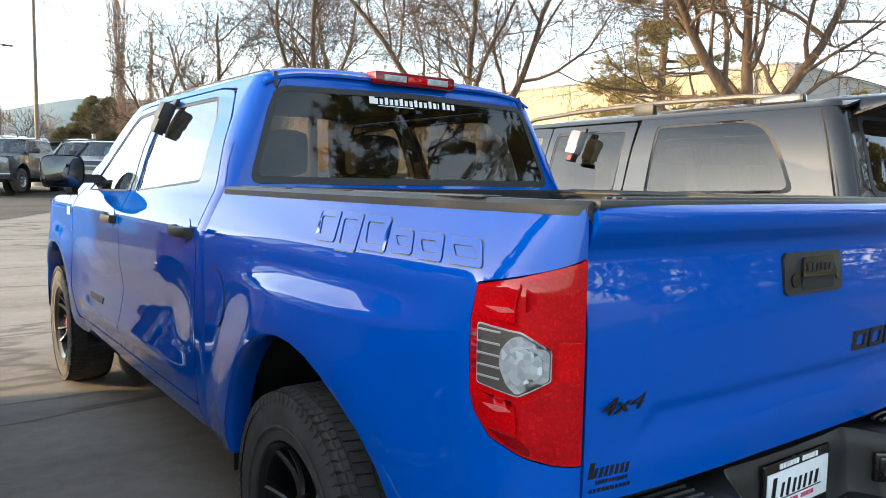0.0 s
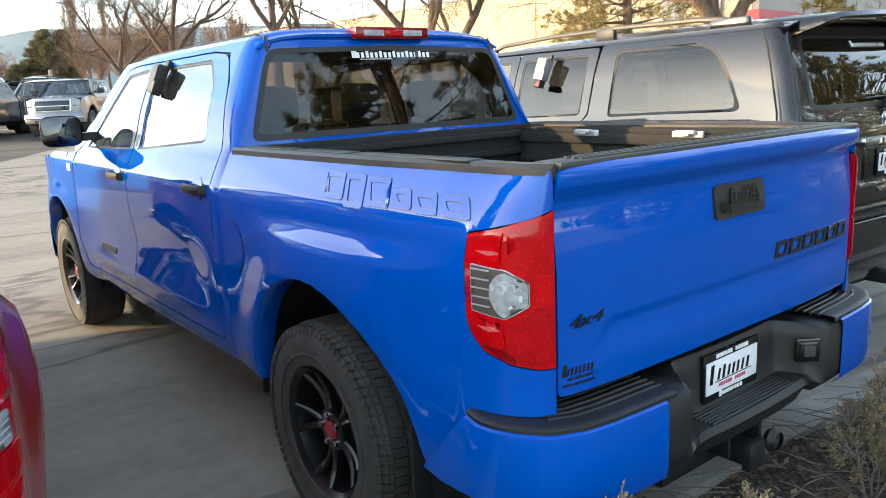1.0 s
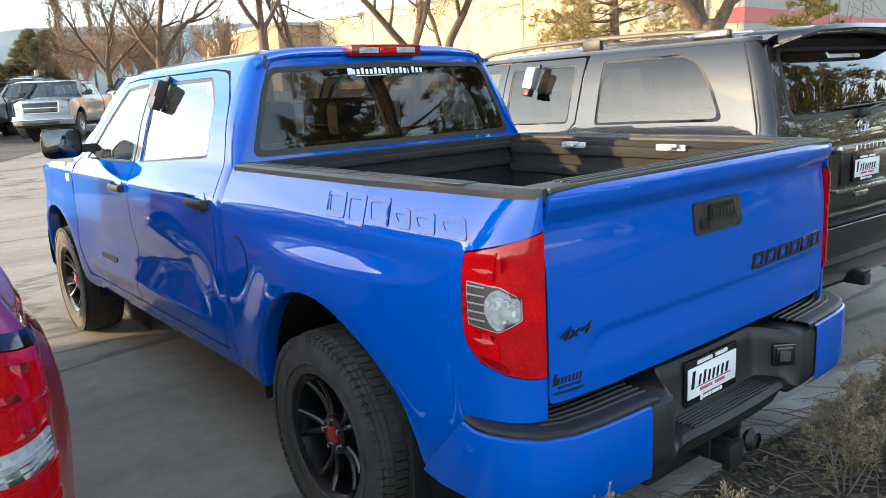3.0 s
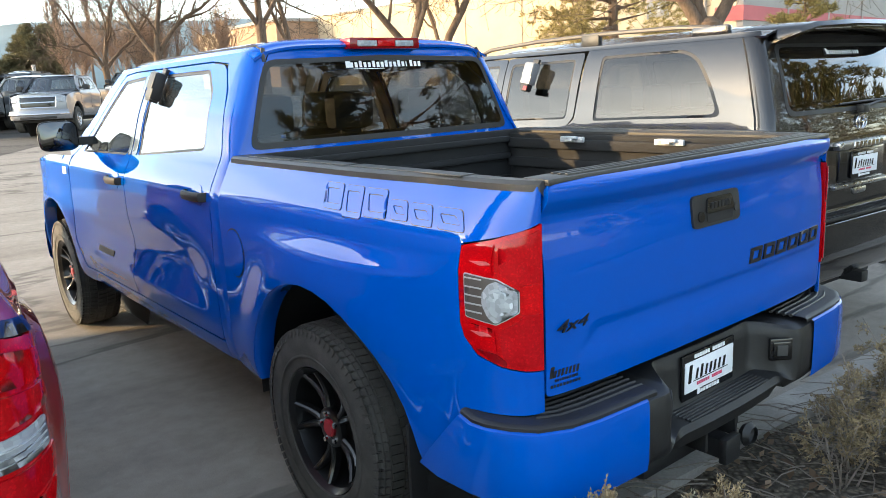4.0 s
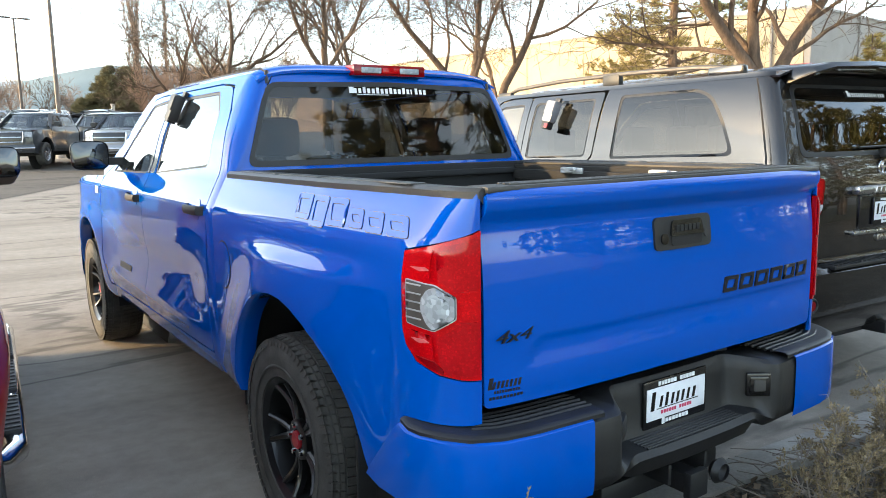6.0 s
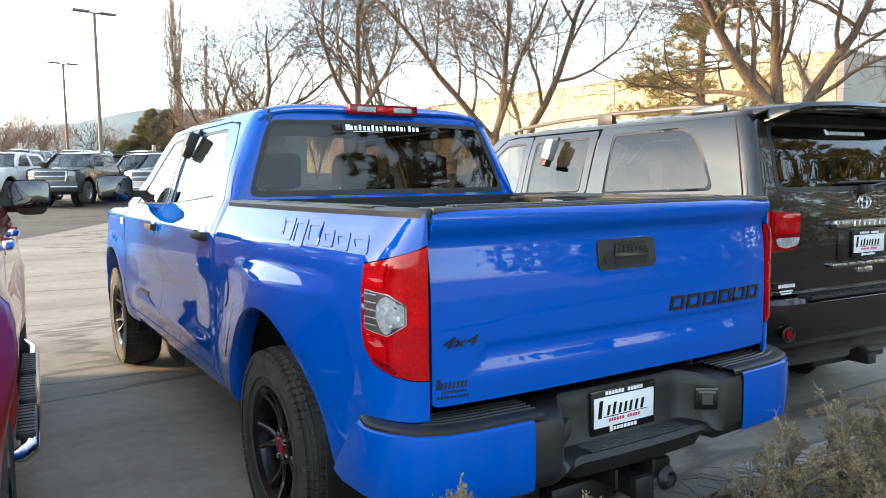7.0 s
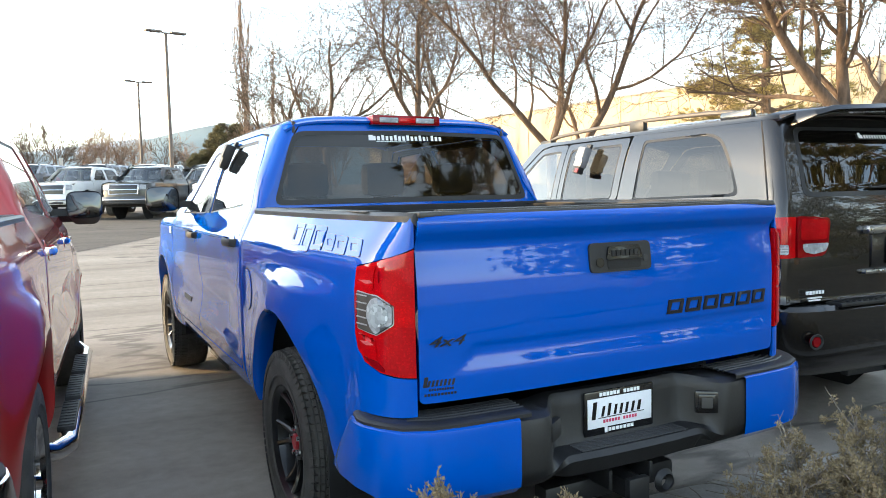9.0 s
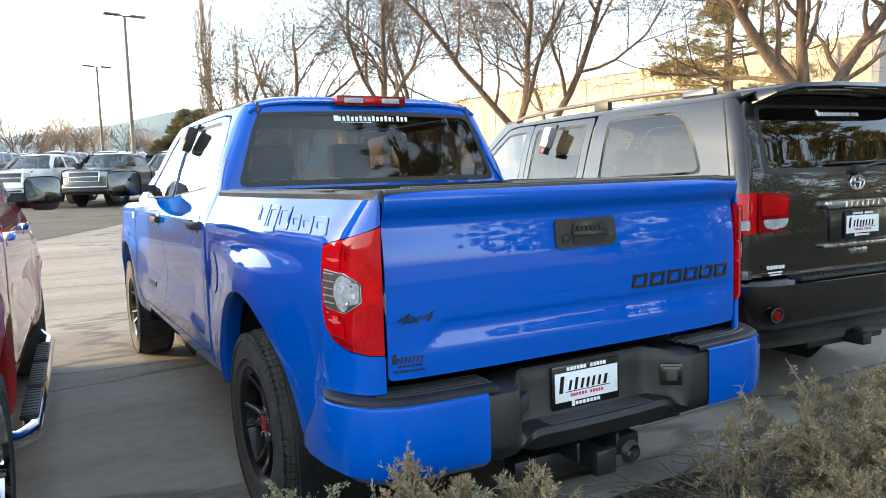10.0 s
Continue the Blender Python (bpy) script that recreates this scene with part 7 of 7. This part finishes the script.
def shrub(x, y, h, width, seed, tuft_mat, stems=14, dense=1.0, bare=0.0):
    """Woody stems that fork twice and end in clumps of small scale leaves."""
    rng = random.Random(seed)
    T = thing("dry_shrub", "dry tan shrub with pale bare stems in mulch" if tuft_mat is DRY_TUFT else "grey-green dry shrub with feathery tips in mulch", "shrub", "shrubs in the bed", at=pose(x, y, 0.07))
    st, cv, cf = Shape(), [], []

    def leaf(p, d, ln):
        s = d.cross(Vector((rng.uniform(-1, 1), rng.uniform(-1, 1), rng.uniform(-0.4, 0.4)))).normalized() * ln * 0.22
        k = len(cv)
        cv.extend([tuple(p - s * 0.4), tuple(p + d * ln * 0.5 - s), tuple(p + d * ln), tuple(p + d * ln * 0.5 + s)])
        cf.append((k, k + 1, k + 2, k + 3))

    def jit(v, a):
        return (v + Vector((rng.gauss(0, a), rng.gauss(0, a), rng.gauss(0, a)))).normalized()
    for _ in range(stems):
        a, lean = rng.uniform(0, 2 * math.pi), math.sqrt(rng.random())
        hh = h * rng.uniform(0.62, 1.0) * (1 - 0.30 * lean * lean)
        end = Vector((math.cos(a) * lean * width / 2, math.sin(a) * lean * width / 2, hh))
        root = Vector((rng.uniform(-0.04, 0.04), rng.uniform(-0.04, 0.04), 0))
        mid = root.lerp(end, 0.5) + Vector((rng.gauss(0, 0.03), rng.gauss(0, 0.03), 0.04))
        st.tube([root, mid, end], [0.0048, 0.0034, 0.0015], 5, caps=False)
        leafy = rng.random() >= bare
        for _ in range(9):
            t = 0.35 + 0.65 * rng.random()
            q = mid.lerp(end, t * 2 - 1) if t > 0.5 else root.lerp(mid, t * 2)
            d1 = jit((end - mid).normalized() + Vector((0, 0, 0.1)), 0.75)
            l1 = h * rng.uniform(0.10, 0.20)
            e1 = q + d1 * l1
            st.tube([q, q.lerp(e1, 0.5) + Vector((rng.gauss(0, 0.006), rng.gauss(0, 0.006), 0.004)), e1], [0.0028, 0.0020, 0.0011], 4, caps=False)
            for _ in range(5):
                q2 = q.lerp(e1, rng.uniform(0.35, 1.0))
                d2 = jit(d1, 0.55)
                e2 = q2 + d2 * rng.uniform(0.018, 0.042)
                st.tube([q2, e2], [0.0012, 0.0007], 3, caps=False)
                if leafy:
                    for _ in range(int(rng.uniform(14, 23) * dense)):
                        f = rng.uniform(0.15, 1.15)
                        leaf(q2.lerp(e2, f) + Vector((rng.gauss(0, 0.004), rng.gauss(0, 0.004), rng.gauss(0, 0.004))), jit(d2 + Vector((0, 0, 0.25)), 0.6), rng.uniform(0.008, 0.016))
    part("stalk", st, STEM, T, fix=False)
    tf = Shape()
    tf.v, tf.f = cv, cf
    tagged(part("foliage", tf, tuft_mat, T, fix=False), kind="stuff")


for k_, (sx, sy, sh_, sw) in enumerate(((-0.83, -0.11, 0.55, 0.30), (-1.12, 0.10, 0.52, 0.26), (-1.50, -0.15, 0.48, 0.18), (-0.67, -0.20, 0.49, 0.16), (-0.99, -0.03, 0.46, 0.18), (-0.57, -0.25, 0.52, 0.18))):
    shrub(sx, sy, sh_, sw, 100 + k_, GREY_TUFT if k_ in (1, 3, 4) else DRY_TUFT, 26, 1.0)
for k_, (sx, sy, sh_, sw) in enumerate(((0.50, -0.12, 0.52, 0.30), (0.68, -0.06, 0.57, 0.26), (1.08, 0.0, 0.66, 0.34), (0.82, -0.32, 0.46, 0.5), (1.14, -0.28, 0.48, 0.5), (0.06, -0.60, 0.36, 0.4), (0.30, -0.66, 0.38, 0.45), (0.57, -0.62, 0.40, 0.45), (1.42, -0.10, 0.48, 0.5), (1.7, -0.3, 0.46, 0.5), (2.1, -0.2, 0.42, 0.5))):
    shrub(sx, sy, sh_, sw, 130 + k_, DRY_TUFT, 6 if k_ < 3 else 30, 0.9 if k_ < 3 else 1.0, 0.3 if k_ < 3 else 0.05)


def litter():
    rng = random.Random(8)
    lf, tw = Shape(), Shape()
    for _ in range(2600):
        x, y = rng.uniform(-2.6, 3.2), rng.uniform(-1.6, 0.28)
        z = 0.125 + rng.uniform(0, 0.03)
        a, r = rng.uniform(0, 6.28), rng.uniform(0.012, 0.035)
        m = pose(x, y, z, rng.uniform(-35, 35), rng.uniform(-35, 35), math.degrees(a))
        lf.add([m @ Vector(p) for p in ((-r, 0, 0), (-r * 0.2, r * 0.5, 0.004), (r, 0, 0.006), (-r * 0.2, -r * 0.5, 0.004))], [(0, 1, 2, 3)])
    for _ in range(480):
        x, y = rng.uniform(-1.5, 2.4), rng.uniform(-0.9, 0.30)
        a, ln = rng.gauss(2.7, 0.7), rng.uniform(0.08, 0.34)
        z = 0.13 + rng.uniform(0, 0.06)
        d = Vector((math.cos(a), math.sin(a), rng.uniform(-0.12, 0.2))) * ln
        p = Vector((x, y, z))
        tw.tube([p, p + d * 0.5 + Vector((rng.uniform(-0.02, 0.02), rng.uniform(-0.02, 0.02), 0.015)), p + d], [0.0028, 0.0024, 0.0014], 4, caps=False)
    tagged(part("dead_leaves", lf, DEAD_LEAF, fix=False), "scattered brown dead leaves on the mulch", "leaves", kind="stuff")
    tagged(part("dry_twigs", tw, STEM, fix=False), "pale dry twigs lying on the mulch", "twigs", kind="stuff")


litter()
